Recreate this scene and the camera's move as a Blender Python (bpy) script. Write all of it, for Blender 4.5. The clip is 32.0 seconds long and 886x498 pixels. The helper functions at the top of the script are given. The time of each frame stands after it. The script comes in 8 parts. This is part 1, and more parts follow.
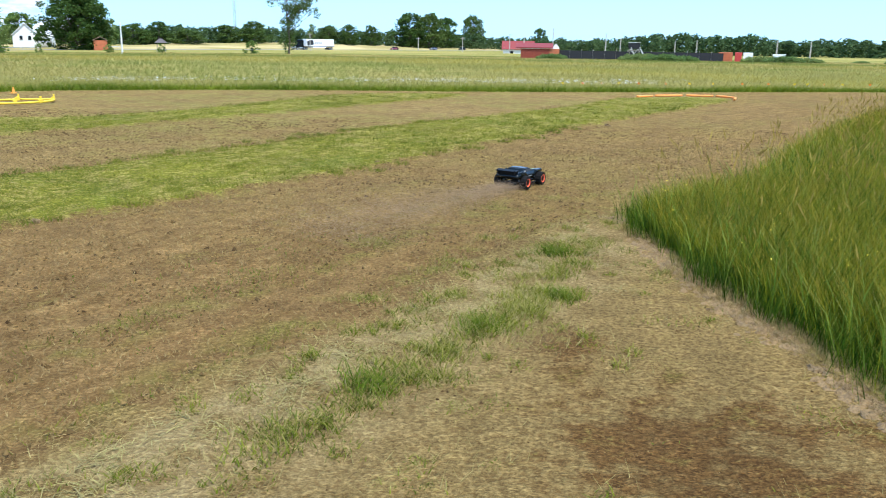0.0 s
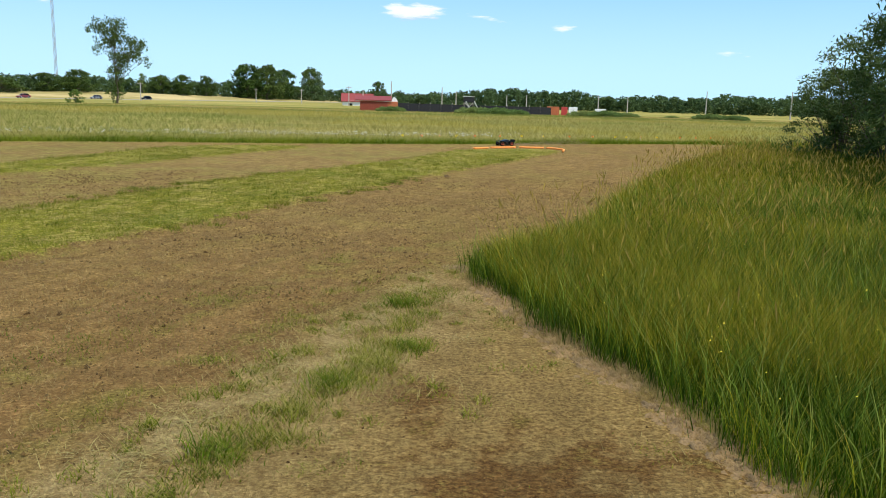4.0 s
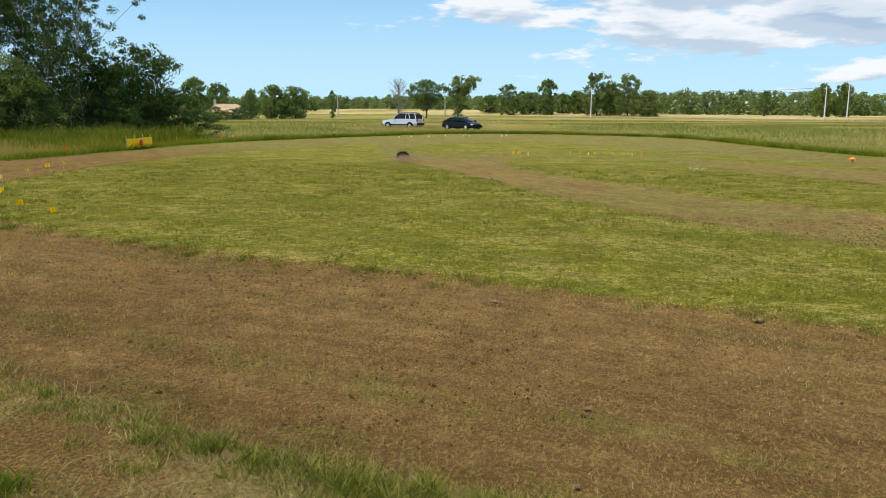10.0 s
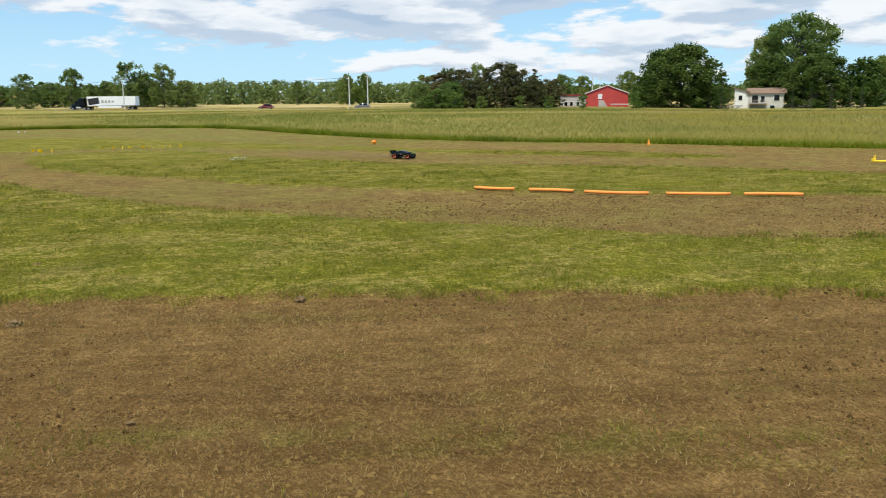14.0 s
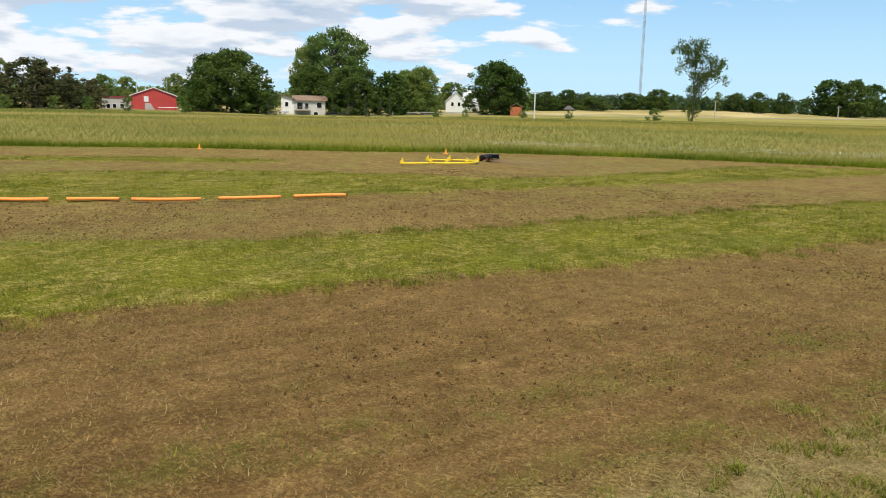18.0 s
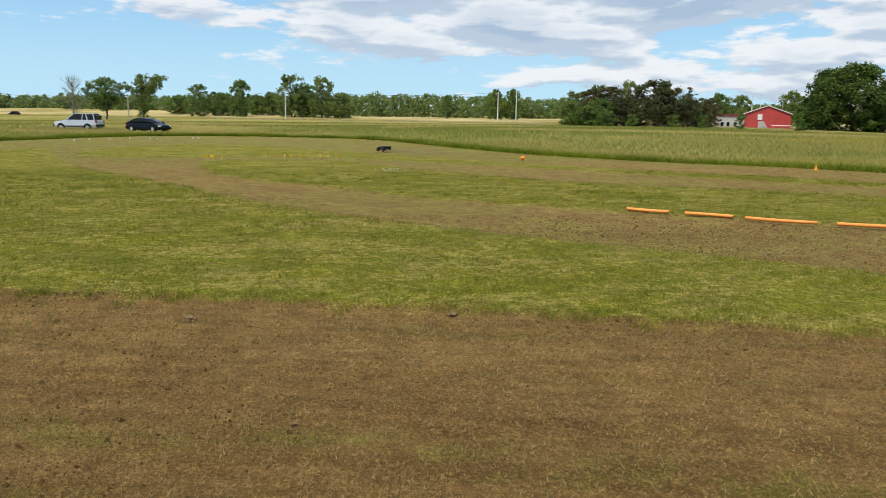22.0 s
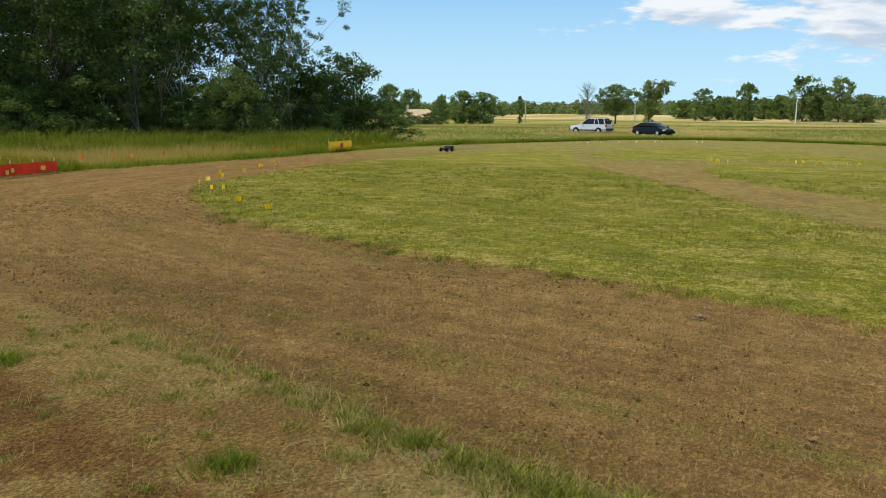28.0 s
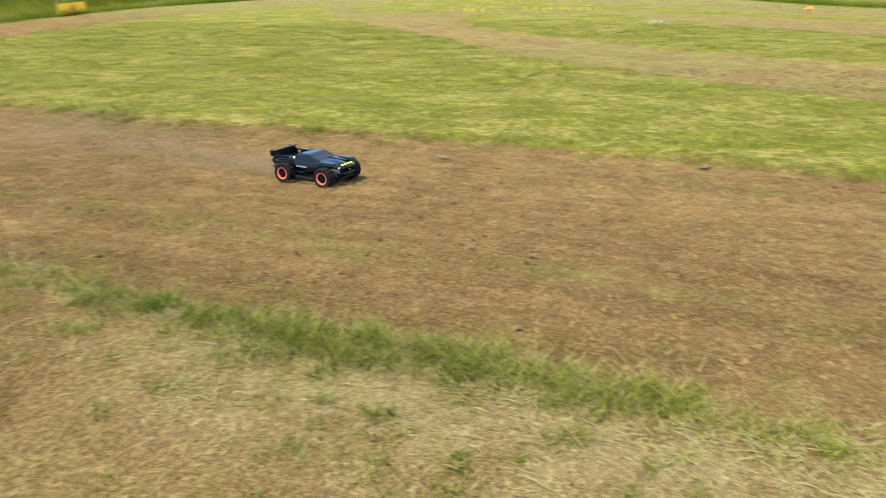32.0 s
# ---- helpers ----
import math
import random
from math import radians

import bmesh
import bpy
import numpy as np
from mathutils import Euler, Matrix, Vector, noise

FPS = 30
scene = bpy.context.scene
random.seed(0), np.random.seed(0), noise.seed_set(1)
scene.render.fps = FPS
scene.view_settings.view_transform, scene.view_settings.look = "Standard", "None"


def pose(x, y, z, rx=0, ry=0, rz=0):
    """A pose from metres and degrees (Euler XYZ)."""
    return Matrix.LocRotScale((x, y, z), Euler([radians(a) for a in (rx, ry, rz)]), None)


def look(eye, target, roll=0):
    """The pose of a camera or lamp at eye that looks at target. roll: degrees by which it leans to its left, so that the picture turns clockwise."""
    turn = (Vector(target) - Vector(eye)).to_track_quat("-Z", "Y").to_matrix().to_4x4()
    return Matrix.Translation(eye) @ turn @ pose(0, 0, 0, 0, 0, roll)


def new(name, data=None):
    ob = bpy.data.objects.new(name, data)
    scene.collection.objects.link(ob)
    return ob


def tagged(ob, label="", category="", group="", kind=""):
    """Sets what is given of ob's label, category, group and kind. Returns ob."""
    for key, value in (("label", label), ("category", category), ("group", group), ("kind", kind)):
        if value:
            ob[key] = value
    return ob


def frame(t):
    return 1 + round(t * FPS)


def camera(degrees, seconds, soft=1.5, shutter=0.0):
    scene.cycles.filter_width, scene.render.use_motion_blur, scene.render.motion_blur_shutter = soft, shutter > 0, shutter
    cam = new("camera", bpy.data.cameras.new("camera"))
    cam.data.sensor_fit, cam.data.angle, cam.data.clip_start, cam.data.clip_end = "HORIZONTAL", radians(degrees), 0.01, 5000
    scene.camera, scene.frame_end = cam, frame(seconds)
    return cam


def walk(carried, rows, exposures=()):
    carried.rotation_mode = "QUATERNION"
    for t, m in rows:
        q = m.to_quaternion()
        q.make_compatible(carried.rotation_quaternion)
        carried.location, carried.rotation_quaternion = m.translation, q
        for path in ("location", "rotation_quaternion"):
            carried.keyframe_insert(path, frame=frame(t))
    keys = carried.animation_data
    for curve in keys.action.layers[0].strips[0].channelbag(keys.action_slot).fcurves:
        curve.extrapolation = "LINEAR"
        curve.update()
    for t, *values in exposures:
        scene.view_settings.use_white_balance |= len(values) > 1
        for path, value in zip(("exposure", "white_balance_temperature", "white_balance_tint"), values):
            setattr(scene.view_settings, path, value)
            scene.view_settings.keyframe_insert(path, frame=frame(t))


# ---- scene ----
cam = camera(58.53, 32.0, soft=0.8, shutter=0.12)
PATH = [
    (0, (0.178, 0.183, 1.567), (-1.520, 9.712, -0.945), 0.81),
    (0.5, (0.156, 0.185, 1.578), (-0.073, 9.956, -0.537), 1.39),
    (1, (0.171, 0.170, 1.590), (1.006, 9.969, -0.221), 1.48),
    (1.5, (0.158, 0.152, 1.598), (0.927, 9.945, -0.273), 1.28),
    (2, (0.182, 0.166, 1.595), (1.246, 9.924, -0.312), 1.10),
    (2.5, (0.183, 0.176, 1.595), (1.099, 9.949, -0.314), 0.75),
    (4.5, (0.159, 0.182, 1.588), (-0.002, 10.008, -0.261), 1.74),
    (5, (0.146, 0.198, 1.589), (-0.549, 10.001, -0.260), 1.75),
    (5.5, (0.115, 0.230, 1.580), (-1.258, 9.956, -0.293), 2.03),
    (6, (0.111, 0.243, 1.579), (-2.116, 9.813, -0.280), 1.62),
    (6.5, (0.077, 0.217, 1.582), (-3.244, 9.468, -0.261), 1.63),
    (7, (0.043, 0.127, 1.586), (-4.951, 8.574, -0.337), 1.94),
    (7.5, (-0.070, 0.125, 1.654), (-7.215, 6.810, -0.409), 2.14),
    (8, (-0.093, 0.096, 1.624), (-8.958, 4.283, -0.349), 1.32),
    (8.5, (-0.030, 0.024, 1.647), (-9.726, 1.632, -0.200), 1.12),
    (9, (0.052, 0.036, 1.656), (-9.767, -0.479, -0.165), 0.63),
    (9.5, (0.036, 0.022, 1.652), (-9.700, -1.440, -0.104), 0.20),
    (10, (0.035, -0.007, 1.654), (-9.611, -1.969, -0.106), 0.24),
    (10.5, (0.020, -0.004, 1.658), (-9.641, -1.939, -0.046), 0.10),
    (11, (0.003, 0.019, 1.661), (-9.724, -1.558, -0.045), -0.12),
    (11.5, (-0.003, 0.027, 1.662), (-9.819, -0.707, -0.106), -0.41),
    (12, (0.008, 0.025, 1.661), (-9.827, 0.077, -0.146), -0.41),
    (12.5, (-0.013, 0.044, 1.660), (-9.833, 0.697, -0.114), -0.87),
    (13, (-0.063, 0.048, 1.650), (-9.806, 1.352, -0.185), -0.76),
    (13.5, (-0.071, 0.092, 1.639), (-9.625, 2.359, -0.256), -0.76),
    (14, (-0.061, 0.136, 1.641), (-9.264, 3.560, -0.250), -0.54),
    (14.5, (0.082, 0.161, 1.677), (-8.569, 4.807, -0.216), 0.01),
    (15, (-0.051, 0.220, 1.672), (-7.817, 6.193, -0.333), 0.20),
    (15.5, (-0.121, 0.294, 1.681), (-6.700, 7.514, -0.462), 0.51),
    (17.5, (-0.138, 0.304, 1.630), (-5.732, 8.398, -0.155), 1.22),
    (18, (-0.127, 0.267, 1.634), (-6.183, 8.017, -0.171), 1.19),
    (18.5, (-0.131, 0.267, 1.632), (-6.660, 7.631, -0.143), 1.38),
    (19, (-0.130, 0.263, 1.636), (-7.023, 7.290, -0.128), 0.96),
    (19.5, (-0.121, 0.216, 1.631), (-7.475, 6.762, -0.120), 1.28),
    (20, (-0.129, 0.190, 1.627), (-8.162, 5.864, -0.184), 0.52),
    (20.5, (-0.157, 0.136, 1.633), (-8.899, 4.687, -0.060), 1.19),
    (21, (-0.118, 0.078, 1.654), (-9.492, 3.166, 0.046), 1.00),
    (21.5, (-0.129, 0.067, 1.660), (-9.658, 2.625, 0.028), 1.37),
    (22, (-0.116, 0.025, 1.669), (-9.816, 1.756, -0.041), 0.72),
    (22.5, (-0.103, 0.005, 1.676), (-9.958, 0.641, 0.098), 0.36),
    (23, (-0.076, -0.021, 1.682), (-9.956, -0.221, 0.151), 0.74),
    (23.5, (-0.019, -0.036, 1.694), (-9.872, -0.809, 0.167), 1.26),
    (24, (-0.035, -0.055, 1.688), (-9.838, -1.271, 0.130), 1.39),
    (24.5, (-0.040, -0.068, 1.680), (-9.824, -1.473, 0.160), 1.20),
    (25, (-0.025, -0.098, 1.688), (-9.722, -2.032, 0.198), 0.95),
    (25.5, (-0.020, -0.099, 1.684), (-9.600, -2.553, 0.202), 0.42),
    (27.5, (-0.008, -0.153, 1.642), (-9.201, -3.722, -0.020), 0.57),
    (28, (0.025, -0.168, 1.641), (-8.921, -4.297, -0.065), 0.26),
    (28.5, (0.055, -0.191, 1.638), (-8.513, -5.040, -0.119), 0.48),
    (29, (0.096, -0.204, 1.630), (-8.148, -5.569, -0.174), 1.03),
    (29.5, (0.130, -0.194, 1.631), (-7.665, -6.153, -0.299), 1.14),
    (30, (0.175, -0.198, 1.626), (-7.405, -6.394, -0.413), 1.09),
    (30.5, (0.198, -0.166, 1.629), (-7.242, -6.485, -0.542), 1.31),
    (30.8, (0.210, -0.174, 1.621), (-7.087, -6.654, -0.562), 1.40),
    (31, (0.206, -0.144, 1.611), (-6.985, -6.695, -0.707), 0.88),
    (31.4, (0.183, -0.093, 1.609), (-7.605, -5.742, -1.119), 0.22),
    (31.5, (0.151, -0.097, 1.596), (-7.819, -5.447, -1.206), -0.31),
    (31.6, (0.115, -0.059, 1.604), (-8.105, -4.950, -1.314), -0.42),
    (31.7, (0.094, -0.055, 1.587), (-8.404, -4.357, -1.460), -0.72),
    (31.8, (0.044, -0.028, 1.577), (-8.713, -3.633, -1.634), -1.25),
    (31.9, (-0.006, 0.038, 1.576), (-9.045, -2.644, -1.757), -1.52),
    (32, (-0.021, 0.083, 1.553), (-9.327, -1.321, -1.829), -0.87),
]
EXPOSURE = [(0, 0.8, 5400, 11), (1, 0.48, 5700, 12), (2, 0.3, 5950, 11), (5, 0.35, 6300, 10), (7, 0.27, 6500, 9), (13, 0.15, 6500, 9), (19, 0.2, 6650, 11), (24, 0.0, 6400, 8), (28, 0.15, 6500, 9), (30, 0.52, 6600, 11), (31, 0.85, 6400, 10), (32, 1.1, 6000, 11)]
walk(cam, [(t, look(eye, target, roll)) for t, eye, target, roll in PATH], EXPOSURE)

# ---- light ----
SUN_AZ, SUN_EL = 140.0, 62.0          # degrees clockwise from +y, and above the horizon


def bearing(az, el=0.0):
    a, e = radians(az), radians(el)
    return Vector((math.sin(a) * math.cos(e), math.cos(a) * math.cos(e), math.sin(e)))


sun = new("sun", bpy.data.lights.new("sun", "SUN"))
sun.data.energy, sun.data.angle, sun.data.color = 3.9, radians(1.0), (1.0, 0.91, 0.74)
sun.matrix_world = look(bearing(SUN_AZ, SUN_EL) * 80, (0, 0, 0))


# ---- node helpers ----
def node(nt, kind, out=0, **values):
    n = nt.nodes.new("ShaderNode" + kind)
    for key, v in values.items():
        if key in ("operation", "blend_type", "noise_dimensions", "sky_type", "data_type", "attribute_name", "interpolation_type", "clamp", "feature"):
            if key == "operation":
                n.operation = v
            elif key == "blend_type":
                n.blend_type = v
            elif key == "sky_type":
                n.sky_type = v
            elif key == "attribute_name":
                n.attribute_name = v
            elif key == "interpolation_type":
                n.interpolation_type = v
            elif key == "feature":
                n.feature = v
            continue
        s = n.inputs[int(key[1:]) if key[0] == "i" and key[1:].isdigit() else key.replace("_", " ")]
        if isinstance(v, bpy.types.NodeSocket):
            nt.links.new(v, s)
        elif isinstance(v, tuple) and len(v) == 3 and len(s.default_value) == 4:
            s.default_value = (*v, 1.0)
        else:
            s.default_value = v
    return n.outputs[out]


def mixc(nt, fac, a, b, blend="MIX"):
    n = nt.nodes.new("ShaderNodeMix")
    n.data_type, n.blend_type = "RGBA", blend
    for s, v in ((n.inputs[0], fac), (n.inputs[6], a), (n.inputs[7], b)):
        if isinstance(v, bpy.types.NodeSocket):
            nt.links.new(v, s)
        elif isinstance(v, tuple):
            s.default_value = (*v, 1.0)
        else:
            s.default_value = v
    return n.outputs[2]


def maths(nt, op, a, b=0.0, c=0.0):
    return node(nt, "Math", operation=op, i0=a, i1=b, i2=c)


def ramp(nt, value, lo, hi, a=0.0, b=1.0):
    return node(nt, "MapRange", interpolation_type="SMOOTHSTEP", Value=value, From_Min=lo, From_Max=hi, To_Min=a, To_Max=b)


def noisy(nt, vec, scale, detail=3.0, rough=0.55):
    return node(nt, "TexNoise", Vector=vec, Scale=scale, Detail=detail, Roughness=rough)


def stretch(nt, vec, sx, sy, sz, rz=0.0):
    return node(nt, "Mapping", Vector=vec, Scale=(sx, sy, sz), Rotation=(0.0, 0.0, rz))


# ---- sky with fair-weather cloud ----
world = bpy.data.worlds.new("sky")
scene.world = world
world.use_nodes = True
wt = world.node_tree
wt.nodes.clear()
sky = wt.nodes.new("ShaderNodeTexSky")
sky.sky_type, sky.sun_disc = "NISHITA", False
sky.sun_elevation, sky.sun_rotation = radians(SUN_EL), radians(SUN_AZ)
sky.altitude, sky.air_density, sky.dust_density, sky.ozone_density = 100, 1.0, 1.2, 1.4
gen = wt.nodes.new("ShaderNodeTexCoord").outputs["Generated"]
flat = stretch(wt, gen, 1.0, 1.0, 4.2)
puff = noisy(wt, flat, 6.4, 9.0, 0.55)
above = noisy(wt, node(wt, "VectorMath", operation="ADD", i0=flat, i1=(0.0, 0.0, 0.05)), 6.4, 5.0, 0.5)
sep = wt.nodes.new("ShaderNodeSeparateXYZ")
wt.links.new(gen, sep.inputs[0])
toward = node(wt, "VectorMath", operation="DOT_PRODUCT", out=1, i0=gen, i1=tuple(bearing(-62)))
bank = maths(wt, "MULTIPLY", ramp(wt, toward, 0.70, 0.97), 0.23)
rise = ramp(wt, sep.outputs[2], 0.0, 0.17, -0.14, 0.06)
cover = maths(wt, "ADD", puff, maths(wt, "ADD", bank, rise))
alpha = ramp(wt, cover, 0.580, 0.650)
shade = maths(wt, "ADD", ramp(wt, maths(wt, "SUBTRACT", above, puff), -0.07, 0.08, 0.0, 0.8), ramp(wt, cover, 0.70, 0.90, 0.0, 0.45))
cloud = mixc(wt, shade, (0.86, 0.87, 0.89), (0.40, 0.50, 0.64))
haze = ramp(wt, sep.outputs[2], 0.0, 0.25, 1.0, 0.0)
air = mixc(wt, ramp(wt, sep.outputs[2], 0.0, 0.22), (0.50, 0.765, 0.93), (0.23, 0.54, 0.93))
clear = mixc(wt, maths(wt, "ADD", maths(wt, "MULTIPLY", haze, 0.3), 0.66), mixc(wt, 1.0, sky.outputs[0], (0.085, 0.09, 0.10), "MULTIPLY"), air)
final = mixc(wt, maths(wt, "MULTIPLY", alpha, 0.9), clear, cloud)
bg = wt.nodes.new("ShaderNodeBackground")
wt.links.new(final, bg.inputs[0])
bg.inputs[1].default_value = 1.0
wout = wt.nodes.new("ShaderNodeOutputWorld")
wt.links.new(bg.outputs[0], wout.inputs[0])


# ---- materials ----
def material(name, color=(0.5, 0.5, 0.5), rough=0.6, metal=0.0, vary=0.15, scale=6.0, bump=0.0, bump_scale=40.0, coat=0.0, trans=0.0, glow=0.0, shine=0.5):
    """A surface with a mottled colour at two scales and some relief."""
    m = bpy.data.materials.new(name)
    m.use_nodes = True
    nt = m.node_tree
    b = nt.nodes["Principled BSDF"]
    pos = nt.nodes.new("ShaderNodeTexCoord").outputs["Object"]
    big, fine = noisy(nt, pos, scale, 3.0), noisy(nt, pos, scale * 9, 2.0)
    v = maths(nt, "ADD", maths(nt, "MULTIPLY", big, 0.65), maths(nt, "MULTIPLY", fine, 0.35))
    dark = tuple(c * (1 - vary) for c in color)
    light = tuple(min(1.0, c * (1 + vary)) for c in color)
    col = mixc(nt, ramp(nt, v, 0.3, 0.7), dark, light)
    rnd = nt.nodes.new("ShaderNodeObjectInfo").outputs["Random"]
    col = mixc(nt, 1.0, col, node(nt, "CombineColor", Red=ramp(nt, rnd, 0, 1, 0.93, 1.05), Green=ramp(nt, rnd, 0, 1, 0.94, 1.04), Blue=ramp(nt, rnd, 0, 1, 0.95, 1.03)), "MULTIPLY")
    nt.links.new(col, b.inputs["Base Color"])
    b.inputs["Roughness"].default_value, b.inputs["Metallic"].default_value = rough, metal
    b.inputs["Coat Weight"].default_value = coat
    b.inputs["Specular IOR Level"].default_value = shine
    b.inputs["Transmission Weight"].default_value = trans
    if glow:
        nt.links.new(col, b.inputs["Emission Color"])
        b.inputs["Emission Strength"].default_value = glow
    if bump:
        h = noisy(nt, pos, bump_scale, 4.0)
        nt.links.new(node(nt, "Bump", Strength=bump, Distance=0.02, Height=h), b.inputs["Normal"])
    return m


def leafy(name, dark, light, tip, through_light=0.3, rough=0.55):
    """Blades and leaves: each island its own tone, tips drier, some light let through."""
    m = bpy.data.materials.new(name)
    m.use_nodes = True
    nt = m.node_tree
    b, o = nt.nodes["Principled BSDF"], nt.nodes["Material Output"]
    geo = nt.nodes.new("ShaderNodeNewGeometry")
    isl = geo.outputs["Random Per Island"]
    rnd = nt.nodes.new("ShaderNodeObjectInfo").outputs["Random"]
    pos = geo.outputs["Position"]
    patch = noisy(nt, pos, 0.35, 3.0)
    f = maths(nt, "ADD", maths(nt, "MULTIPLY", isl, 0.6), maths(nt, "MULTIPLY", ramp(nt, patch, 0.3, 0.7), 0.4))
    col = mixc(nt, f, dark, light)
    h = node(nt, "Attribute", out=2, attribute_name="rise")
    col = mixc(nt, maths(nt, "MULTIPLY", ramp(nt, h, 0.45, 1.0), ramp(nt, maths(nt, "ADD", isl, maths(nt, "MULTIPLY", patch, 0.6)), 0.5, 1.2)), col, tip)
    col = mixc(nt, 1.0, col, node(nt, "CombineColor", Red=ramp(nt, rnd, 0, 1, 0.8, 1.2), Green=ramp(nt, rnd, 0, 1, 0.88, 1.1), Blue=ramp(nt, rnd, 0, 1, 0.85, 1.15)), "MULTIPLY")
    nt.links.new(col, b.inputs["Base Color"])
    b.inputs["Roughness"].default_value = rough
    b.inputs["Specular IOR Level"].default_value = 0.08
    tr = nt.nodes.new("ShaderNodeBsdfTranslucent")
    nt.links.new(col, tr.inputs[0])
    mx = nt.nodes.new("ShaderNodeMixShader")
    mx.inputs[0].default_value = through_light
    nt.links.new(b.outputs[0], mx.inputs[1])
    nt.links.new(tr.outputs[0], mx.inputs[2])
    nt.links.new(mx.outputs[0], o.inputs[0])
    return m


M_TALL = leafy("tall_grass_blade", (0.105, 0.135, 0.004), (0.385, 0.305, 0.012), (0.52, 0.31, 0.055), 0.46)
# dark green also holds the shade between the crowded blades, put into the colour
M_LUSH = leafy("lush_shaded_blade", (0.013, 0.042, 0.002), (0.088, 0.150, 0.006), (0.185, 0.195, 0.024), 0.22)
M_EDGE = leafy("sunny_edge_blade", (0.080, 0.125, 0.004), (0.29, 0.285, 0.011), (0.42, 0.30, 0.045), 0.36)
M_FRESH = leafy("fresh_grass_blade", (0.050, 0.105, 0.003), (0.20, 0.265, 0.010), (0.40, 0.31, 0.04), 0.42)
M_PALEGRASS = leafy("pale_grass_blade", (0.12, 0.22, 0.020), (0.25, 0.32, 0.050), (0.34, 0.34, 0.085), 0.36)
M_FIELD = leafy("meadow_blade", (0.275, 0.255, 0.046), (0.345, 0.305, 0.060), (0.40, 0.32, 0.085), 0.55)
M_RUSTFIELD = leafy("ripe_meadow_blade", (0.32, 0.265, 0.066), (0.41, 0.32, 0.092), (0.45, 0.33, 0.11), 0.55)
M_OLIVE = leafy("olive_meadow_blade", (0.23, 0.235, 0.046), (0.295, 0.285, 0.062), (0.33, 0.295, 0.080), 0.55)
M_DRYFIELD = leafy("dry_meadow_blade", (0.34, 0.295, 0.082), (0.46, 0.385, 0.130), (0.50, 0.40, 0.16), 0.55)
# leaf green lightened to put the haze of distance into the colour
M_LEAF_MID = leafy("roadside_leaf", (0.115, 0.170, 0.044), (0.225, 0.290, 0.080), (0.225, 0.290, 0.080), 0.48)
M_SEED = leafy("seed_head", (0.34, 0.22, 0.035), (0.52, 0.36, 0.085), (0.52, 0.36, 0.085), 0.4)
M_HAY = leafy("hay_stalk", (0.24, 0.165, 0.056), (0.51, 0.39, 0.145), (0.55, 0.43, 0.165), 0.2)
M_SHORT = leafy("mown_blade", (0.090, 0.110, 0.006), (0.32, 0.285, 0.030), (0.53, 0.41, 0.11), 0.42)
M_TUFT = leafy("tuft_blade", (0.070, 0.105, 0.006), (0.30, 0.285, 0.026), (0.50, 0.39, 0.13), 0.35)
M_WEED = leafy("weed_blade", (0.055, 0.105, 0.005), (0.20, 0.255, 0.014), (0.30, 0.27, 0.05), 0.4)
M_STRAW = leafy("straw_piece", (0.13, 0.075, 0.026), (0.44, 0.31, 0.125), (0.48, 0.35, 0.14), 0.1)
M_CRUMB = leafy("soil_crumb", (0.036, 0.017, 0.006), (0.29, 0.172, 0.060), (0.29, 0.172, 0.060), 0.0, 0.95)
M_MULCH = leafy("rotted_crumb", (0.026, 0.012, 0.004), (0.150, 0.080, 0.026), (0.150, 0.080, 0.026), 0.0, 0.95)
M_THATCH = leafy("thatch_crumb", (0.085, 0.046, 0.015), (0.36, 0.245, 0.092), (0.36, 0.245, 0.092), 0.0, 0.95)
M_LEAF = leafy("maple_leaf", (0.052, 0.088, 0.018), (0.105, 0.155, 0.032), (0.105, 0.155, 0.032), 0.38)
M_LEAF_LIGHT = leafy("poplar_leaf", (0.095, 0.15, 0.030), (0.21, 0.28, 0.065), (0.21, 0.28, 0.065), 0.45)
M_LEAF_WILLOW = leafy("willow_leaf", (0.030, 0.062, 0.011), (0.12, 0.165, 0.045), (0.12, 0.165, 0.045), 0.3)
M_LEAF_DARK = leafy("wood_leaf", (0.024, 0.050, 0.012), (0.125, 0.185, 0.040), (0.125, 0.185, 0.040), 0.35)
M_NEEDLE = leafy("pine_needle", (0.055, 0.070, 0.026), (0.155, 0.135, 0.055), (0.155, 0.135, 0.055), 0.35)
M_SPRUCE = leafy("spruce_needle", (0.024, 0.05, 0.016), (0.065, 0.105, 0.028), (0.065, 0.105, 0.028), 0.1)
# pale green: distance haze over the far woodland is mixed into the leaf colour
M_FOREST = leafy("forest_leaf", (0.100, 0.155, 0.048), (0.235, 0.300, 0.092), (0.235, 0.300, 0.092), 0.45)
M_FOREST_DARK = leafy("dark_forest_leaf", (0.050, 0.082, 0.030), (0.115, 0.160, 0.056), (0.115, 0.160, 0.056), 0.4)
M_BARK = material("bark", (0.11, 0.085, 0.062), 0.9, vary=0.35, scale=4, bump=0.6, bump_scale=22)
M_PALEBARK = material("pale_poplar_bark", (0.26, 0.235, 0.19), 0.9, vary=0.35, scale=4, bump=0.5, bump_scale=22)
M_DEADWOOD = material("grey_dead_twig", (0.22, 0.19, 0.16), 0.9, vary=0.25, scale=5, bump=0.4)
M_WHITE = material("white_paint", (0.78, 0.78, 0.76), 0.5, vary=0.06, scale=1.5)
M_CREAM = material("cream_siding", (0.56, 0.53, 0.47), 0.7, vary=0.08, scale=1.5)
M_REDWALL = material("red_steel_siding", (0.50, 0.055, 0.045), 0.5, vary=0.12, scale=0.6)
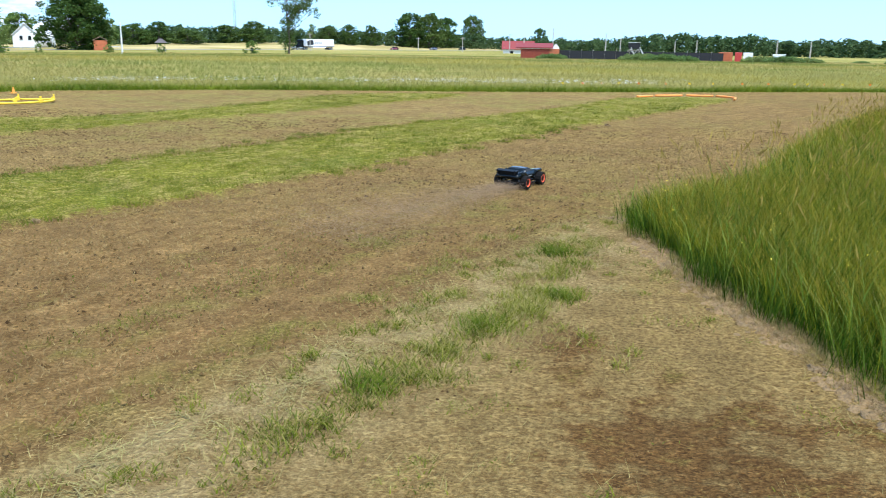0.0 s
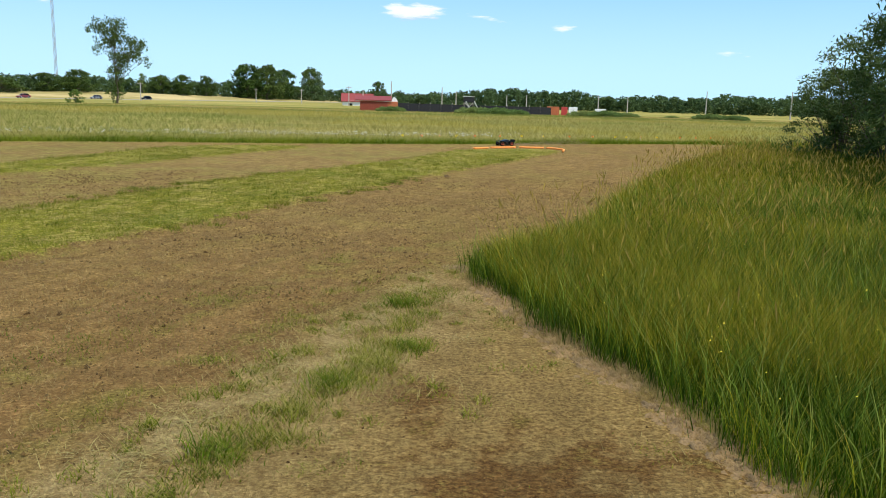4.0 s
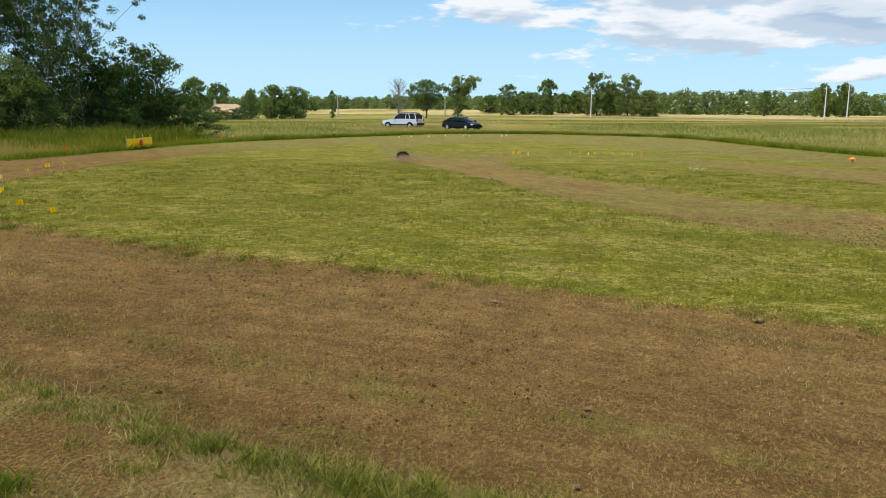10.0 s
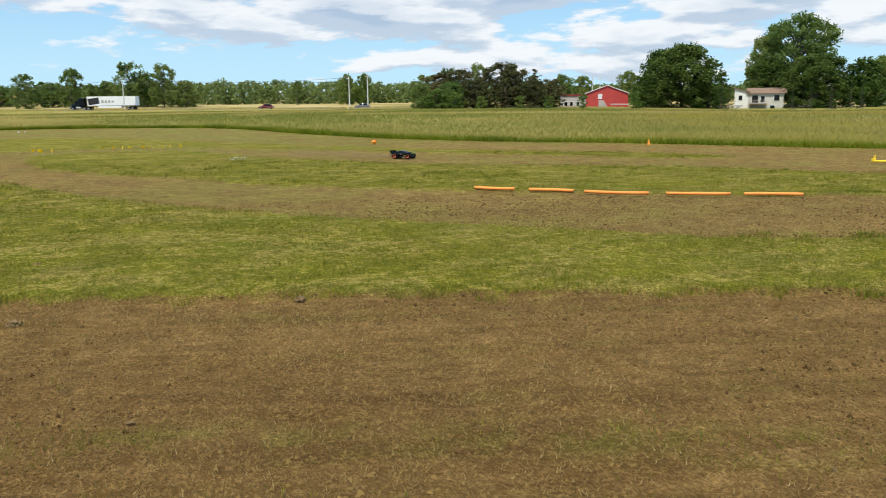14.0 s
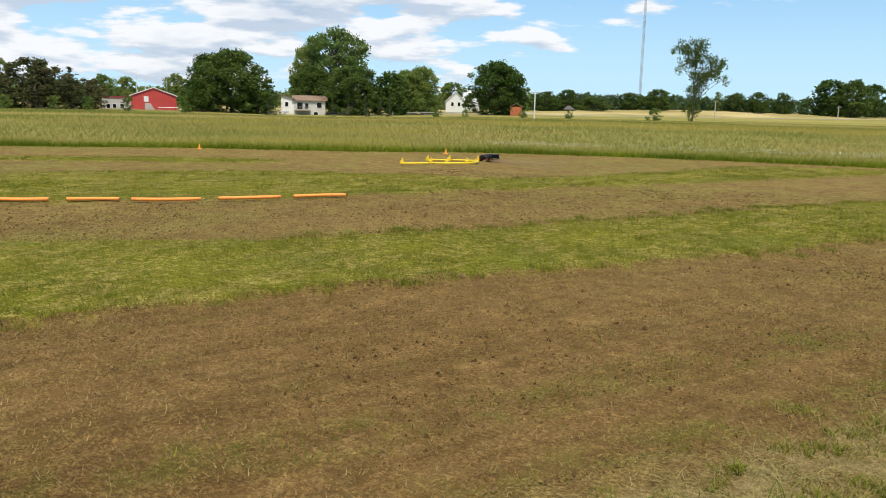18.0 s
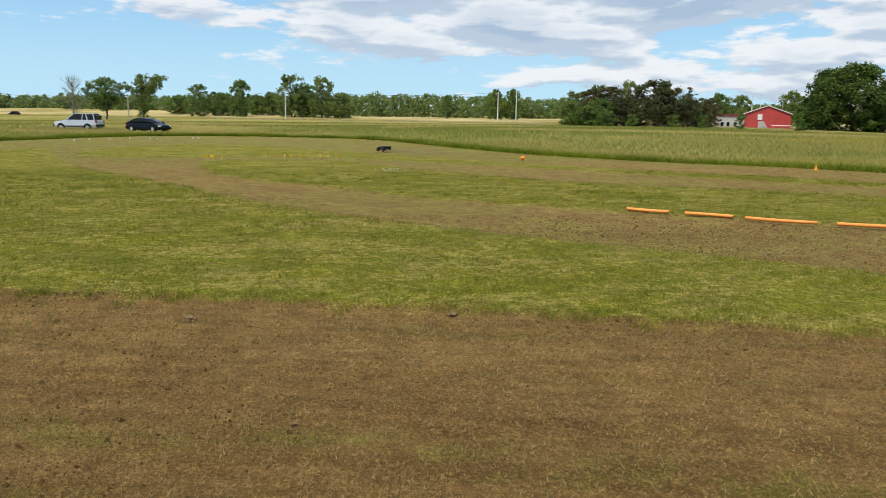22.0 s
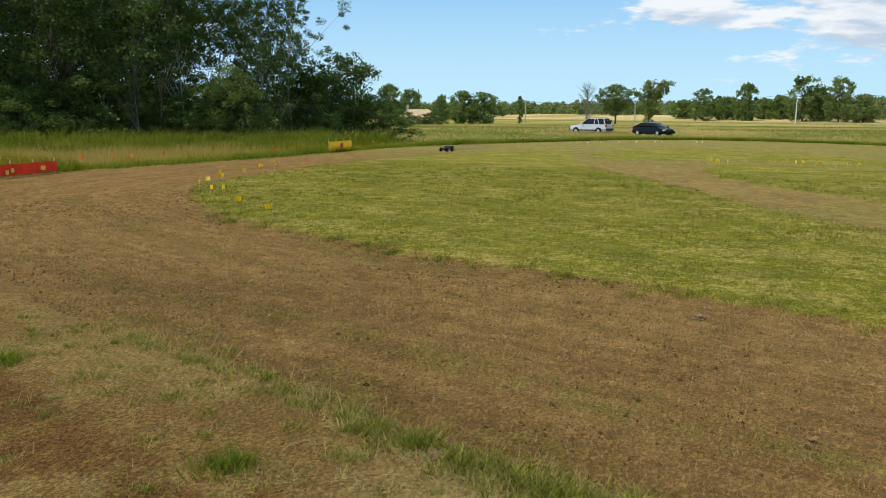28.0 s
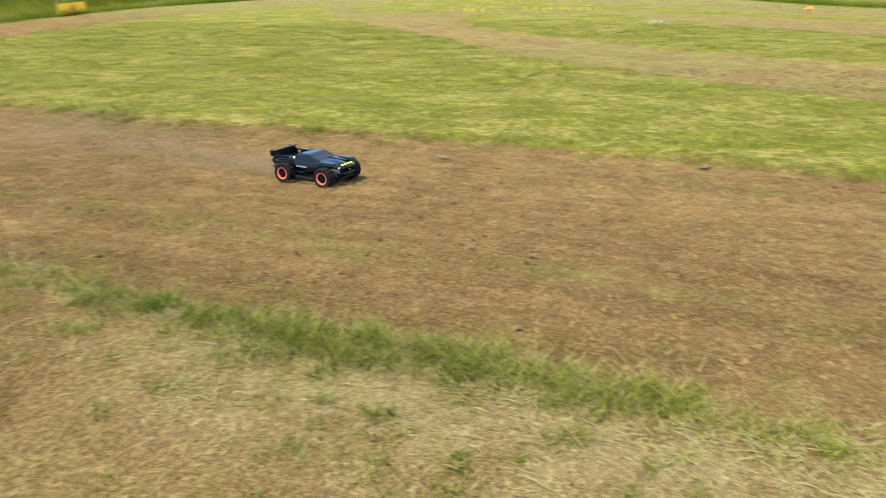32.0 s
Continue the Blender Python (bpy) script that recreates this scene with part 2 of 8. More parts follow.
M_GREYWALL = material("grey_stucco", (0.42, 0.38, 0.34), 0.85, vary=0.12, scale=0.8, bump=0.2)
M_ROOF = material("brown_shingle", (0.24, 0.16, 0.11), 0.9, vary=0.2, scale=1.2, bump=0.3)
M_TANROOF = material("tan_shingle", (0.42, 0.29, 0.18), 0.9, vary=0.15, scale=1.2, bump=0.3)
M_DARKROOF = material("dark_roof", (0.10, 0.085, 0.08), 0.85, vary=0.2)
M_REDROOF = material("red_roof_tin", (0.22, 0.045, 0.042), 0.6, vary=0.15, shine=0.2)
M_REDBROWN = material("faded_red_steel", (0.27, 0.065, 0.040), 0.7, vary=0.18, shine=0.2)
M_GLASS = material("dark_window_glass", (0.008, 0.010, 0.012), 0.10, vary=0.1, shine=0.3)
M_STEEL = material("galvanised_steel", (0.46, 0.47, 0.48), 0.45, 0.7, vary=0.12)
M_POLE = material("weathered_pole", (0.42, 0.38, 0.33), 0.85, vary=0.2, scale=2.0, bump=0.3)
M_PALEPOLE = material("pale_pole", (0.66, 0.64, 0.60), 0.7, vary=0.1)
M_WIRE = material("black_cable", (0.03, 0.03, 0.03), 0.6)
M_BLACKMESH = material("black_windbreak_fabric", (0.018, 0.018, 0.022), 0.9, vary=0.3)
M_RUST = material("orange_container_steel", (0.42, 0.12, 0.045), 0.65, vary=0.2, scale=1.0)
M_ROAD = material("asphalt", (0.23, 0.215, 0.19), 0.9, vary=0.15, scale=0.5, bump=0.3)
M_TIMBER = material("weathered_timber", (0.28, 0.24, 0.20), 0.85, vary=0.25)
M_STAKE = material("pale_wood_stake", (0.55, 0.42, 0.24), 0.8, vary=0.2)
M_ORANGE = material("orange_foam", (0.93, 0.32, 0.065), 0.75, vary=0.08, bump=0.2)
M_ORANGE_P = material("orange_plastic", (0.95, 0.33, 0.035), 0.5, vary=0.06)
M_YELLOW = material("yellow_foam", (0.80, 0.56, 0.025), 0.75, vary=0.08, bump=0.2)
M_YELLOW_P = material("yellow_plastic_film", (0.95, 0.68, 0.02), 0.5, vary=0.08)
M_BANNER_Y = material("yellow_vinyl", (0.82, 0.60, 0.02), 0.5, vary=0.08, scale=3)
M_BANNER_R = material("red_vinyl", (0.62, 0.055, 0.018), 0.5, vary=0.1, scale=3)
M_INK = material("black_ink", (0.02, 0.02, 0.02), 0.6)
M_INK_Y = material("yellow_ink", (0.80, 0.52, 0.05), 0.6)
M_CARBLACK = material("black_car_paint", (0.003, 0.004, 0.006), 0.2, vary=0.1, shine=0.25)
M_CARSILVER = material("silver_car_paint", (0.60, 0.61, 0.62), 0.3, 0.35, vary=0.04, coat=0.8)
M_CARMAROON = material("maroon_car_paint", (0.22, 0.02, 0.025), 0.3, vary=0.08, coat=0.8)
M_CARGREY = material("grey_car_paint", (0.20, 0.20, 0.21), 0.3, 0.3, vary=0.08, coat=0.8)
M_TYRE = material("tyre_rubber", (0.009, 0.0085, 0.008), 0.85, shine=0.15, vary=0.25, scale=20, bump=0.3, bump_scale=160)
M_ALLOY = material("alloy_rim", (0.60, 0.61, 0.62), 0.3, 0.8, vary=0.06)
M_RIMRED = material("red_orange_plastic_rim", (0.78, 0.13, 0.055), 0.4, vary=0.08)
M_PLASTIC = material("black_plastic", (0.006, 0.006, 0.0065), 0.45, vary=0.2, shine=0.2)
M_SHELL = material("glossy_black_polycarbonate", (0.0025, 0.004, 0.004), 0.16, vary=0.25, scale=8, coat=0.0, shine=0.35)
M_LAMP = material("pale_lamp_lens", (0.75, 0.75, 0.62), 0.15, vary=0.05, coat=0.5)
M_LAMPY = material("yellow_green_lamp_lens", (0.55, 0.62, 0.05), 0.2, vary=0.05, coat=0.5)
M_REDLAMP = material("red_lamp_lens", (0.45, 0.02, 0.02), 0.2, coat=0.5)
M_CANVAS = material("black_chair_canvas", (0.004, 0.004, 0.007), 0.85, shine=0.1, vary=0.25, scale=12, bump=0.2)
M_NAVY = material("navy_nylon", (0.003, 0.004, 0.012), 0.7, shine=0.15, vary=0.25, scale=14, bump=0.3)
M_TRAILER = material("white_trailer_panel", (0.88, 0.88, 0.87), 0.4, vary=0.05, scale=0.5)
M_DUST = material("dust_grain", (0.34, 0.235, 0.135), 1.0, vary=0.15)
M_CLOD = material("dry_thatch_clod", (0.215, 0.138, 0.058), 1.0, vary=0.4, scale=9, bump=0.9, bump_scale=60)
M_PETAL = material("white_petal", (0.85, 0.85, 0.82), 0.7, vary=0.05)
M_PETAL_Y = material("yellow_petal", (0.85, 0.66, 0.02), 0.7, vary=0.08)
M_SIGNYEL = material("faded_yellow_panel", (0.62, 0.46, 0.16), 0.7, vary=0.15)


# ---- mesh helpers ----
def quick_mesh(name, verts, faces, rise=None):
    """A mesh from an array of points and an array of faces that all have the same number of corners."""
    verts, faces = np.asarray(verts, np.float32), np.asarray(faces, np.int32)
    me = bpy.data.meshes.new(name)
    k = faces.shape[1]
    me.vertices.add(len(verts))
    me.vertices.foreach_set("co", verts.ravel())
    me.loops.add(faces.size)
    me.loops.foreach_set("vertex_index", faces.ravel())
    me.polygons.add(len(faces))
    me.polygons.foreach_set("loop_start", np.arange(0, faces.size, k, dtype=np.int32))
    me.polygons.foreach_set("loop_total", np.full(len(faces), k, np.int32))
    if rise is not None:
        me.attributes.new("rise", "FLOAT", "POINT").data.foreach_set("value", np.asarray(rise, np.float32))
    me.update(calc_edges=True)
    return me


def part(name, bm, material, parent, label="", smooth=False):
    """Links a bmesh as one mesh object under a thing or part."""
    me = bpy.data.meshes.new(name)
    bmesh.ops.recalc_face_normals(bm, faces=bm.faces)
    bm.to_mesh(me)
    bm.free()
    if smooth:
        me.polygons.foreach_set("use_smooth", np.ones(len(me.polygons), bool))
    me.materials.append(material)
    ob = new(name, me)
    ob.parent = parent
    return tagged(ob, label)


def mesh_part(name, me, material, parent, label=""):
    if not me.materials:
        me.materials.append(material)
    ob = new(name, me)
    ob.parent = parent
    return tagged(ob, label)


def thing(name, m, label, category, group=""):
    ob = new(name)
    ob.empty_display_size = 0.1
    ob.matrix_world = m
    return tagged(ob, label, category, group)


def box(bm, c, s, m=None, bevel=0.0, taper=1.0):
    """A box at c of size s; taper shrinks its top."""
    r = bmesh.ops.create_cube(bm, size=1.0)["verts"]
    for v in r:
        k = taper if v.co.z > 0 else 1.0
        v.co = Vector((v.co.x * s[0] * k, v.co.y * s[1] * k, v.co.z * s[2]))
    if bevel:
        e = {e for v in r for e in v.link_edges}
        r = list({v for f in bmesh.ops.bevel(bm, geom=list(e), offset=bevel, segments=2, affect="EDGES", profile=0.6)["faces"] for v in f.verts} | {v for v in r if v.is_valid})
    t = Matrix.Translation(c) @ (m or Matrix())
    for v in r:
        v.co = t @ v.co
    return bm


def rod(bm, a, b, r0, r1=None, seg=8):
    """A tapered round bar from a to b."""
    a, b = Vector(a), Vector(b)
    d = b - a
    q = d.to_track_quat("Z", "Y").to_matrix().to_4x4()
    bmesh.ops.create_cone(bm, cap_ends=True, segments=seg, radius1=r0, radius2=r0 if r1 is None else r1, depth=d.length, matrix=Matrix.Translation((a + b) / 2) @ q)
    return bm


def tube(bm, pts, r, seg=8):
    """A round tube along a line of points, closed at both ends."""
    rings = []
    pts = [Vector(p) for p in pts]
    for i, p in enumerate(pts):
        d = (pts[min(i + 1, len(pts) - 1)] - pts[max(i - 1, 0)]).normalized()
        q = d.to_track_quat("Z", "Y").to_matrix()
        rings.append([bm.verts.new(p + q @ Vector((r * math.cos(2 * math.pi * k / seg), r * math.sin(2 * math.pi * k / seg), 0))) for k in range(seg)])
    for a, b in zip(rings, rings[1:]):
        for k in range(seg):
            bm.faces.new((a[k], a[(k + 1) % seg], b[(k + 1) % seg], b[k]))
    bm.faces.new(list(reversed(rings[0])))
    bm.faces.new(rings[-1])
    return bm


def loft(bm, sections):
    """Skins closed rings of points, one after the other, and caps the ends."""
    rings = [[bm.verts.new(p) for p in s] for s in sections]
    n = len(rings[0])
    for a, b in zip(rings, rings[1:]):
        for k in range(n):
            bm.faces.new((a[k], a[(k + 1) % n], b[(k + 1) % n], b[k]))
    bm.faces.new(list(reversed(rings[0])))
    bm.faces.new(rings[-1])
    return bm


def slab(bm, outline, y0, y1):
    """A side outline of (x, z) points drawn out from y0 to y1."""
    return loft(bm, [[(x, y0, z) for x, z in outline], [(x, y1, z) for x, z in outline]])


def B():
    return bmesh.new()


# ---- the lie of the land ----
def smooth01(v):
    v = np.clip(v, 0, 1)
    return v * v * (3 - 2 * v)


def terrain(x, y):
    """Level course; beyond it the meadow falls gently towards the highway and more so at the farmstead."""
    x, y = np.asarray(x, float), np.asarray(y, float)
    r, az = np.hypot(x, y), np.degrees(np.arctan2(x, y))
    s = smooth01((r - 45) / 195)
    dip = 0.33 * np.exp(-((x + 85) ** 2 + (y + 19) ** 2) / 240.0)
    dip = dip + 0.22 * smooth01((r - 22) / 34) * smooth01((190 - r) / 70) * np.exp(-(((az + 98) / 17) ** 2))
    over = -0.8988 * x + 0.4384 * y - 238.0
    rise = smooth01((over - 9) / 36) * (0.7 + 1.9 * np.exp(-(((az + 21) / 8) ** 2)) + 1.9 * np.exp(-(((az + 104) / 11) ** 2)))
    return -1.5 * s - 0.9 * s * np.exp(-(((az + 47) / 9) ** 2)) * (over < 60) - dip + rise


def past_road(az, off=0.0):
    """Distance at which a bearing has crossed the highway by off metres."""
    return 238.0 / math.cos(radians(az + 64)) + off


def lattice(x, y, cell, seed=0):
    """Smooth random field between -1 and 1 on a lattice of the given cell."""
    u, v = np.asarray(x, float) / cell, np.asarray(y, float) / cell
    i, j = np.floor(u), np.floor(v)
    f, g = smooth01(u - i), smooth01(v - j)

    def corner(a, b):
        w = np.sin(a * 127.1 + b * 311.7 + seed * 17.3) * 43758.5453
        return 2 * (w - np.floor(w)) - 1

    return (corner(i, j) * (1 - f) + corner(i + 1, j) * f) * (1 - g) + (corner(i, j + 1) * (1 - f) + corner(i + 1, j + 1) * f) * g


def lie(x, y):
    """Height of the ground with its small humps and hollows near the course."""
    x, y = np.asarray(x, float), np.asarray(y, float)
    near = smooth01((24 - np.hypot(x, y)) / 10)
    return terrain(x, y) + near * (0.014 * lattice(x, y, 0.9, 1) + 0.011 * lattice(x, y, 0.36, 2))


def on_land(az, dist, lift=0.0):
    p = bearing(az) * dist
    return Vector((p.x, p.y, float(terrain(p.x, p.y)) + lift))


def curve_points(pts, closed=True, n=5):
    """A smooth line through control points."""
    p = np.asarray(pts, float)
    k = len(p)
    out = []
    for i in range(k if closed else k - 1):
        a, b, c, d = (p[(i + j) % k] if closed else p[min(max(i + j, 0), k - 1)] for j in (-1, 0, 1, 2))
        for t in np.arange(n) / n:
            out.append(0.5 * ((2 * b) + (c - a) * t + (2 * a - 5 * b + 4 * c - d) * t * t + (3 * b - a - 3 * c + d) * t ** 3))
    return np.array(out)


def signed(poly, x, y, reach=3.0):
    """Distance from the outline of a patch, positive inside it, cut off at reach."""
    q = np.roll(poly, -1, 0)
    d = np.full(len(x), reach * reach)
    inside = np.zeros(len(x), bool)
    lo, hi = poly.min(0) - reach, poly.max(0) + reach
    near = np.flatnonzero((x > lo[0]) & (x < hi[0]) & (y > lo[1]) & (y < hi[1]))
    xx, yy = x[near], y[near]
    dn, inn = d[near], inside[near]
    for (ax, ay), (bx, by) in zip(poly, q):
        ex, ey = bx - ax, by - ay
        l2 = ex * ex + ey * ey + 1e-12
        t = np.clip(((xx - ax) * ex + (yy - ay) * ey) / l2, 0, 1)
        dn = np.minimum(dn, (xx - ax - t * ex) ** 2 + (yy - ay - t * ey) ** 2)
        cross = (ay > yy) != (by > yy)
        with np.errstate(divide="ignore", invalid="ignore"):
            inn ^= cross & (xx < ex * (yy - ay) / (ey if ey else 1e-12) + ax)
    d[near], inside[near] = dn, inn
    d = np.sqrt(d)
    return np.where(inside, d, -d)


# Edge of the tall grass round the mown course, and the mown patches within it.
OUTLINE = curve_points([(13.2, 34), (11.5, 29), (8.3, 23), (5.6, 17.8), (3.5, 13.3), (1.9, 9.3), (1.0, 8.2), (0.5, 7.6), (0.75, 6.8), (1.1, 5.4), (1.4, 4.6), (1.8, 3.1), (2.6, 1.2), (3.2, -1.5),
    (2.4, -4.2), (0.6, -5.5), (-1.6, -6.0), (-2.6, -6.9), (-4.35, -7.5), (-5.6, -8.3), (-6.0, -9.6), (-7.3, -12.8), (-8.9, -16.4), (-13.1, -18.4), (-15, -18.6), (-18.4, -18.2), (-23.6, -17.9),
    (-35, -18), (-48.5, -14.9), (-57.5, -11.6), (-60, -5.9), (-52, 3.6), (-38.3, 7.1), (-31.3, 9.3), (-26.4, 12.6), (-23.8, 15.6), (-18.7, 19.6), (-16.2, 22.5), (-10.3, 25.6), (-3.5, 27.5), (2.4, 29.8)])
INFIELD = [curve_points(p) for p in (
    [(-13.4, -12.4), (-11.2, -10.3), (-9.9, -8.5), (-8.5, -5.2), (-7.95, -3), (-7.35, -0.9), (-6.3, 2.3), (-5.2, 5.2), (-3.6, 8.2), (-2.7, 10.1), (-1.4, 13.4), (0.3, 17.2), (4.6, 26.8), (1.5, 26.5),
     (-0.4, 21.8), (-3.2, 16.2), (-5, 11.8), (-6.2, 9), (-7.7, 6.2), (-9.1, 4.7), (-11.6, 1.9), (-14, -0.1), (-18.8, -2.9), (-24.9, -6.6), (-33, -9.5), (-36.5, -10.5), (-34.5, -12.3), (-25.8, -13.9), (-20.6, -14), (-15, -13)],
    [(-27.6, -3.0), (-21.8, -2.3), (-18, 0.5), (-15.1, 3), (-12.2, 6.9), (-10.1, 10.2), (-8.9, 13.2), (-7.2, 16.6), (-5.3, 21.3), (-3.7, 26.0), (-7.2, 24.8), (-8.2, 21.5), (-9, 18), (-10.2, 15.4),
     (-12.2, 14.4), (-15, 12.3), (-17, 9.6), (-19.2, 6.2), (-23.5, 3.2), (-27.8, 1.0)],
    [(-29.8, -7.5), (-30.3, -2), (-29.3, 1.5), (-25.5, 5.5), (-20.5, 10.3), (-17.5, 13.4), (-17.3, 14.9), (-19.5, 13.9), (-23.5, 9.6), (-29, 5.2), (-34, 2), (-40, -1.2), (-43.5, -4.5), (-41, -7.5), (-36, -8.6)])]
STRAW = curve_points([(0.5, 7.7), (-0.1, 7.2), (-0.4, 6.4), (-0.8, 5.3), (-1.1, 4.3), (-1.75, 3.1), (-2.4, 1.2), (-3.0, -0.7), (-3.25, -2), (-3.75, -3.1), (-4.1, -4.6), (-4.6, -6.2), (-5.6, -8.4),
    (-4.3, -8.2), (-1.6, -6.6), (2, -6), (4, -2), (2.7, 3.5), (1.2, 7)])


# Ridge of grass that the mower left between the lane and the dry ground.
RIDGE = curve_points([(0.55, 7.9), (-0.24, 6.25), (-0.66, 5.0), (-0.97, 4.4), (-1.45, 3.1), (-2.0, 2.0), (-2.4, 1.2), (-2.73, 0.35), (-2.86, -0.1), (-3.0, -0.5), (-3.05, -0.95), (-3.2, -1.4), (-3.43, -2.1), (-3.8, -3.1), (-4.0, -4.0), (-4.2, -4.8), (-4.1, -5.6)], False, 9)


def mown(x, y):
    return signed(OUTLINE, x, y)


def green(x, y):
    return np.max([signed(p, x, y) for p in INFIELD], 0)


def straw(x, y):
    return signed(STRAW, x, y)


def rotten(x, y):
    """Where the cut thatch on the dry ground has rotted dark."""
    spots = ((-1.7, -3.9, 1.1, 1.3, 0.36), (-3.1, -5.0, 0.25, 0.4, 0.9), (-2.8, -4.3, 0.25, 0.45, 1.0), (-2.55, -3.5, 0.28, 0.45, 1.0), (-2.3, -2.4, 0.3, 0.5, 1.0), (-2.45, -5.2, 0.4, 0.3, 0.7), (-2.1, -4.2, 0.3, 0.4, 0.7), (-1.65, -2.4, 0.4, 0.3, 0.8), (-1.2, -3.1, 0.3, 0.25, 0.7), (-1.9, -5.3, 0.4, 0.4, 0.6), (-1.0, -2.0, 0.7, 0.7, 0.5), (0.75, 3.1, 0.8, 0.9, 0.9), (0.1, 4.3, 0.35, 0.4, 0.6))
    broken = 0.28 * lattice(x, y, 0.42, 95) * (1 - smooth01(y / 2.0))
    return broken + sum(k * np.exp(-(((x - a) / u) ** 2 + ((y - b) / v) ** 2)) for a, b, u, v, k in spots)


def axis(lo, hi, step, far):
    a = [lo]
    while a[-1] < hi:
        a.append(a[-1] + (0.11 if -9.0 < a[-1] < 9.0 else step))
    s = step
    while a[-1] < far:
        s *= 1.12
        a.append(a[-1] + s)
    s = step
    while a[0] > -far:
        s *= 1.12
        a.insert(0, a[0] - s)
    return np.array(a)


def build_ground():
    xs, ys = axis(-36, 14, 0.25, 2600), axis(-20, 35, 0.25, 2600)
    gx, gy = np.meshgrid(xs, ys)
    x, y = gx.ravel(), gy.ravel()
    sm, sg, ss = mown(x, y), green(x, y), straw(x, y)
    z = lie(x, y)
    # the driven lanes lie a little lower than the turf, whose cut edge is ragged
    lane = smooth01((0.1 - np.maximum(sg, ss)) / 0.25) * smooth01((sm + 0.05) / 0.25)
    z = z - 0.035 * lane
    nx = len(xs)
    i = (np.arange(len(ys) - 1)[:, None] * nx + np.arange(nx - 1)[None]).ravel()
    me = quick_mesh("ground", np.stack([x, y, z], -1), np.stack([i, i + 1, i + nx + 1, i + nx], -1))
    mid = curve_points([(9, 30), (3.2, 19.5), (0.4, 13), (-1.8, 8.5), (-3.4, 5), (-4.6, 1), (-5.4, -2.5), (-6.2, -6), (-8.2, -10.5), (-12.5, -15.6), (-20, -16), (-30, -15.6)], False, 4)
    worn, lat, lon, run = np.full(len(x), 60.0), np.zeros(len(x)), np.zeros(len(x)), 0.0
    for a, c in zip(mid, mid[1:]):
        e = c - a
        el = math.hypot(*e)
        t = np.clip(((x - a[0]) * e[0] + (y - a[1]) * e[1]) / (e @ e), 0, 1)
        dd = np.hypot(x - a[0] - t * e[0], y - a[1] - t * e[1])
        side = np.sign((x - a[0]) * e[1] - (y - a[1]) * e[0])
        k = dd < worn
        worn, lat, lon = np.where(k, dd, worn), np.where(k, dd * side, lat), np.where(k, run + t * el, lon)
        run += el
    worn = (1 - smooth01((worn - 2.2) / 2.5)) * (1 - 0.55 * smooth01((y - 4) / 7))
    beside = np.full(len(x), -3.0)
    near = np.flatnonzero((np.abs(x + 1.5) < 6) & (np.abs(y) < 11))
    gap = np.full(len(near), 9.0)
    for a, c in zip(RIDGE, RIDGE[1:]):
        e = c - a
        t = np.clip(((x[near] - a[0]) * e[0] + (y[near] - a[1]) * e[1]) / (e @ e), 0, 1)
        dx, dy = x[near] - a[0] - t * e[0], y[near] - a[1] - t * e[1]
        k = np.hypot(dx, dy) < np.abs(gap)
        gap = np.where(k, np.hypot(dx, dy) * np.sign(dy * e[0] - dx * e[1]), gap)
    beside[near] = gap
    for name, v in (("rotten", rotten(x, y)), ("beside", beside), ("mown", sm), ("green", sg), ("straw", ss), ("worn", worn), ("lat", lat), ("lon", lon)):
        me.attributes.new(name, "FLOAT", "POINT").data.foreach_set("value", v.astype(np.float32))
    me.polygons.foreach_set("use_smooth", np.ones(len(me.polygons), bool))
    m = bpy.data.materials.new("race_course_ground")
    m.use_nodes = True
    nt = m.node_tree
    b = nt.nodes["Principled BSDF"]
    pos = nt.nodes.new("ShaderNodeNewGeometry").outputs["Position"]
    att = lambda n: node(nt, "Attribute", out=2, attribute_name=n)  # noqa: E731
    n02, n1, n4 = noisy(nt, pos, 0.16, 3), noisy(nt, pos, 0.9, 4), noisy(nt, pos, 3.6, 5, 0.65)
    grit, crumb = noisy(nt, pos, 38, 3.5, 0.8), noisy(nt, pos, 9, 3.5, 0.75)
    fibre = [noisy(nt, stretch(nt, pos, 30, 130, 60, radians(r)), 1.0, 2) for r in (14, 71, 133)]
    thatch = maths(nt, "MAXIMUM", fibre[0], maths(nt, "MAXIMUM", fibre[1], fibre[2]))
    ragged = maths(nt, "MULTIPLY", maths(nt, "SUBTRACT", maths(nt, "ADD", maths(nt, "MULTIPLY", n4, 0.6), maths(nt, "MULTIPLY", grit, 0.4)), 0.5), 1.1)
    # fine weave of cut stalks, from 0 in the gaps to 1 on the stalks
    weave = ramp(nt, maths(nt, "ADD", maths(nt, "ADD", maths(nt, "MULTIPLY", grit, 0.55), maths(nt, "MULTIPLY", crumb, 0.20)), maths(nt, "MULTIPLY", thatch, 0.20)), 0.40, 0.61)
    along = node(nt, "CombineXYZ", X=maths(nt, "MULTIPLY", att("lon"), 0.22), Y=maths(nt, "MULTIPLY", att("lat"), 1.7))
    ruts = noisy(nt, along, 1.0, 5)
    ruts_fine = noisy(nt, node(nt, "CombineXYZ", X=maths(nt, "MULTIPLY", att("lon"), 1.6), Y=maths(nt, "MULTIPLY", att("lat"), 9.0)), 1.0, 4)
    patch = maths(nt, "ADD", maths(nt, "MULTIPLY", n1, 0.45), maths(nt, "MULTIPLY", ruts, 0.55))
    # bare lane: brown soil, paler thatch on top, some green left
    tone = maths(nt, "ADD", maths(nt, "MULTIPLY", weave, 0.78), maths(nt, "MULTIPLY", ramp(nt, ruts_fine, 0.36, 0.64), 0.22))
    dirt = mixc(nt, tone, (0.128, 0.070, 0.021), (0.385, 0.236, 0.086))
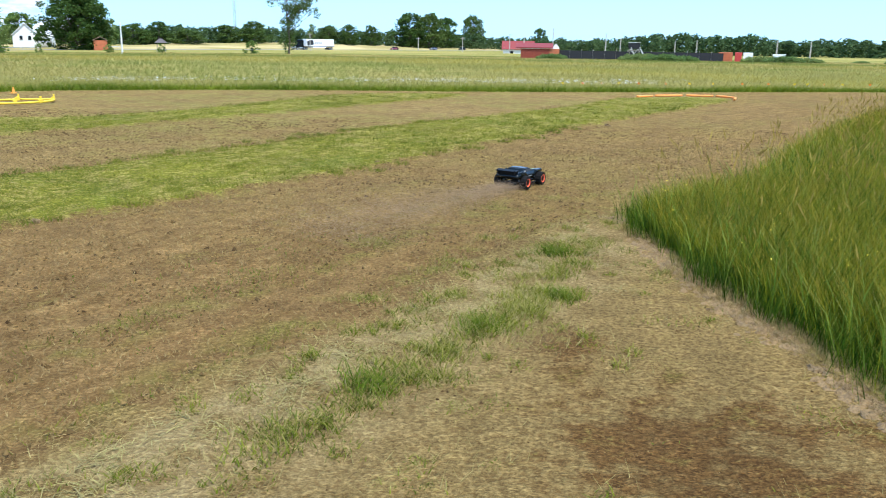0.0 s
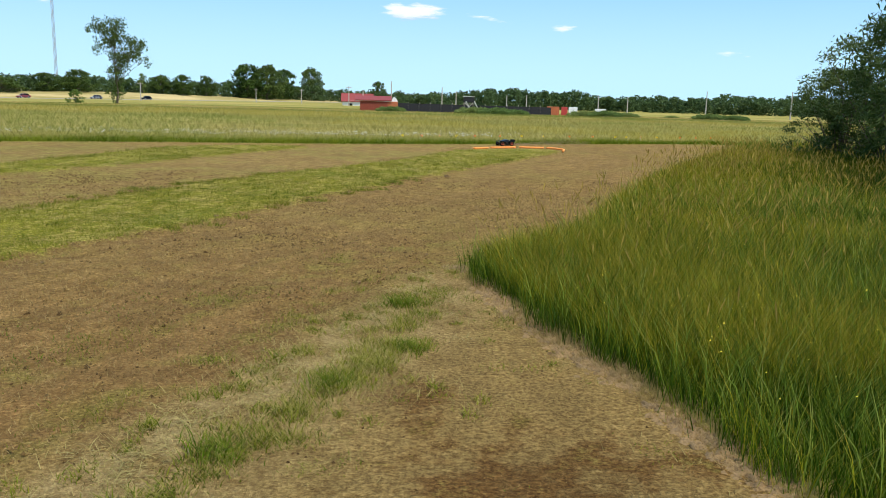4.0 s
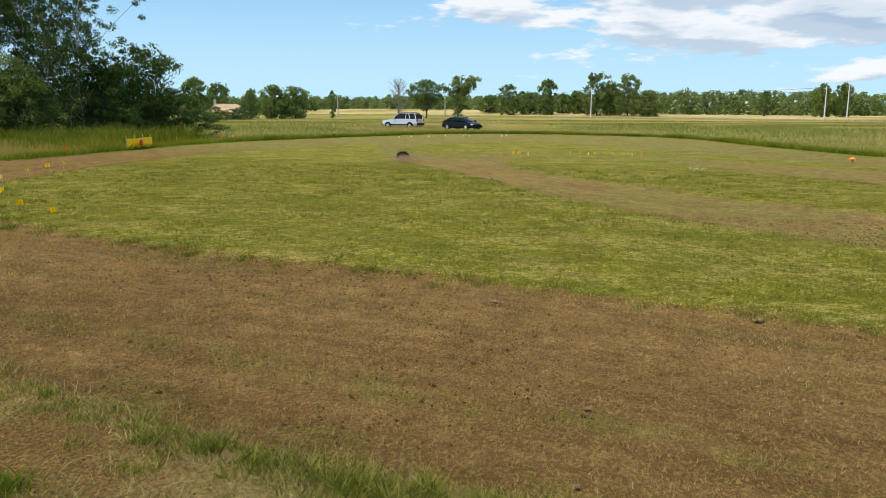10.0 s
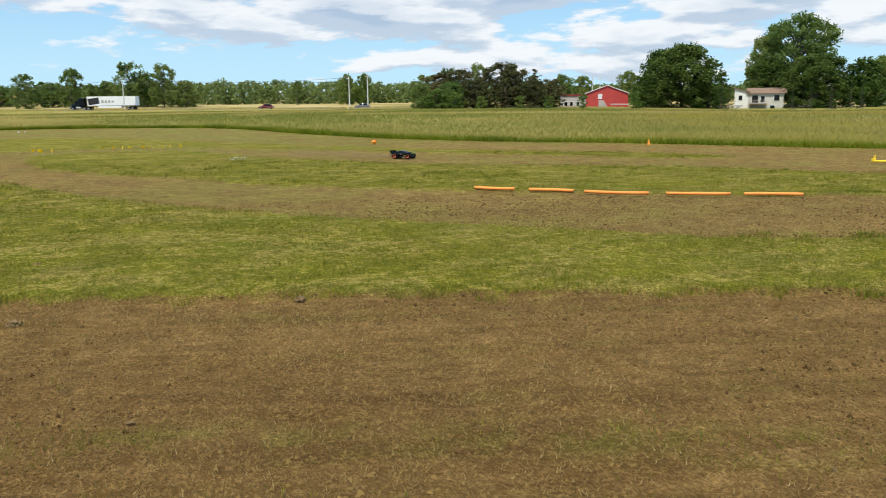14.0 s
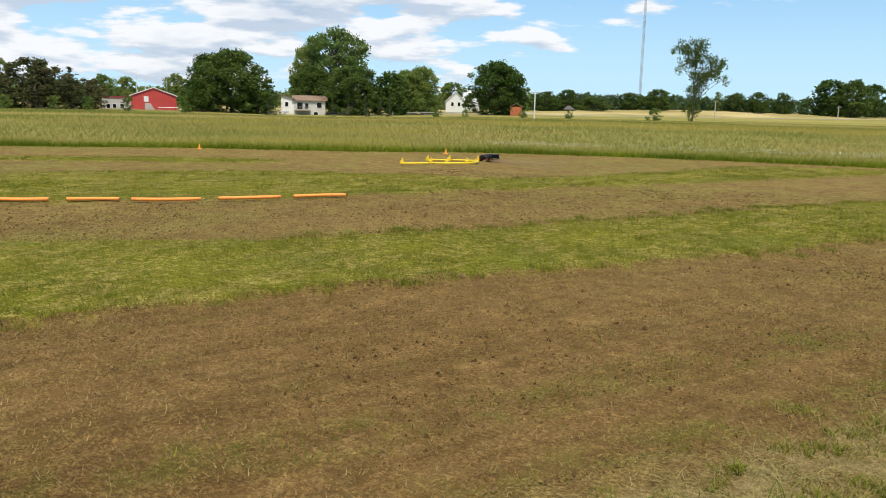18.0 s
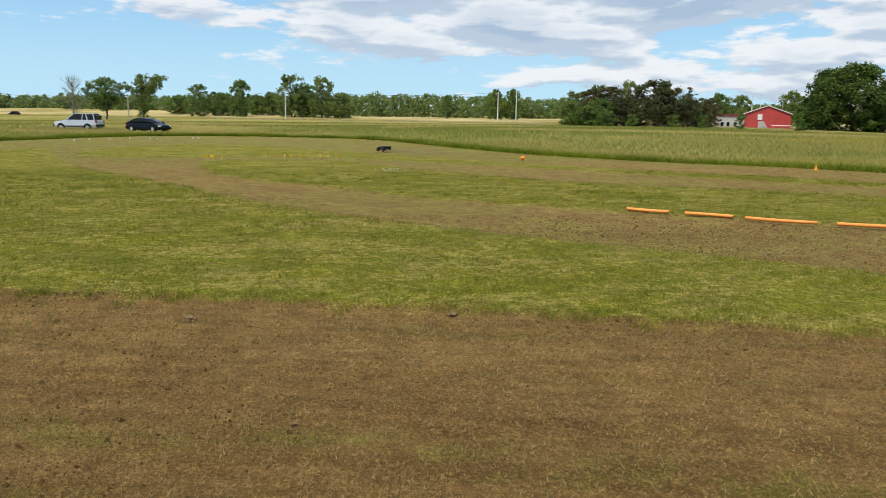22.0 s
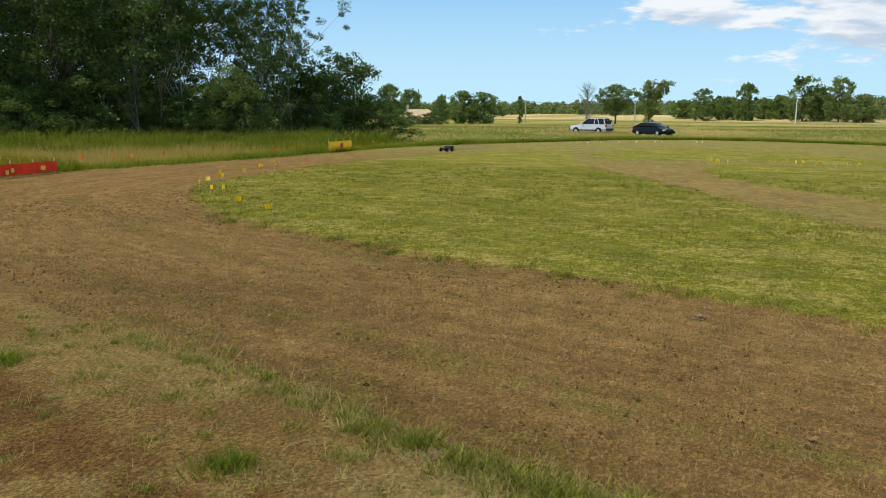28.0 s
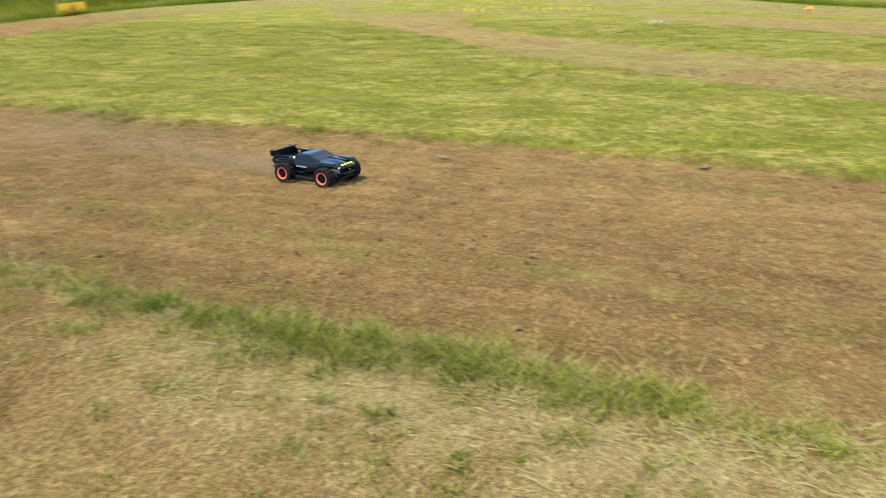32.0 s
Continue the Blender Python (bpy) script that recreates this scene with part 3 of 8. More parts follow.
    dirt = mixc(nt, maths(nt, "MULTIPLY", ramp(nt, patch, 0.47, 0.62), 0.6), dirt, mixc(nt, weave, (0.082, 0.041, 0.0135), (0.275, 0.155, 0.053)))
    sprig = maths(nt, "ADD", maths(nt, "ADD", maths(nt, "MULTIPLY", n4, 0.4), maths(nt, "MULTIPLY", ruts, 0.65)), maths(nt, "MULTIPLY", grit, 0.25))
    dirt = mixc(nt, maths(nt, "MULTIPLY", ramp(nt, sprig, 0.69, 0.80), 0.45), dirt, mixc(nt, weave, (0.085, 0.080, 0.014), (0.23, 0.205, 0.048)))
    # grass coming back in two strips beside the ridge
    bes = att("beside")
    strip = maths(nt, "MAXIMUM", maths(nt, "MULTIPLY", ramp(nt, bes, -0.75, -0.35), ramp(nt, bes, -0.15, 0.02, 1.0, 0.0)), maths(nt, "MULTIPLY", ramp(nt, bes, -1.55, -1.2), ramp(nt, bes, -1.1, -0.8, 1.0, 0.0)))
    strip = maths(nt, "MULTIPLY", strip, ramp(nt, maths(nt, "ADD", maths(nt, "MULTIPLY", n4, 0.6), maths(nt, "MULTIPLY", n1, 0.5)), 0.50, 0.64))
    dirt = mixc(nt, maths(nt, "MULTIPLY", strip, 0.5), dirt, mixc(nt, weave, (0.065, 0.075, 0.010), (0.21, 0.205, 0.040)))
    pale = mixc(nt, weave, (0.158, 0.096, 0.030), (0.420, 0.282, 0.100))
    pale = mixc(nt, maths(nt, "MULTIPLY", ramp(nt, maths(nt, "ADD", maths(nt, "ADD", maths(nt, "MULTIPLY", n1, 0.5), maths(nt, "MULTIPLY", n02, 0.5)), maths(nt, "MULTIPLY", n4, 0.25)), 0.56, 0.74), 0.5), pale, mixc(nt, weave, (0.11, 0.115, 0.020), (0.30, 0.285, 0.065)))
    dirt = mixc(nt, att("worn"), pale, dirt)
    # soil darker in patches on the lane side of the ridge
    ridge_side = maths(nt, "MULTIPLY", ramp(nt, bes, -2.6, -1.6), ramp(nt, node(nt, "SeparateXYZ", out=1, Vector=pos), 1.0, 4.0, 1.0, 0.0))
    dirt = mixc(nt, maths(nt, "MULTIPLY", ridge_side, ramp(nt, patch, 0.38, 0.56, 0.05, 0.42)), dirt, mixc(nt, weave, (0.060, 0.029, 0.010), (0.200, 0.110, 0.037)))
    grown = maths(nt, "MULTIPLY", ramp(nt, node(nt, "SeparateXYZ", out=0, Vector=pos), -33, -21, 1.0, 0.0), ramp(nt, n1, 0.35, 0.6, 0.25, 0.8))
    dirt = mixc(nt, grown, dirt, mixc(nt, weave, (0.115, 0.115, 0.024), (0.33, 0.305, 0.080)))
    # dry cut area, browner where the thatch is rotted
    north = ramp(nt, node(nt, "SeparateXYZ", out=1, Vector=pos), -2.0, 4.0, 0.0, 0.14)
    rot = ramp(nt, maths(nt, "SUBTRACT", maths(nt, "ADD", maths(nt, "MULTIPLY", n1, 0.75), maths(nt, "MULTIPLY", n4, 0.25)), north), 0.45, 0.56)
    straws = ramp(nt, maths(nt, "ADD", maths(nt, "ADD", maths(nt, "MULTIPLY", grit, 0.62), maths(nt, "MULTIPLY", crumb, 0.06)), maths(nt, "MULTIPLY", thatch, 0.32)), 0.38, 0.66)
    dry = mixc(nt, straws, (0.100, 0.056, 0.0165), (0.385, 0.262, 0.092))
    rot = maths(nt, "MAXIMUM", maths(nt, "MULTIPLY", rot, 0.7), ramp(nt, maths(nt, "ADD", att("rotten"), maths(nt, "MULTIPLY", maths(nt, "SUBTRACT", maths(nt, "ADD", maths(nt, "MULTIPLY", n1, 0.35), maths(nt, "MULTIPLY", n4, 0.65)), 0.5), 4.0)), 0.30, 0.85))
    dry = mixc(nt, maths(nt, "MULTIPLY", rot, 0.9), dry, mixc(nt, straws, (0.036, 0.016, 0.005), (0.185, 0.094, 0.027)))
    dry = mixc(nt, maths(nt, "MULTIPLY", ramp(nt, maths(nt, "ADD", n4, maths(nt, "MULTIPLY", grit, 0.3)), 0.70, 0.86), 0.45), dry, mixc(nt, weave, (0.10, 0.095, 0.018), (0.26, 0.235, 0.058)))
    hay = maths(nt, "MULTIPLY", ramp(nt, att("beside"), -0.15, 0.1), ramp(nt, att("beside"), 0.35, 1.2, 1.0, 0.0))
    north_y = node(nt, "SeparateXYZ", out=1, Vector=pos)
    hay = maths(nt, "MULTIPLY", hay, maths(nt, "MULTIPLY", ramp(nt, north_y, -2.4, -1.0), ramp(nt, north_y, 6.6, 7.6, 1.0, 0.0)))
    hay = maths(nt, "MULTIPLY", hay, ramp(nt, maths(nt, "ADD", maths(nt, "MULTIPLY", n4, 0.7), maths(nt, "MULTIPLY", n1, 0.3)), 0.38, 0.56))
    dry = mixc(nt, maths(nt, "MULTIPLY", hay, 0.65), dry, mixc(nt, weave, (0.22, 0.155, 0.066), (0.42, 0.32, 0.145)))
    # mown turf with rows of yellowed clippings
    rows = maths(nt, "ADD", maths(nt, "MULTIPLY", noisy(nt, stretch(nt, pos, 3.4, 1.1, 1, radians(14)), 1.0, 5, 0.7), 0.55), maths(nt, "MULTIPLY", noisy(nt, stretch(nt, pos, 1.0, 0.5, 1, radians(14)), 1.0, 4, 0.6), 0.45))
    turf = mixc(nt, weave, (0.090, 0.096, 0.0065), (0.325, 0.290, 0.034))
    yellowed = ramp(nt, maths(nt, "ADD", maths(nt, "MULTIPLY", rows, 0.62), maths(nt, "MULTIPLY", crumb, 0.38)), 0.475, 0.565)
    turf = mixc(nt, maths(nt, "MULTIPLY", yellowed, 0.9), turf, mixc(nt, weave, (0.180, 0.145, 0.027), (0.49, 0.390, 0.112)))
    deep = ramp(nt, maths(nt, "ADD", maths(nt, "MULTIPLY", noisy(nt, stretch(nt, pos, 0.9, 0.45, 1, radians(20)), 1.0, 4, 0.6), 0.7), maths(nt, "MULTIPLY", n4, 0.3)), 0.50, 0.62)
    turf = mixc(nt, maths(nt, "MULTIPLY", deep, 0.42), turf, mixc(nt, weave, (0.050, 0.075, 0.006), (0.180, 0.215, 0.022)))
    # meadow floor
    swathe = noisy(nt, stretch(nt, pos, 0.02, 0.07, 1, radians(-35)), 1.0, 3)
    wild = mixc(nt, ramp(nt, swathe, 0.35, 0.65), (0.22, 0.20, 0.042), (0.36, 0.285, 0.085))
    wild = mixc(nt, maths(nt, "MULTIPLY", weave, 0.5), wild, (0.17, 0.18, 0.04))
    across = node(nt, "VectorMath", operation="DOT_PRODUCT", out=1, i0=pos, i1=(-0.8988, 0.4384, 0.0))
    wild = mixc(nt, ramp(nt, across, 244, 252), wild, mixc(nt, ramp(nt, noisy(nt, stretch(nt, pos, 0.03, 0.03, 1), 1.0, 4), 0.35, 0.65), (0.30, 0.245, 0.085), (0.50, 0.385, 0.175)))
    in_mown = ramp(nt, maths(nt, "ADD", att("mown"), maths(nt, "MULTIPLY", ragged, 0.4)), -0.1, 0.1)
    in_green = ramp(nt, maths(nt, "ADD", att("green"), ragged), -0.12, 0.16)
    in_straw = ramp(nt, maths(nt, "ADD", att("straw"), ragged), -0.15, 0.25)
    col = mixc(nt, in_green, dirt, turf)
    col = mixc(nt, in_straw, col, dry)
    col = mixc(nt, in_mown, wild, col)
    # uneven wetness and wear at the scale of a stride
    wear = ramp(nt, maths(nt, "ADD", maths(nt, "MULTIPLY", n4, 0.6), maths(nt, "MULTIPLY", n1, 0.4)), 0.38, 0.62, 0.80, 1.16)
    col = mixc(nt, 1.0, col, node(nt, "CombineColor", Red=wear, Green=wear, Blue=wear), "MULTIPLY")
    nt.links.new(col, b.inputs["Base Color"])
    b.inputs["Roughness"].default_value = 0.95
    b.inputs["Specular IOR Level"].default_value = 0.05
    nt.links.new(node(nt, "Bump", Strength=0.9, Distance=0.03, Height=maths(nt, "ADD", maths(nt, "MULTIPLY", weave, 0.5), maths(nt, "MULTIPLY", n4, 0.8))), b.inputs["Normal"])
    me.materials.append(m)
    tagged(new("ground", me), "mown grass race course with bare brown lanes in a meadow", "ground", kind="structure")


build_ground()

# Highway: a straight strip of asphalt beyond the meadow, with a pale gravel shoulder.
ROAD_AZ, ROAD_P, ROAD_V = 206.0, Vector((-110.8, 316.2, 0)), 26.0


def build_road():
    d, n = bearing(ROAD_AZ), bearing(ROAD_AZ + 90)
    vs, fs = [], []
    for i, s in enumerate(np.arange(-700, 900, 20.0)):
        for w, h in ((-7.5, -0.05), (-4.2, 0.04), (4.2, 0.04), (7.5, -0.05)):
            p = ROAD_P + d * float(s) + n * w
            vs.append((p.x, p.y, float(terrain(p.x, p.y)) + h))
        if i:
            k = 4 * i
            fs += [(k - 4 + j, k - 3 + j, k + 1 + j, k + j) for j in range(3)]
    me = quick_mesh("road", vs, fs)
    me.materials.append(M_ROAD)
    tagged(new("road", me), "grey asphalt highway on a low bank", "road", kind="structure")


build_road()


# ---- grasses ----
def blades(name, x, y, h, w, lean, material, label, z0=None, curl=0.5):
    """Bent, tapered blades rooted at x, y; h, w and lean are arrays or numbers."""
    n = len(x)
    rng = np.random.default_rng(len(name) * 7 + n)
    h, w, lean = (np.broadcast_to(np.asarray(v, float), n) * rng.uniform(0.6, 1.35, n) for v in (h, w, lean))
    a, f = rng.uniform(0, 2 * np.pi, n), rng.uniform(0, 2 * np.pi, n)
    z = lie(x, y) if z0 is None else z0
    sx, sy = np.cos(f) * w / 2, np.sin(f) * w / 2
    lx, ly = np.cos(a) * lean * h, np.sin(a) * lean * h
    V = np.empty((n, 5, 3))
    for k, (t, s) in enumerate(((0, -1), (0, 1), (0.55, -0.8), (0.55, 0.8), (1, 0))):
        c = t ** 1.7
        V[:, k] = np.stack([x + s * sx + lx * c, y + s * sy + ly * c, z - 0.01 + h * t * (1 - curl * 0.35 * t * np.minimum(lean, 1.2))], -1)
    i = np.arange(n)[:, None] * 5
    F = (i[:, :, None] + np.array([[0, 1, 2], [1, 3, 2], [2, 3, 4]])[None]).reshape(-1, 3)
    me = quick_mesh(name, V.reshape(-1, 3), F, np.tile([0, 0, 0.55, 0.55, 1.0], n))
    me.materials.append(material)
    return tagged(new(name, me), label, "grass", kind="stuff")


def scatter(n, x0, x1, y0, y1, seed):
    rng = np.random.default_rng(seed)
    return rng.uniform(x0, x1, n), rng.uniform(y0, y1, n), rng


def patchy(x, y, scale, seed=0.0):
    """A soft random field between 0 and 1."""
    v = sum(np.sin(x * scale * a + y * scale * b + c + seed) for a, b, c in ((1.0, 0.6, 0.3), (-0.7, 1.1, 1.9), (0.4, -1.3, 4.1), (1.7, 1.5, 2.2), (-1.9, 0.8, 0.7)))
    return 0.5 + v / 7.0


def spikes(name, x, y, h, w, lean, material, label):
    """Single-triangle blades for grass far off."""
    n = len(x)
    rng = np.random.default_rng(n)
    h, w = h * rng.uniform(0.6, 1.35, n), w * rng.uniform(0.6, 1.35, n)
    a, f = rng.uniform(0, 2 * np.pi, n), rng.uniform(0, 2 * np.pi, n)
    z = lie(x, y)
    sx, sy = np.cos(f) * w / 2, np.sin(f) * w / 2
    V = np.stack([np.stack([x - sx, y - sy, z - 0.02], -1), np.stack([x + sx, y + sy, z - 0.02], -1), np.stack([x + np.cos(a) * lean * h, y + np.sin(a) * lean * h, z + h], -1)], 1)
    me = quick_mesh(name, V.reshape(-1, 3), np.arange(3 * n).reshape(-1, 3), np.tile([0, 0, 1.0], n))
    me.materials.append(material)
    return tagged(new(name, me), label, "grass", kind="stuff")


def seed_stalks(x, y, h, w, label):
    """Thin arching stalks, each with a slim seed head of two crossed leaves."""
    n = len(x)
    rng = np.random.default_rng(n + 9)
    h = h * rng.uniform(0.65, 1.3, n)
    a, f = rng.uniform(0, 2 * np.pi, n), rng.uniform(0, np.pi, n)
    bend = h * rng.uniform(0.05, 0.45, n)
    z = lie(x, y)
    foot = np.stack([x, y, z], -1)
    tip = foot + np.stack([np.cos(a) * bend, np.sin(a) * bend, h], -1)
    end = tip + np.stack([np.cos(a) * bend * 0.45, np.sin(a) * bend * 0.45, 0.10 * h / 0.5], -1)
    side = np.stack([np.cos(f), np.sin(f), np.zeros(n)], -1)
    cross = np.stack([-np.sin(f), np.cos(f), np.zeros(n)], -1)
    mid = (tip + end) / 2
    q = w[:, None]
    V = np.stack([foot - side * q * 0.5, foot + side * q * 0.5, tip, tip, mid + side * q * 1.9, end, tip, mid - side * q * 1.9, end, tip, mid + cross * q * 1.9, end, tip, mid - cross * q * 1.9, end], 1)
    me = quick_mesh("seeding_grass", V.reshape(-1, 3), np.arange(n * 15).reshape(-1, 3), np.tile([0, 0, 0.6] + [0.8, 0.9, 1.0] * 4, n))
    me.materials.append(M_SEED)
    return tagged(new("seeding_grass", me), label, "grass", kind="stuff")


def crumbs(name, x, y, r, material, label, high=0.75):
    """Small angular lumps lying on the ground: four sides round an off-centre top."""
    n = len(x)
    rng = np.random.default_rng(n + 5)
    z = lie(x, y) - 0.03 * (np.maximum(green(x, y), straw(x, y)) < -0.1)
    a0 = rng.uniform(0, 6.28, n)
    V = np.empty((n, 5, 3))
    for k in range(4):
        a, q = a0 + k * 1.571 + rng.uniform(-0.4, 0.4, n), r * rng.uniform(0.6, 1.4, n)
        V[:, k] = np.stack([x + np.cos(a) * q, y + np.sin(a) * q, z - 0.006], -1)
    V[:, 4] = np.stack([x + rng.normal(0, 0.35, n) * r, y + rng.normal(0, 0.35, n) * r, z + r * high * rng.uniform(0.5, 1.4, n)], -1)
    i = np.arange(n)[:, None] * 5
    F = (i[:, :, None] + np.array([[0, 1, 4], [1, 2, 4], [2, 3, 4], [3, 0, 4]])[None]).reshape(-1, 3)
    me = quick_mesh(name, V.reshape(-1, 3), F)
    me.materials.append(material)
    return tagged(new(name, me), label, "soil", kind="stuff")


def build_crumbs():
    """Crumbs of soil and thatch: on the lanes, thicker in the churned strips, and on the dry ground."""
    x, y, rng = scatter(420000, -13, 4, -13, 17, 61)
    d, s = np.hypot(x, y), straw(x, y)
    g = np.maximum(green(x, y), s)
    churn = 0.5 + 0.5 * lattice(x * 0.8 + y * 0.3, y * 0.5 - x * 0.2, 0.5, 4)
    lump = 0.5 + 0.5 * lattice(x, y, 0.22, 6)
    p = (0.12 + 0.85 * churn * lump) * np.clip(6.5 / d, 0.15, 1.0)
    k = (g < 0.03) & (mown(x, y) > 0.02) & (rng.random(len(x)) < p) & (d > 1)
    r = 0.004 + 0.015 * rng.random(k.sum()) ** 6 + 0.0005 * d[k]
    crumbs("lane_crumbs", x[k], y[k], r, M_CRUMB, "brown crumbs of soil and thatch on the bare lane")
    bare = np.clip(1.3 * rotten(x, y) + 0.5 * lattice(x, y, 0.3, 8), 0, 0.85)
    k = (s > 0.0) & (rng.random(len(x)) < (0.35 + 0.4 * lump) * (1 - bare)) & (d > 1)
    r = 0.004 + 0.008 * rng.random(k.sum()) ** 3
    crumbs("thatch_crumbs", x[k], y[k], r, M_THATCH, "crumbs of dry brown thatch on the cut ground", 0.6)
    k = (g < -0.05) & (mown(x, y) > 0.1) & (rng.random(len(x)) < 0.022 * np.clip(lattice(x * 0.75 + y * 0.35, y * 0.35 - x * 0.2, 0.45, 14) + 0.2 + 0.3 * lattice(x, y, 2.3, 15), 0, 1)) & (d > 2)
    crumbs("lane_clods", x[k], y[k], 0.009 + 0.020 * rng.random(k.sum()) ** 3, M_MULCH, "dark clods of turned-up soil on the lane", 0.7)
    k = (s > 0.0) & (rng.random(len(x)) < 0.02 + 0.55 * churn ** 2 * lump) & (d > 1)
    crumbs("dark_crumbs", x[k], y[k], 0.005 + 0.010 * rng.random(k.sum()) ** 3, M_MULCH, "dark rotted crumbs among the dry thatch", 0.55)
    k = (s > -0.1) & (rng.random(len(x)) < 0.35 * (1 - bare)) & (d > 1)
    blades("straw_litter", x[k], y[k], 0.008, 0.0026, 7.0, M_HAY, "pale straws lying loose on the dry ground", curl=0.2)
    x, y, rng = scatter(60000, -34, 8, -19, 33, 62)
    d = np.hypot(x, y)
    k = (green(x, y) < 0.0) & (mown(x, y) > 0.05) & (d > 11)
    crumbs("far_lane_crumbs", x[k], y[k], (0.005 + 0.008 * rng.random(k.sum()) ** 3) * (0.6 + d[k] * 0.022), M_CRUMB, "brown crumbs of soil on the farther lanes")


def build_grasses():
    # tall grass beside the course, thick near the standing place
    x, y, rng = scatter(720000, 0.2, 16, 1.0, 36, 3)
    r, s = np.hypot(x, y), mown(x, y)
    keep = (s < rng.normal(0, 0.06, len(x)) + 0.11 * lattice(x, y, 0.33, 92) - 0.03) & (rng.random(len(x)) < np.clip(7.0 / r, 0.12, 1) ** 1.2 * np.clip((28.5 - y + 0.9 * np.maximum(x - 9, 0)) / 4, 0, 1))
    x, y, s, r = x[keep], y[keep], s[keep], r[keep]
    h = np.where(s > -0.35, 0.26, 0.38) + 0.18 * patchy(x, y, 0.8)
    h = h * (0.4 + 0.6 * np.random.default_rng(2).random(len(x)) ** 0.7) * (1 + 0.16 * lattice(x, y, 0.5, 94))
    pick = rng.random(len(x))
    foot = (s > -0.5) & (r < 10) & (pick < 0.4)
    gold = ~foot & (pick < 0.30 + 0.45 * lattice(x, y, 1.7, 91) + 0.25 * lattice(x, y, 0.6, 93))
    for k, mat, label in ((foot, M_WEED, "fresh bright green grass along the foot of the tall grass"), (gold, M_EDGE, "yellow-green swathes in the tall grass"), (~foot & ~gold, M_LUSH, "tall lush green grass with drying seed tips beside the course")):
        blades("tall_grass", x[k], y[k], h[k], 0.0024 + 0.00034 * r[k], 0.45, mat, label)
    x, y, rng = scatter(110000, 0.6, 6, 1.0, 9, 43)
    s = mown(x, y)
    k = s < rng.normal(-0.05, 0.05, len(x)) + 0.11 * lattice(x, y, 0.33, 92)
    x, y, s = x[k], y[k], s[k]
    blades("tall_grass", x, y, np.where(s > -0.3, 0.18, 0.30), 0.005, 0.45, M_LUSH, "thick lush green grass beside the course")
    x, y, rng = scatter(480000, -16, 1.0, -26, -5.2, 4)
    r, s = np.hypot(x, y), mown(x, y)
    keep = (s < rng.normal(0, 0.06, len(x))) & (rng.random(len(x)) < np.clip(8.0 / r, 0.12, 1) ** 1.2)
    x, y, s, r = x[keep], y[keep], s[keep], r[keep]
    h = np.where(s > -0.3, 0.24, 0.33) + 0.15 * patchy(x, y, 0.9, 2)
    fresh = (s > -0.55 + 0.45 * lattice(x, y, 0.7, 41)) | (rng.random(len(x)) < 0.22)
    for k, mat, label in ((fresh, M_FRESH, "fresh green grass along the foot of the flowering meadow"), (~fresh, M_TALL, "flowering meadow grass, golden green, beside the bend")):
        blades("meadow_grass", x[k], y[k], h[k], 0.0026 + 0.00036 * r[k], 0.45, mat, label)
    # a thick edge of uncut grass all round
    p = OUTLINE
    t = np.linspace(0, len(p), 60000, endpoint=False)
    i = t.astype(int)
    rng = np.random.default_rng(5)
    a = p[i] + (np.roll(p, -1, 0)[i] - p[i]) * (t - i)[:, None]
    seglen = np.linalg.norm(np.roll(p, -1, 0)[i] - p[i], axis=1)
    a = np.repeat(a, np.clip((seglen * 3.2).astype(int), 1, 9), 0)
    a = a + rng.normal(0, 0.5, a.shape)
    s = mown(a[:, 0], a[:, 1])
    d = np.hypot(a[:, 0], a[:, 1])
    a = a[(s < 0.02) & (s > -1.4) & (d > 9)]
    d = np.hypot(a[:, 0], a[:, 1])
    spikes("uncut_edge_grass", a[:, 0], a[:, 1], 0.15 + 0.12 * patchy(a[:, 0], a[:, 1], 0.5, 1), 0.008 + 0.0004 * d, 0.9, M_WEED, "green uncut grass along the course edge")
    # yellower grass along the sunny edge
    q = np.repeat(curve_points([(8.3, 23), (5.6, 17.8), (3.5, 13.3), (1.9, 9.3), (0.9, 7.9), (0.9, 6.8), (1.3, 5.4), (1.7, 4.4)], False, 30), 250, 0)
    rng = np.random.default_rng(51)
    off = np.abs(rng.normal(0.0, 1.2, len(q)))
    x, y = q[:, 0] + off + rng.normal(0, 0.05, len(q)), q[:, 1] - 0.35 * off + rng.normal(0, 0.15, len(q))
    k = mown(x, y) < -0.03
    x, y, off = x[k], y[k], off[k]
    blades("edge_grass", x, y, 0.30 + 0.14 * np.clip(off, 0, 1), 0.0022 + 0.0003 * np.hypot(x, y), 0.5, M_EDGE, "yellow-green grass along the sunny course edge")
    for x0, x1, y0, y1, seed, h in ((0.5, 7, 1.5, 14, 71, 0.44), (-10, 0, -16, -5.5, 72, 0.30)):
        x, y, rng = scatter(26000, x0, x1, y0, y1, seed)
        k = (mown(x, y) < -0.04) & (rng.random(len(x)) < np.clip(5.0 / np.hypot(x, y), 0.1, 1))
        x, y = x[k], y[k]
        blades("broad_grass", x, y, h * (0.6 + 0.5 * np.random.default_rng(seed).random(len(x))), 0.0045 + 0.0003 * np.hypot(x, y), 0.38, M_PALEGRASS, "broad pale green blades standing out of the tall grass", curl=0.9)
    # the same grass goes on beside and behind the standing place
    x, y, rng = scatter(150000, 1.0, 13, -14, 1.2, 47)
    k = mown(x, y) < rng.normal(-0.03, 0.05, len(x))
    x, y = x[k], y[k]
    spikes("tall_grass", x, y, 0.36 + 0.16 * patchy(x, y, 0.8), 0.011, 0.6, M_LUSH, "tall lush green grass round the standing place")
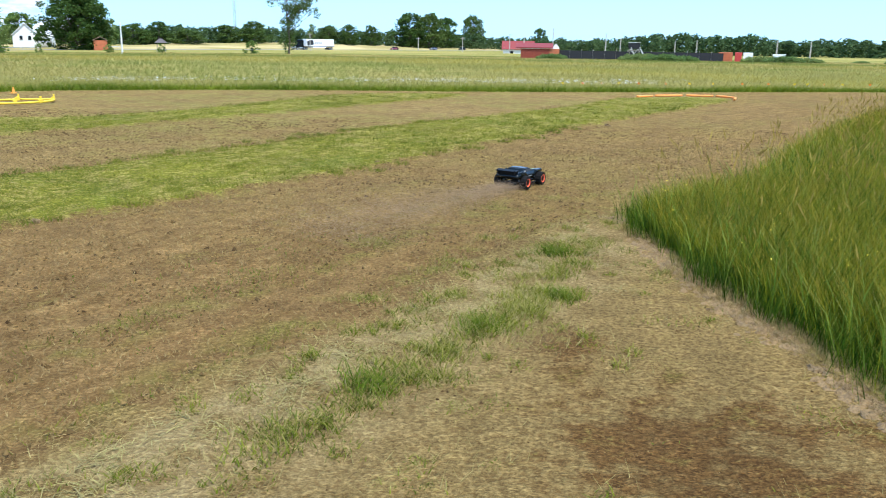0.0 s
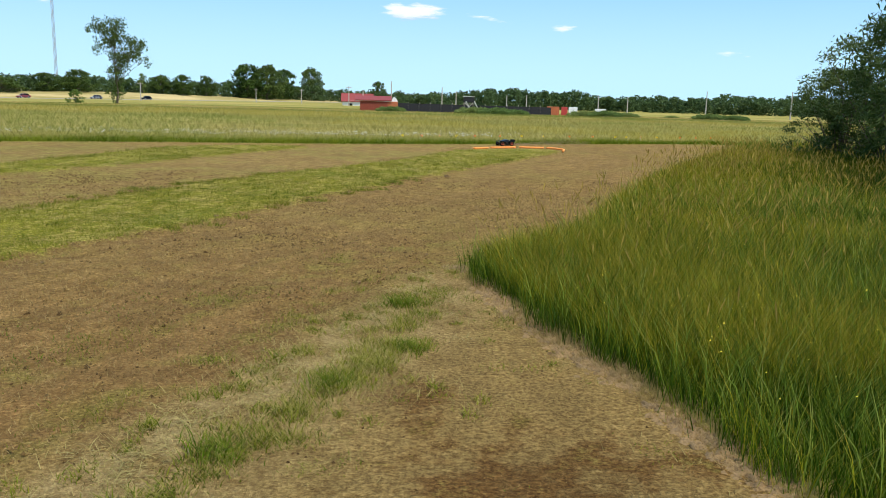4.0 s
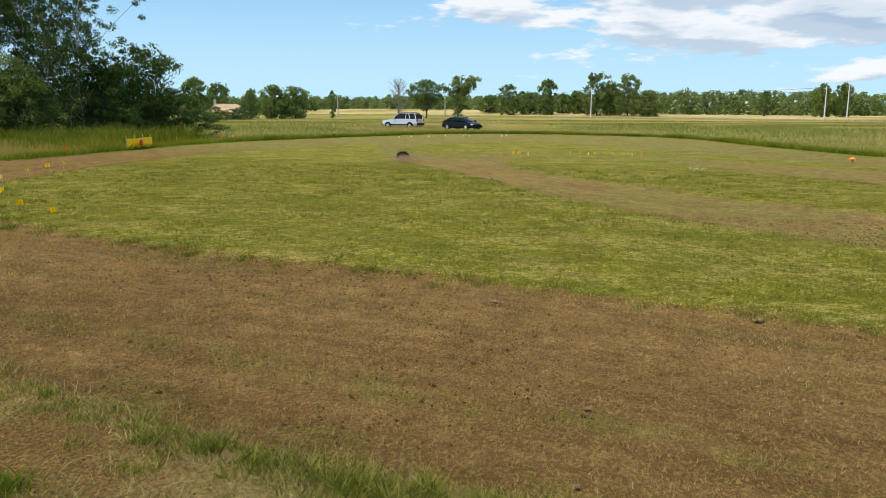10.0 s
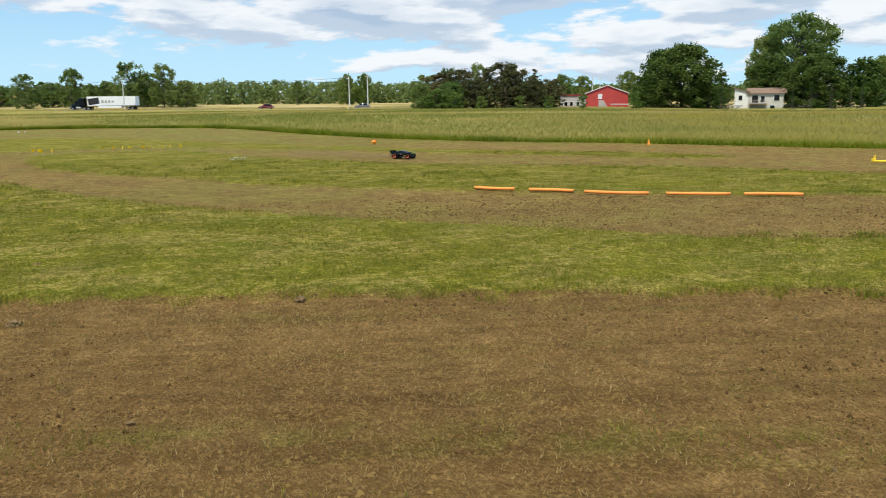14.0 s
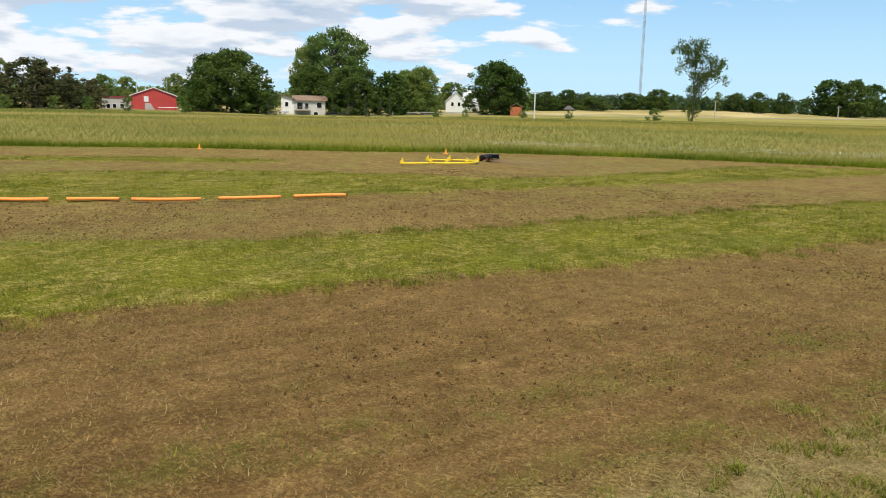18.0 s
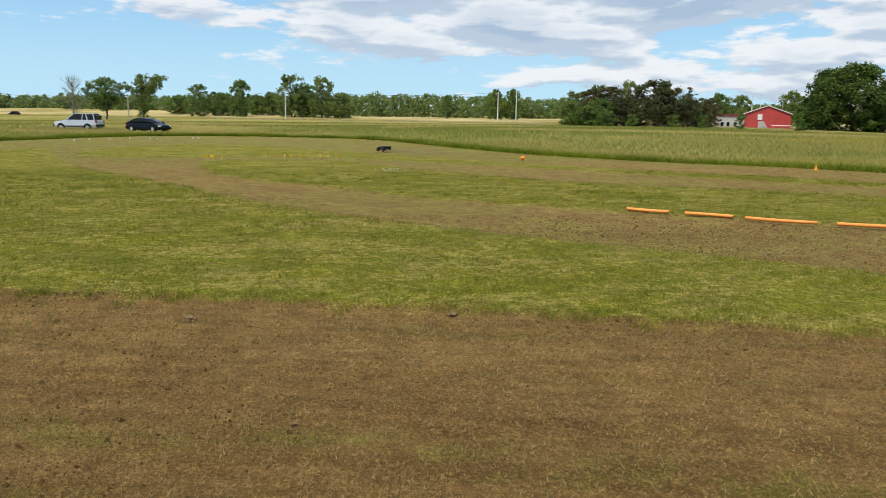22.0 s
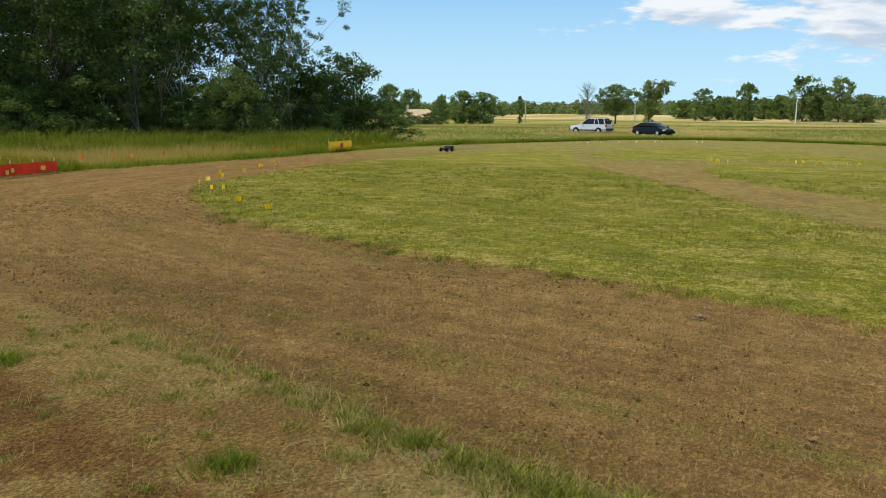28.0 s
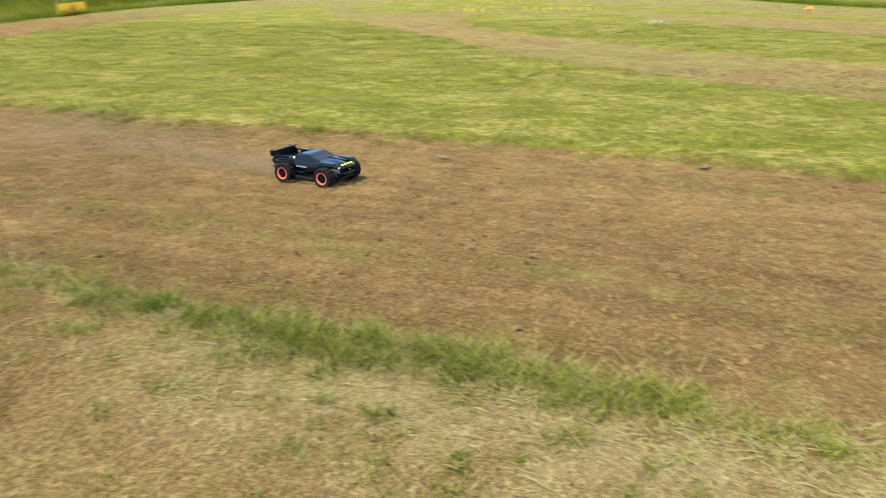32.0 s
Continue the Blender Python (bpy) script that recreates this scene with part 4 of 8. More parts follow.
    # seed stalks with loose heads standing above the grass
    for x0, x1, y0, y1, seed, n in ((0.6, 10, 2, 26, 33, 13000), (-15, 0, -26, -6, 34, 6000)):
        x, y, rng = scatter(n, x0, x1, y0, y1, seed)
        k = (mown(x, y) < -0.08) & (rng.random(len(x)) < (0.15 + 0.7 * patchy(x, y, 0.9, 6)) * (np.clip(y / 12, 0.25, 1) if seed == 33 else 1))
        x, y = x[k], y[k]
        seed_stalks(x, y, (0.52 if seed == 33 else 0.44), 0.0016 + 0.00022 * np.hypot(x, y), "thin tan seed stalks above the grass")
    # rank weeds before the wood
    rng = np.random.default_rng(35)
    n = 130000
    az, r = np.radians(rng.uniform(-176, -112, n)), rng.uniform(24, 41, n)
    k = rng.random(n) < smooth01((r - 31) / 7) * np.clip((-np.degrees(az) - 112) / 6, 0, 1)
    az, r = az[k], r[k]
    x, y = r * np.sin(az), r * np.cos(az)
    k = mown(x, y) < -1.2
    x, y, r = x[k], y[k], r[k]
    blades("rank_weeds", x, y, (0.30 + 0.45 * smooth01((r - 31) / 8)) * (0.55 + 0.75 * patchy(x, y, 1.6, 8)), 0.024, 0.5, M_WEED, "rank green weeds in front of the wood")
    n = 90000
    az, r = np.radians(rng.uniform(-172, -104, n)), rng.uniform(15, 39, n)
    x, y = r * np.sin(az), r * np.cos(az)
    k = (mown(x, y) < -0.25) & ~((x > -16) & (y > -26) & (r < 24))
    x, y, r = x[k], y[k], r[k]
    ripe = lattice(x, y, 4.0, 61) + 0.6 * lattice(x, y, 1.2, 62) > -0.1
    for k, mat, label in ((ripe, M_RUSTFIELD, "ripe tan meadow grass before the wood"), (~ripe, M_TALL, "golden green meadow grass before the wood")):
        spikes("meadow_grass", x[k], y[k], 0.30 + 0.10 * lattice(x[k], y[k], 1.5, 63), 0.010 + 0.0004 * r[k], 0.5, mat, label)
    # open meadow out to the highway
    rng = np.random.default_rng(6)
    n = 560000
    az, r = np.radians(rng.uniform(-165, 48, n)), 13 + 190 * rng.random(n) ** 1.6
    x, y = r * np.sin(az), r * np.cos(az)
    k = mown(x, y) < -0.4
    x, y, r = x[k], y[k], r[k]
    hue = lattice(x, y, 17, 31) + 0.5 * lattice(x, y, 6, 32) + 0.5 * np.sin(r / 11.0)
    far = r > 64 + 18 * lattice(x, y, 22, 33) + 30 * smooth01((np.degrees(np.arctan2(x, y)) + 75) / 20)
    for name, k, mat, label in (("open_meadow", ~far & (hue > 0.25), M_FIELD, "open hay meadow, golden green"), ("open_meadow", ~far & (hue <= 0.25) & (hue > -0.35), M_RUSTFIELD, "open hay meadow with ripe tan seed heads"),
                                ("open_meadow", ~far & (hue <= -0.35), M_OLIVE, "open hay meadow, olive green"), ("dry_meadow", far & (hue > 0), M_DRYFIELD, "dry pale hay meadow towards the highway"), ("dry_meadow", far & (hue <= 0), M_OLIVE, "greyish green meadow towards the highway")):
        spikes(name, x[k], y[k], 0.17 + 0.09 * patchy(x[k], y[k], 0.12, 3), 0.005 + 0.0004 * r[k], 0.9, mat, label)
    # verges of the highway
    u, v = rng.uniform(180, 800, 16000), rng.choice((-1.0, 1.0), 16000) * rng.uniform(6.0, 10.0, 16000)
    x, y = -110.8 - 0.4384 * u - 0.8988 * v, 316.2 - 0.8988 * u + 0.4384 * v
    spikes("verge_grass", x, y, 0.45, 0.16, 0.5, M_DRYFIELD, "rough dry grass on the highway verges")
    # long grass round the parked cars
    x, y, rng = scatter(26000, -94, -76, -30, -8, 66)
    k = np.hypot(x + 87, y + 22.5) < 5.0
    spikes("long_grass", x[k], y[k], 0.40, 0.030, 0.4, M_DRYFIELD, "long dry grass round the silver wagon")
    # short turf of the infield and lanes
    x, y, rng = scatter(520000, -24, 5, -15, 26, 7)
    r, g = np.hypot(x, y), green(x, y)
    keep = (g > rng.normal(0, 0.1, len(x))) & (rng.random(len(x)) < np.clip(11.0 / r, 0.15, 1) * np.clip(0.55 + 0.6 * lattice(x, y, 0.5, 51) + 0.4 * lattice(x, y, 1.7, 52), 0.25, 1.0))
    x, y, g, r = x[keep], y[keep], g[keep], r[keep]
    edge = np.clip(1 - g / 0.5, 0, 1)
    spikes("mown_turf", x, y, 0.026 + 0.025 * edge + 0.020 * patchy(x, y, 1.4), 0.004 + 0.0005 * r, 0.9, M_SHORT, "short mown grass of the infield, partly yellowed")
    x, y, rng = scatter(420000, -24, 5, -15, 26, 17)
    r, g = np.hypot(x, y), green(x, y)
    keep = (g > -0.05) & (g < 0.32 * patchy(x, y, 1.9, 5) + 0.02) & (rng.random(len(x)) < 0.7 * np.clip((9.5 - r) / 3, 0, 1))
    x, y, r = x[keep], y[keep], r[keep]
    spikes("edge_turf", x, y, 0.025 + 0.04 * patchy(x, y, 1.1, 7), 0.005 + 0.0005 * r, 1.6, M_TUFT, "longer green grass along the edge of the infield")
    x, y, rng = scatter(300000, -11, 3, -11, 13, 8)
    r, g = np.hypot(x, y), np.maximum(green(x, y), straw(x, y))
    gap = np.min([np.hypot(x - q[0], y - q[1]) for q in RIDGE[::2]], 0)
    strip = np.maximum(np.exp(-(((gap - 0.34) / 0.17) ** 2)), 0.9 * np.exp(-(((gap - 1.15) / 0.2) ** 2))) * np.clip(1.6 * (lattice(x, y, 0.45, 9) + 0.25), 0, 1)
    p = 0.5 + 0.5 * lattice(x, y, 0.5, 11) * (0.6 + 0.4 * lattice(x, y, 1.9, 12))
    keep = (g < 0) & (mown(x, y) > 0) & (rng.random(len(x)) < np.maximum(0.75 * strip, 0.12 * np.clip((p - 0.52) * 3, 0.02, 1))) & (r > 1)
    x, y, strip = x[keep], y[keep], strip[keep]
    spikes("lane_sprouts", x, y, 0.009 + 0.014 * strip, 0.005, 1.4, M_SHORT, "sparse grass sprouts coming back on the bare lane")
    # loose dry stalks over lane and dry ground
    x, y, rng = scatter(650000, -11, 3, -10, 14, 9)
    r, s = np.hypot(x, y), straw(x, y)
    keep = (mown(x, y) > 0.02) & (rng.random(len(x)) < np.where(s > 0, 0.9 * (1 - np.clip(rotten(x, y), 0, 0.8)), 0.45) * np.clip(6 / r, 0, 1)) & (r > 1)
    x, y = x[keep], y[keep]
    spikes("dry_stalks", x, y, np.where(s[keep] > 0, 0.0055, 0.003), 0.0028 + 0.0004 * r[keep], 7.0, M_STRAW, "loose dry cut stalks lying on the ground")
    # ragged thatch along the foot of the tall grass
    rng = np.random.default_rng(41)
    for ctrl in ([(0.62, 7.75), (0.78, 6.8), (1.12, 5.4), (1.42, 4.6), (1.82, 3.1), (2.5, 1.4)], [(-1.2, -5.9), (-2.6, -6.85), (-4.3, -7.45), (-5.5, -8.2)]):
        q = curve_points(ctrl, False, 60)
        q = np.repeat(q, 80, 0)
        lump = 0.4 + 0.9 * patchy(q[:, 0], q[:, 1], 4.0, 3)
        q = q + rng.normal(0, 0.055, q.shape) * (0.6 + lump)[:, None]
        spikes("thatch_edge", q[:, 0], q[:, 1], 0.040 * lump, 0.0034, 1.9, M_STRAW, "ragged brown thatch at the foot of the uncut grass")
        q = np.repeat(curve_points(ctrl, False, 60), 14, 0) + np.array((-0.11, 0.0) if ctrl[0][0] > 0 else (0.0, 0.11))
        keep = rng.random(len(q)) < np.clip(1.5 * (lattice(q[:, 0], q[:, 1], 0.28, 3) + 0.45), 0.05, 1)
        q = q[keep] + rng.normal(0, 0.055, (keep.sum(), 2))
        crumbs("thatch_windrow", q[:, 0], q[:, 1], 0.010 + 0.036 * rng.random(len(q)) ** 2.5, M_CLOD, "lumpy windrow of raked thatch along the foot of the grass", 0.5)
    # pale hay raked along the ridge, and thin hay over the dry ground
    q = np.repeat(RIDGE, 330, 0)
    off = np.abs(rng.normal(0.1, 0.28, len(q)))
    x, y = q[:, 0] + off + rng.normal(0, 0.04, len(q)), q[:, 1] - 0.2 * off + rng.normal(0, 0.12, len(q))
    k = rng.random(len(x)) < np.clip(1.5 * patchy(x, y, 2.2, 4) - 0.25, 0.05, 1)
    spikes("hay_swath", x[k], y[k], 0.009, 0.0036, 5.0, M_HAY, "pale hay raked along the ridge of grass")
    # hay heaped in small mounds on the dry side of the ridge
    c = np.repeat(RIDGE, 3, 0)
    c = c[rng.random(len(c)) < 0.75 * np.clip((c[:, 1] + 3.4) / 2.2, 0.25, 1)]
    off = np.abs(rng.normal(0.12, 0.26, len(c)))
    c = c + np.stack([off, -0.2 * off], -1) + rng.normal(0, 0.06, c.shape)
    size = rng.uniform(0.03, 0.10, len(c))
    j = np.repeat(np.arange(len(c)), 60)
    x, y = c[j, 0] + rng.normal(0, 1, len(j)) * size[j], c[j, 1] + rng.normal(0, 1, len(j)) * size[j]
    d2 = ((x - c[j, 0]) ** 2 + (y - c[j, 1]) ** 2) / size[j] ** 2
    blades("hay_mounds", x, y, (0.012 + 0.045 * np.exp(-0.6 * d2)) * (0.6 + 7 * size[j]), 0.0052, 2.2, M_HAY, "small mounds of pale hay beside the ridge of grass", curl=1.2)
    # clumps that the mower missed, and heaps of clippings, on the infield
    for name, n, per, hgt, lean, mat, label in (("infield_clumps", 3000, 26, 0.042, 1.0, M_TUFT, "small green clumps standing in the mown infield"), ("infield_clippings", 2600, 40, 0.011, 4.0, M_HAY, "heaps of pale clippings on the mown infield")):
        cx, cy = rng.uniform(-22, 3, n * 4), rng.uniform(-14, 24, n * 4)
        k = (green(cx, cy) > 0.02) & (rng.random(n * 4) < np.clip(11.0 / np.hypot(cx, cy), 0.15, 1))
        j = np.repeat(np.flatnonzero(k)[:n], per)
        rad = rng.uniform(0.04, 0.13, n * 4) * (1.0 if mat is M_TUFT else 1.8)
        x, y = cx[j] + rng.normal(0, 1, len(j)) * rad[j] * 0.8, cy[j] + rng.normal(0, 1, len(j)) * rad[j]
        k = green(x, y) > -0.02
        x, y = x[k], y[k]
        spikes(name, x, y, hgt, 0.004 + 0.0005 * np.hypot(x, y), lean, mat, label)
    # green ridge of uncut tufts along the lane's near edge, and tufts over the dry ground
    rng = np.random.default_rng(11)
    cx, cy, rad, hh = [], [], [], []
    for q in RIDGE:
        thick = math.exp(-(((q[1] + 0.9) / 1.9) ** 2)) + 0.45 * math.exp(-(((q[1] - 4.8) / 1.6) ** 2))
        gate = 0.5 + 0.5 * float(lattice(q[0] * 1.3, q[1], 0.34, 21))
        for _ in range(4):
            if rng.random() < (0.15 + 0.75 * thick) * (0.2 + 1.1 * gate):
                cx.append(q[0] + rng.normal(0.03, 0.075)), cy.append(q[1] + rng.normal(0, 0.07))
                rad.append(rng.uniform(0.02, 0.055)), hh.append(rng.uniform(0.025, 0.05) + 0.085 * thick * gate * rng.random())
        for _ in range(2):
            o = abs(rng.normal(0, 0.75))
            cx.append(q[0] + o), cy.append(q[1] - o * 0.2 + rng.normal(0, 0.2)), rad.append(rng.uniform(0.015, 0.06)), hh.append(rng.uniform(0.015, 0.05))
    for q in curve_points([(0.3, 6.6), (-0.1, 5.2), (-0.16, 4.66), (-0.45, 4.1), (-0.7, 3.56), (-1.1, 2.6)], False, 12):
        for _ in range(2):
            cx.append(q[0] + rng.normal(0, 0.07)), cy.append(q[1] + rng.normal(0, 0.1)), rad.append(rng.uniform(0.03, 0.08)), hh.append(rng.uniform(0.025, 0.07))
    for _ in range(220):
        cx.append(rng.uniform(-5, 2)), cy.append(rng.uniform(-8, 7.5)), rad.append(rng.uniform(0.02, 0.07)), hh.append(rng.uniform(0.012, 0.035))
    for q in ((-2.71, -2.53), (-3.3, -4.9), (0.08, 5.08), (-0.35, 4.4), (-0.02, 6.23)):
        cx.append(q[0]), cy.append(q[1]), rad.append(0.1), hh.append(0.09)
    cx, cy, rad, hh = map(np.array, (cx, cy, rad, hh))
    k = straw(cx, cy) > -0.3
    cx, cy, rad, hh = cx[k], cy[k], rad[k], hh[k]
    j = np.repeat(np.arange(len(cx)), 48)
    x, y = cx[j] + rng.normal(0, 1, len(j)) * rad[j], cy[j] + rng.normal(0, 1, len(j)) * rad[j]
    blades("grass_tufts", x, y, hh[j] * 1.1, 0.0056, 0.8, M_TUFT, "tufts of green grass left in the dry cut ground")
    spots = np.array([(-2.71, -2.53), (-3.3, -4.9), (0.08, 5.08), (-0.35, 4.4), (-0.02, 6.23), (-0.75, 3.5)])
    p = np.repeat(spots, 300, 0)
    p = p + rng.normal(0, 0.065, p.shape)
    blades("leafy_weeds", p[:, 0], p[:, 1], 0.085, 0.005, 0.8, M_WEED, "bright green weeds standing in the dry ground")
    # short green sprigs coming back, in loose patches on the dry ground and in streaks on the lane
    sx, sy, rng2 = scatter(330000, -9, 2.5, -9, 8, 64)
    g, w, d = straw(sx, sy), np.maximum(green(sx, sy), straw(sx, sy)), np.hypot(sx, sy)
    field = lattice(sx, sy, 0.55, 65) + 0.6 * lattice(sx, sy, 0.17, 66) + 0.4 * lattice(sx, sy, 1.6, 67)
    streak = lattice(sx * 0.45 + sy * 0.12, sy * 0.35 - sx * 0.12, 0.4, 68) + 0.6 * lattice(sx, sy, 0.2, 69)
    k = (g > 0) & (rng2.random(len(sx)) < 0.9 * np.clip(field - 0.40, 0, 1)) | (w < 0) & (rng2.random(len(sx)) < 0.35 * np.clip(streak - 0.5, 0, 1))
    k &= (d > 1.2) & (mown(sx, sy) > 0.05)
    blades("grass_sprigs", sx[k], sy[k], 0.018 + 0.016 * rng2.random(k.sum()), 0.0038 + 0.0002 * d[k], 1.0, M_WEED, "short sprigs of grass coming back on the cut ground")
    # green tufts left along the cut edge of the infield
    line = INFIELD[0][10:90]
    c = np.repeat(line, 5, 0)
    c = c + rng.normal(0, 0.16, c.shape)
    c = c[(np.hypot(c[:, 0], c[:, 1]) < 17) & (rng.random(len(c)) < 0.25 + 0.75 * patchy(c[:, 0], c[:, 1], 1.4, 5))]
    p = np.repeat(c, 45, 0)
    p = p + rng.normal(0, 0.06, p.shape)
    spikes("edge_tufts", p[:, 0], p[:, 1], 0.045, 0.004 + 0.0004 * np.hypot(p[:, 0], p[:, 1]), 0.9, M_TUFT, "green tufts along the cut edge of the infield")
    k = rng.random(len(j)) < 0.75
    spikes("dry_tufts", x[k] + rng.normal(0, 0.08, k.sum()), y[k] + rng.normal(0, 0.08, k.sum()), 0.045, 0.0045, 1.4, M_HAY, "dry yellow stalks among the tufts")


build_grasses()
build_crumbs()


def build_flowers():
    """Daisies and buttercups as small faceted heads on stalks."""
    rng = np.random.default_rng(21)

    def heads(name, x, y, z, size, material, label):
        n = len(x)
        ang = np.arange(6) * np.pi / 3
        V = np.empty((n, 7, 3))
        tx, ty = rng.normal(0, 0.35, n), rng.normal(0, 0.35, n)
        for k, a in enumerate(ang):
            dx, dy = np.cos(a) * size, np.sin(a) * size
            V[:, k] = np.stack([x + dx, y + dy, z + dx * tx + dy * ty], -1)
        V[:, 6] = np.stack([x, y, z + size * 0.5], -1)
        i = np.arange(n)[:, None, None] * 7
        F = (i + np.array([[k, (k + 1) % 6, 6] for k in range(6)])[None]).reshape(-1, 3)
        me = quick_mesh(name, V.reshape(-1, 3), F)
        me.materials.append(material)
        tagged(new(name, me), label, "flowers", kind="stuff")

    x, y = rng.uniform(-15, 0, 6500), rng.uniform(-25, -6, 6500)
    k = mown(x, y) < -0.15
    heads("daisies", x[k][:900], y[k][:900], rng.uniform(0.26, 0.44, k.sum())[:900], 0.0105, M_PETAL, "white daisies scattered through the meadow grass")
    heads("buttercups", x[k][900:3300], y[k][900:3300], rng.uniform(0.26, 0.44, k.sum())[900:3300], 0.0105, M_PETAL_Y, "yellow buttercups scattered through the meadow grass")
    x, y = rng.uniform(0.5, 9, 2600), rng.uniform(2, 24, 2600) ** 1.0
    k = mown(x, y) < -0.1
    heads("buttercups", x[k], y[k], rng.uniform(0.26, 0.44, k.sum()), 0.0048, M_PETAL_Y, "yellow buttercups in the tall grass")
    t = rng.uniform(0, 1, 1500)
    x, y = -16 + 19 * t + rng.normal(0, 0.6, 1500), 22.8 + 7.2 * t + np.abs(rng.normal(0.3, 1.0, 1500))
    k = mown(x, y) < -0.2
    heads("daisies", x[k], y[k], rng.uniform(0.26, 0.40, k.sum()), 0.013, M_PETAL, "band of white daisies along the far course edge")
    x, y = -21.75 + rng.normal(0, 0.2, 34), 2.45 + rng.normal(0, 0.16, 34)
    heads("white_clover", x, y, rng.uniform(0.05, 0.12, 34), 0.013, M_PETAL, "low clump of white clover on the infield")


build_flowers()


def build_clods():
    """Clods of raked-up thatch along the cut edges."""
    rng = random.Random(8)
    spots = [(0.72 + 0.13 * i * 1.0 + rng.gauss(0, 0.06), 7.0 - 0.48 * i + rng.gauss(0, 0.05), rng.uniform(0.05, 0.085)) for i in range(8)]
    spots += [(-2.2 - 0.42 * i + rng.gauss(0, 0.06), -6.55 - 0.2 * i + rng.gauss(0, 0.06), rng.uniform(0.06, 0.11)) for i in range(8)]
    spots += [(-6.57, -0.9, 0.05), (-7.2, 1.0, 0.04), (-6.5, 1.25, 0.05), (-4.6, 6.3, 0.05), (-1.2, 13.6, 0.07), (-9.0, -1.0, 0.06), (-7.5, 4.4, 0.05), (-3.24, -1.68, 0.08), (0.6, 17, 0.06), (-2.6, 10.6, 0.06)]
    for _ in range(60):
        spots.append((rng.uniform(-8, 1), rng.uniform(-8, 14), rng.uniform(0.008, 0.02)))
    for x, y, r in spots:
        bm = B()
        bmesh.ops.create_icosphere(bm, subdivisions=3, radius=1.0)
        o = Vector((x * 3, y * 3, 1))
        for v in bm.verts:
            v.co *= 0.9 + 0.5 * noise.noise(v.co * 1.4 + o) + 0.35 * noise.noise(v.co * 3.1 + o) + 0.22 * noise.noise(v.co * 7 + o)
            v.co = Vector((v.co.x * r * 1.1, v.co.y * r * 0.9, max(v.co.z, -0.3) * r * 0.6))
        me = bpy.data.meshes.new("thatch_clod")
        bm.to_mesh(me)
        bm.free()
        me.materials.append(M_CLOD)
        ob = new("thatch_clod", me)
        ob.matrix_world = pose(x, y, float(lie(x, y)) - 0.02, 0, 0, rng.uniform(0, 360))
        tagged(ob, "brown clod of raked thatch on the cut edge" if r > 0.09 else "small dark clod of soil on the lane", "clod", "clods on the course")


build_clods()


# ---- trees ----
def leaf_cloud(rng, centres, radius, per, size, flat=0.75, slim=0.62, squat=1.0):
    """Leaf quads in clumps round the centres."""
    n = len(centres) * per
    c = np.repeat(centres, per, 0)
    o = rng.normal(0, 1, (n, 3))
    o /= np.linalg.norm(o, axis=1, keepdims=True)
    p = c + o * (rng.random((n, 1)) ** 0.45) * np.repeat(radius, per)[:, None] * [1, 1, flat * squat]
    u = rng.normal(0, 1, (n, 3))
    u /= np.linalg.norm(u, axis=1, keepdims=True)
    nrm = o + 0.7 * rng.normal(0, 1, (n, 3)) + [0, 0, 0.5]
    v = np.cross(nrm, u)
    v /= np.linalg.norm(v, axis=1, keepdims=True) + 1e-9
    s = (size * rng.uniform(0.6, 1.4, n))[:, None]
    a, b = u * s * [1, 1, squat], v * s * slim * [1, 1, squat]
    V = np.stack([p - a, p - b * 0.9, p + a, p + b], 1)
    return V


PROTO = {}
# Crowns made of separate masses of leaves: place across, height, half width and half height of each.
LOBES = {"lone": [(-0.25, 0.86, 0.17, 0.10), (-0.02, 0.90, 0.19, 0.09), (-0.12, 0.72, 0.19, 0.10), (0.06, 0.76, 0.18, 0.10), (0.40, 0.67, 0.15, 0.09), (0.28, 0.56, 0.19, 0.09), (0.46, 0.50, 0.08, 0.05), (0.08, 0.50, 0.18, 0.11), (0.0, 0.31, 0.16, 0.12), (-0.02, 0.12, 0.13, 0.09), (-0.31, 0.62, 0.07, 0.05)],
         "forked": [(0.0, 0.88, 0.12, 0.09), (-0.04, 0.76, 0.12, 0.09), (0.40, 0.85, 0.16, 0.09), (0.27, 0.73, 0.16, 0.10), (0.12, 0.60, 0.18, 0.11), (0.04, 0.43, 0.13, 0.10), (-0.30, 0.66, 0.07, 0.05), (-0.16, 0.57, 0.08, 0.05), (0.0, 0.26, 0.11, 0.09), (0.0, 0.10, 0.12, 0.06)],
         "vase": [(-0.30, 0.75, 0.19, 0.14), (0.0, 0.85, 0.24, 0.12), (0.32, 0.78, 0.19, 0.14), (-0.22, 0.52, 0.22, 0.14), (0.22, 0.52, 0.23, 0.14), (0.0, 0.35, 0.19, 0.10), (0.0, 0.62, 0.28, 0.14)]}


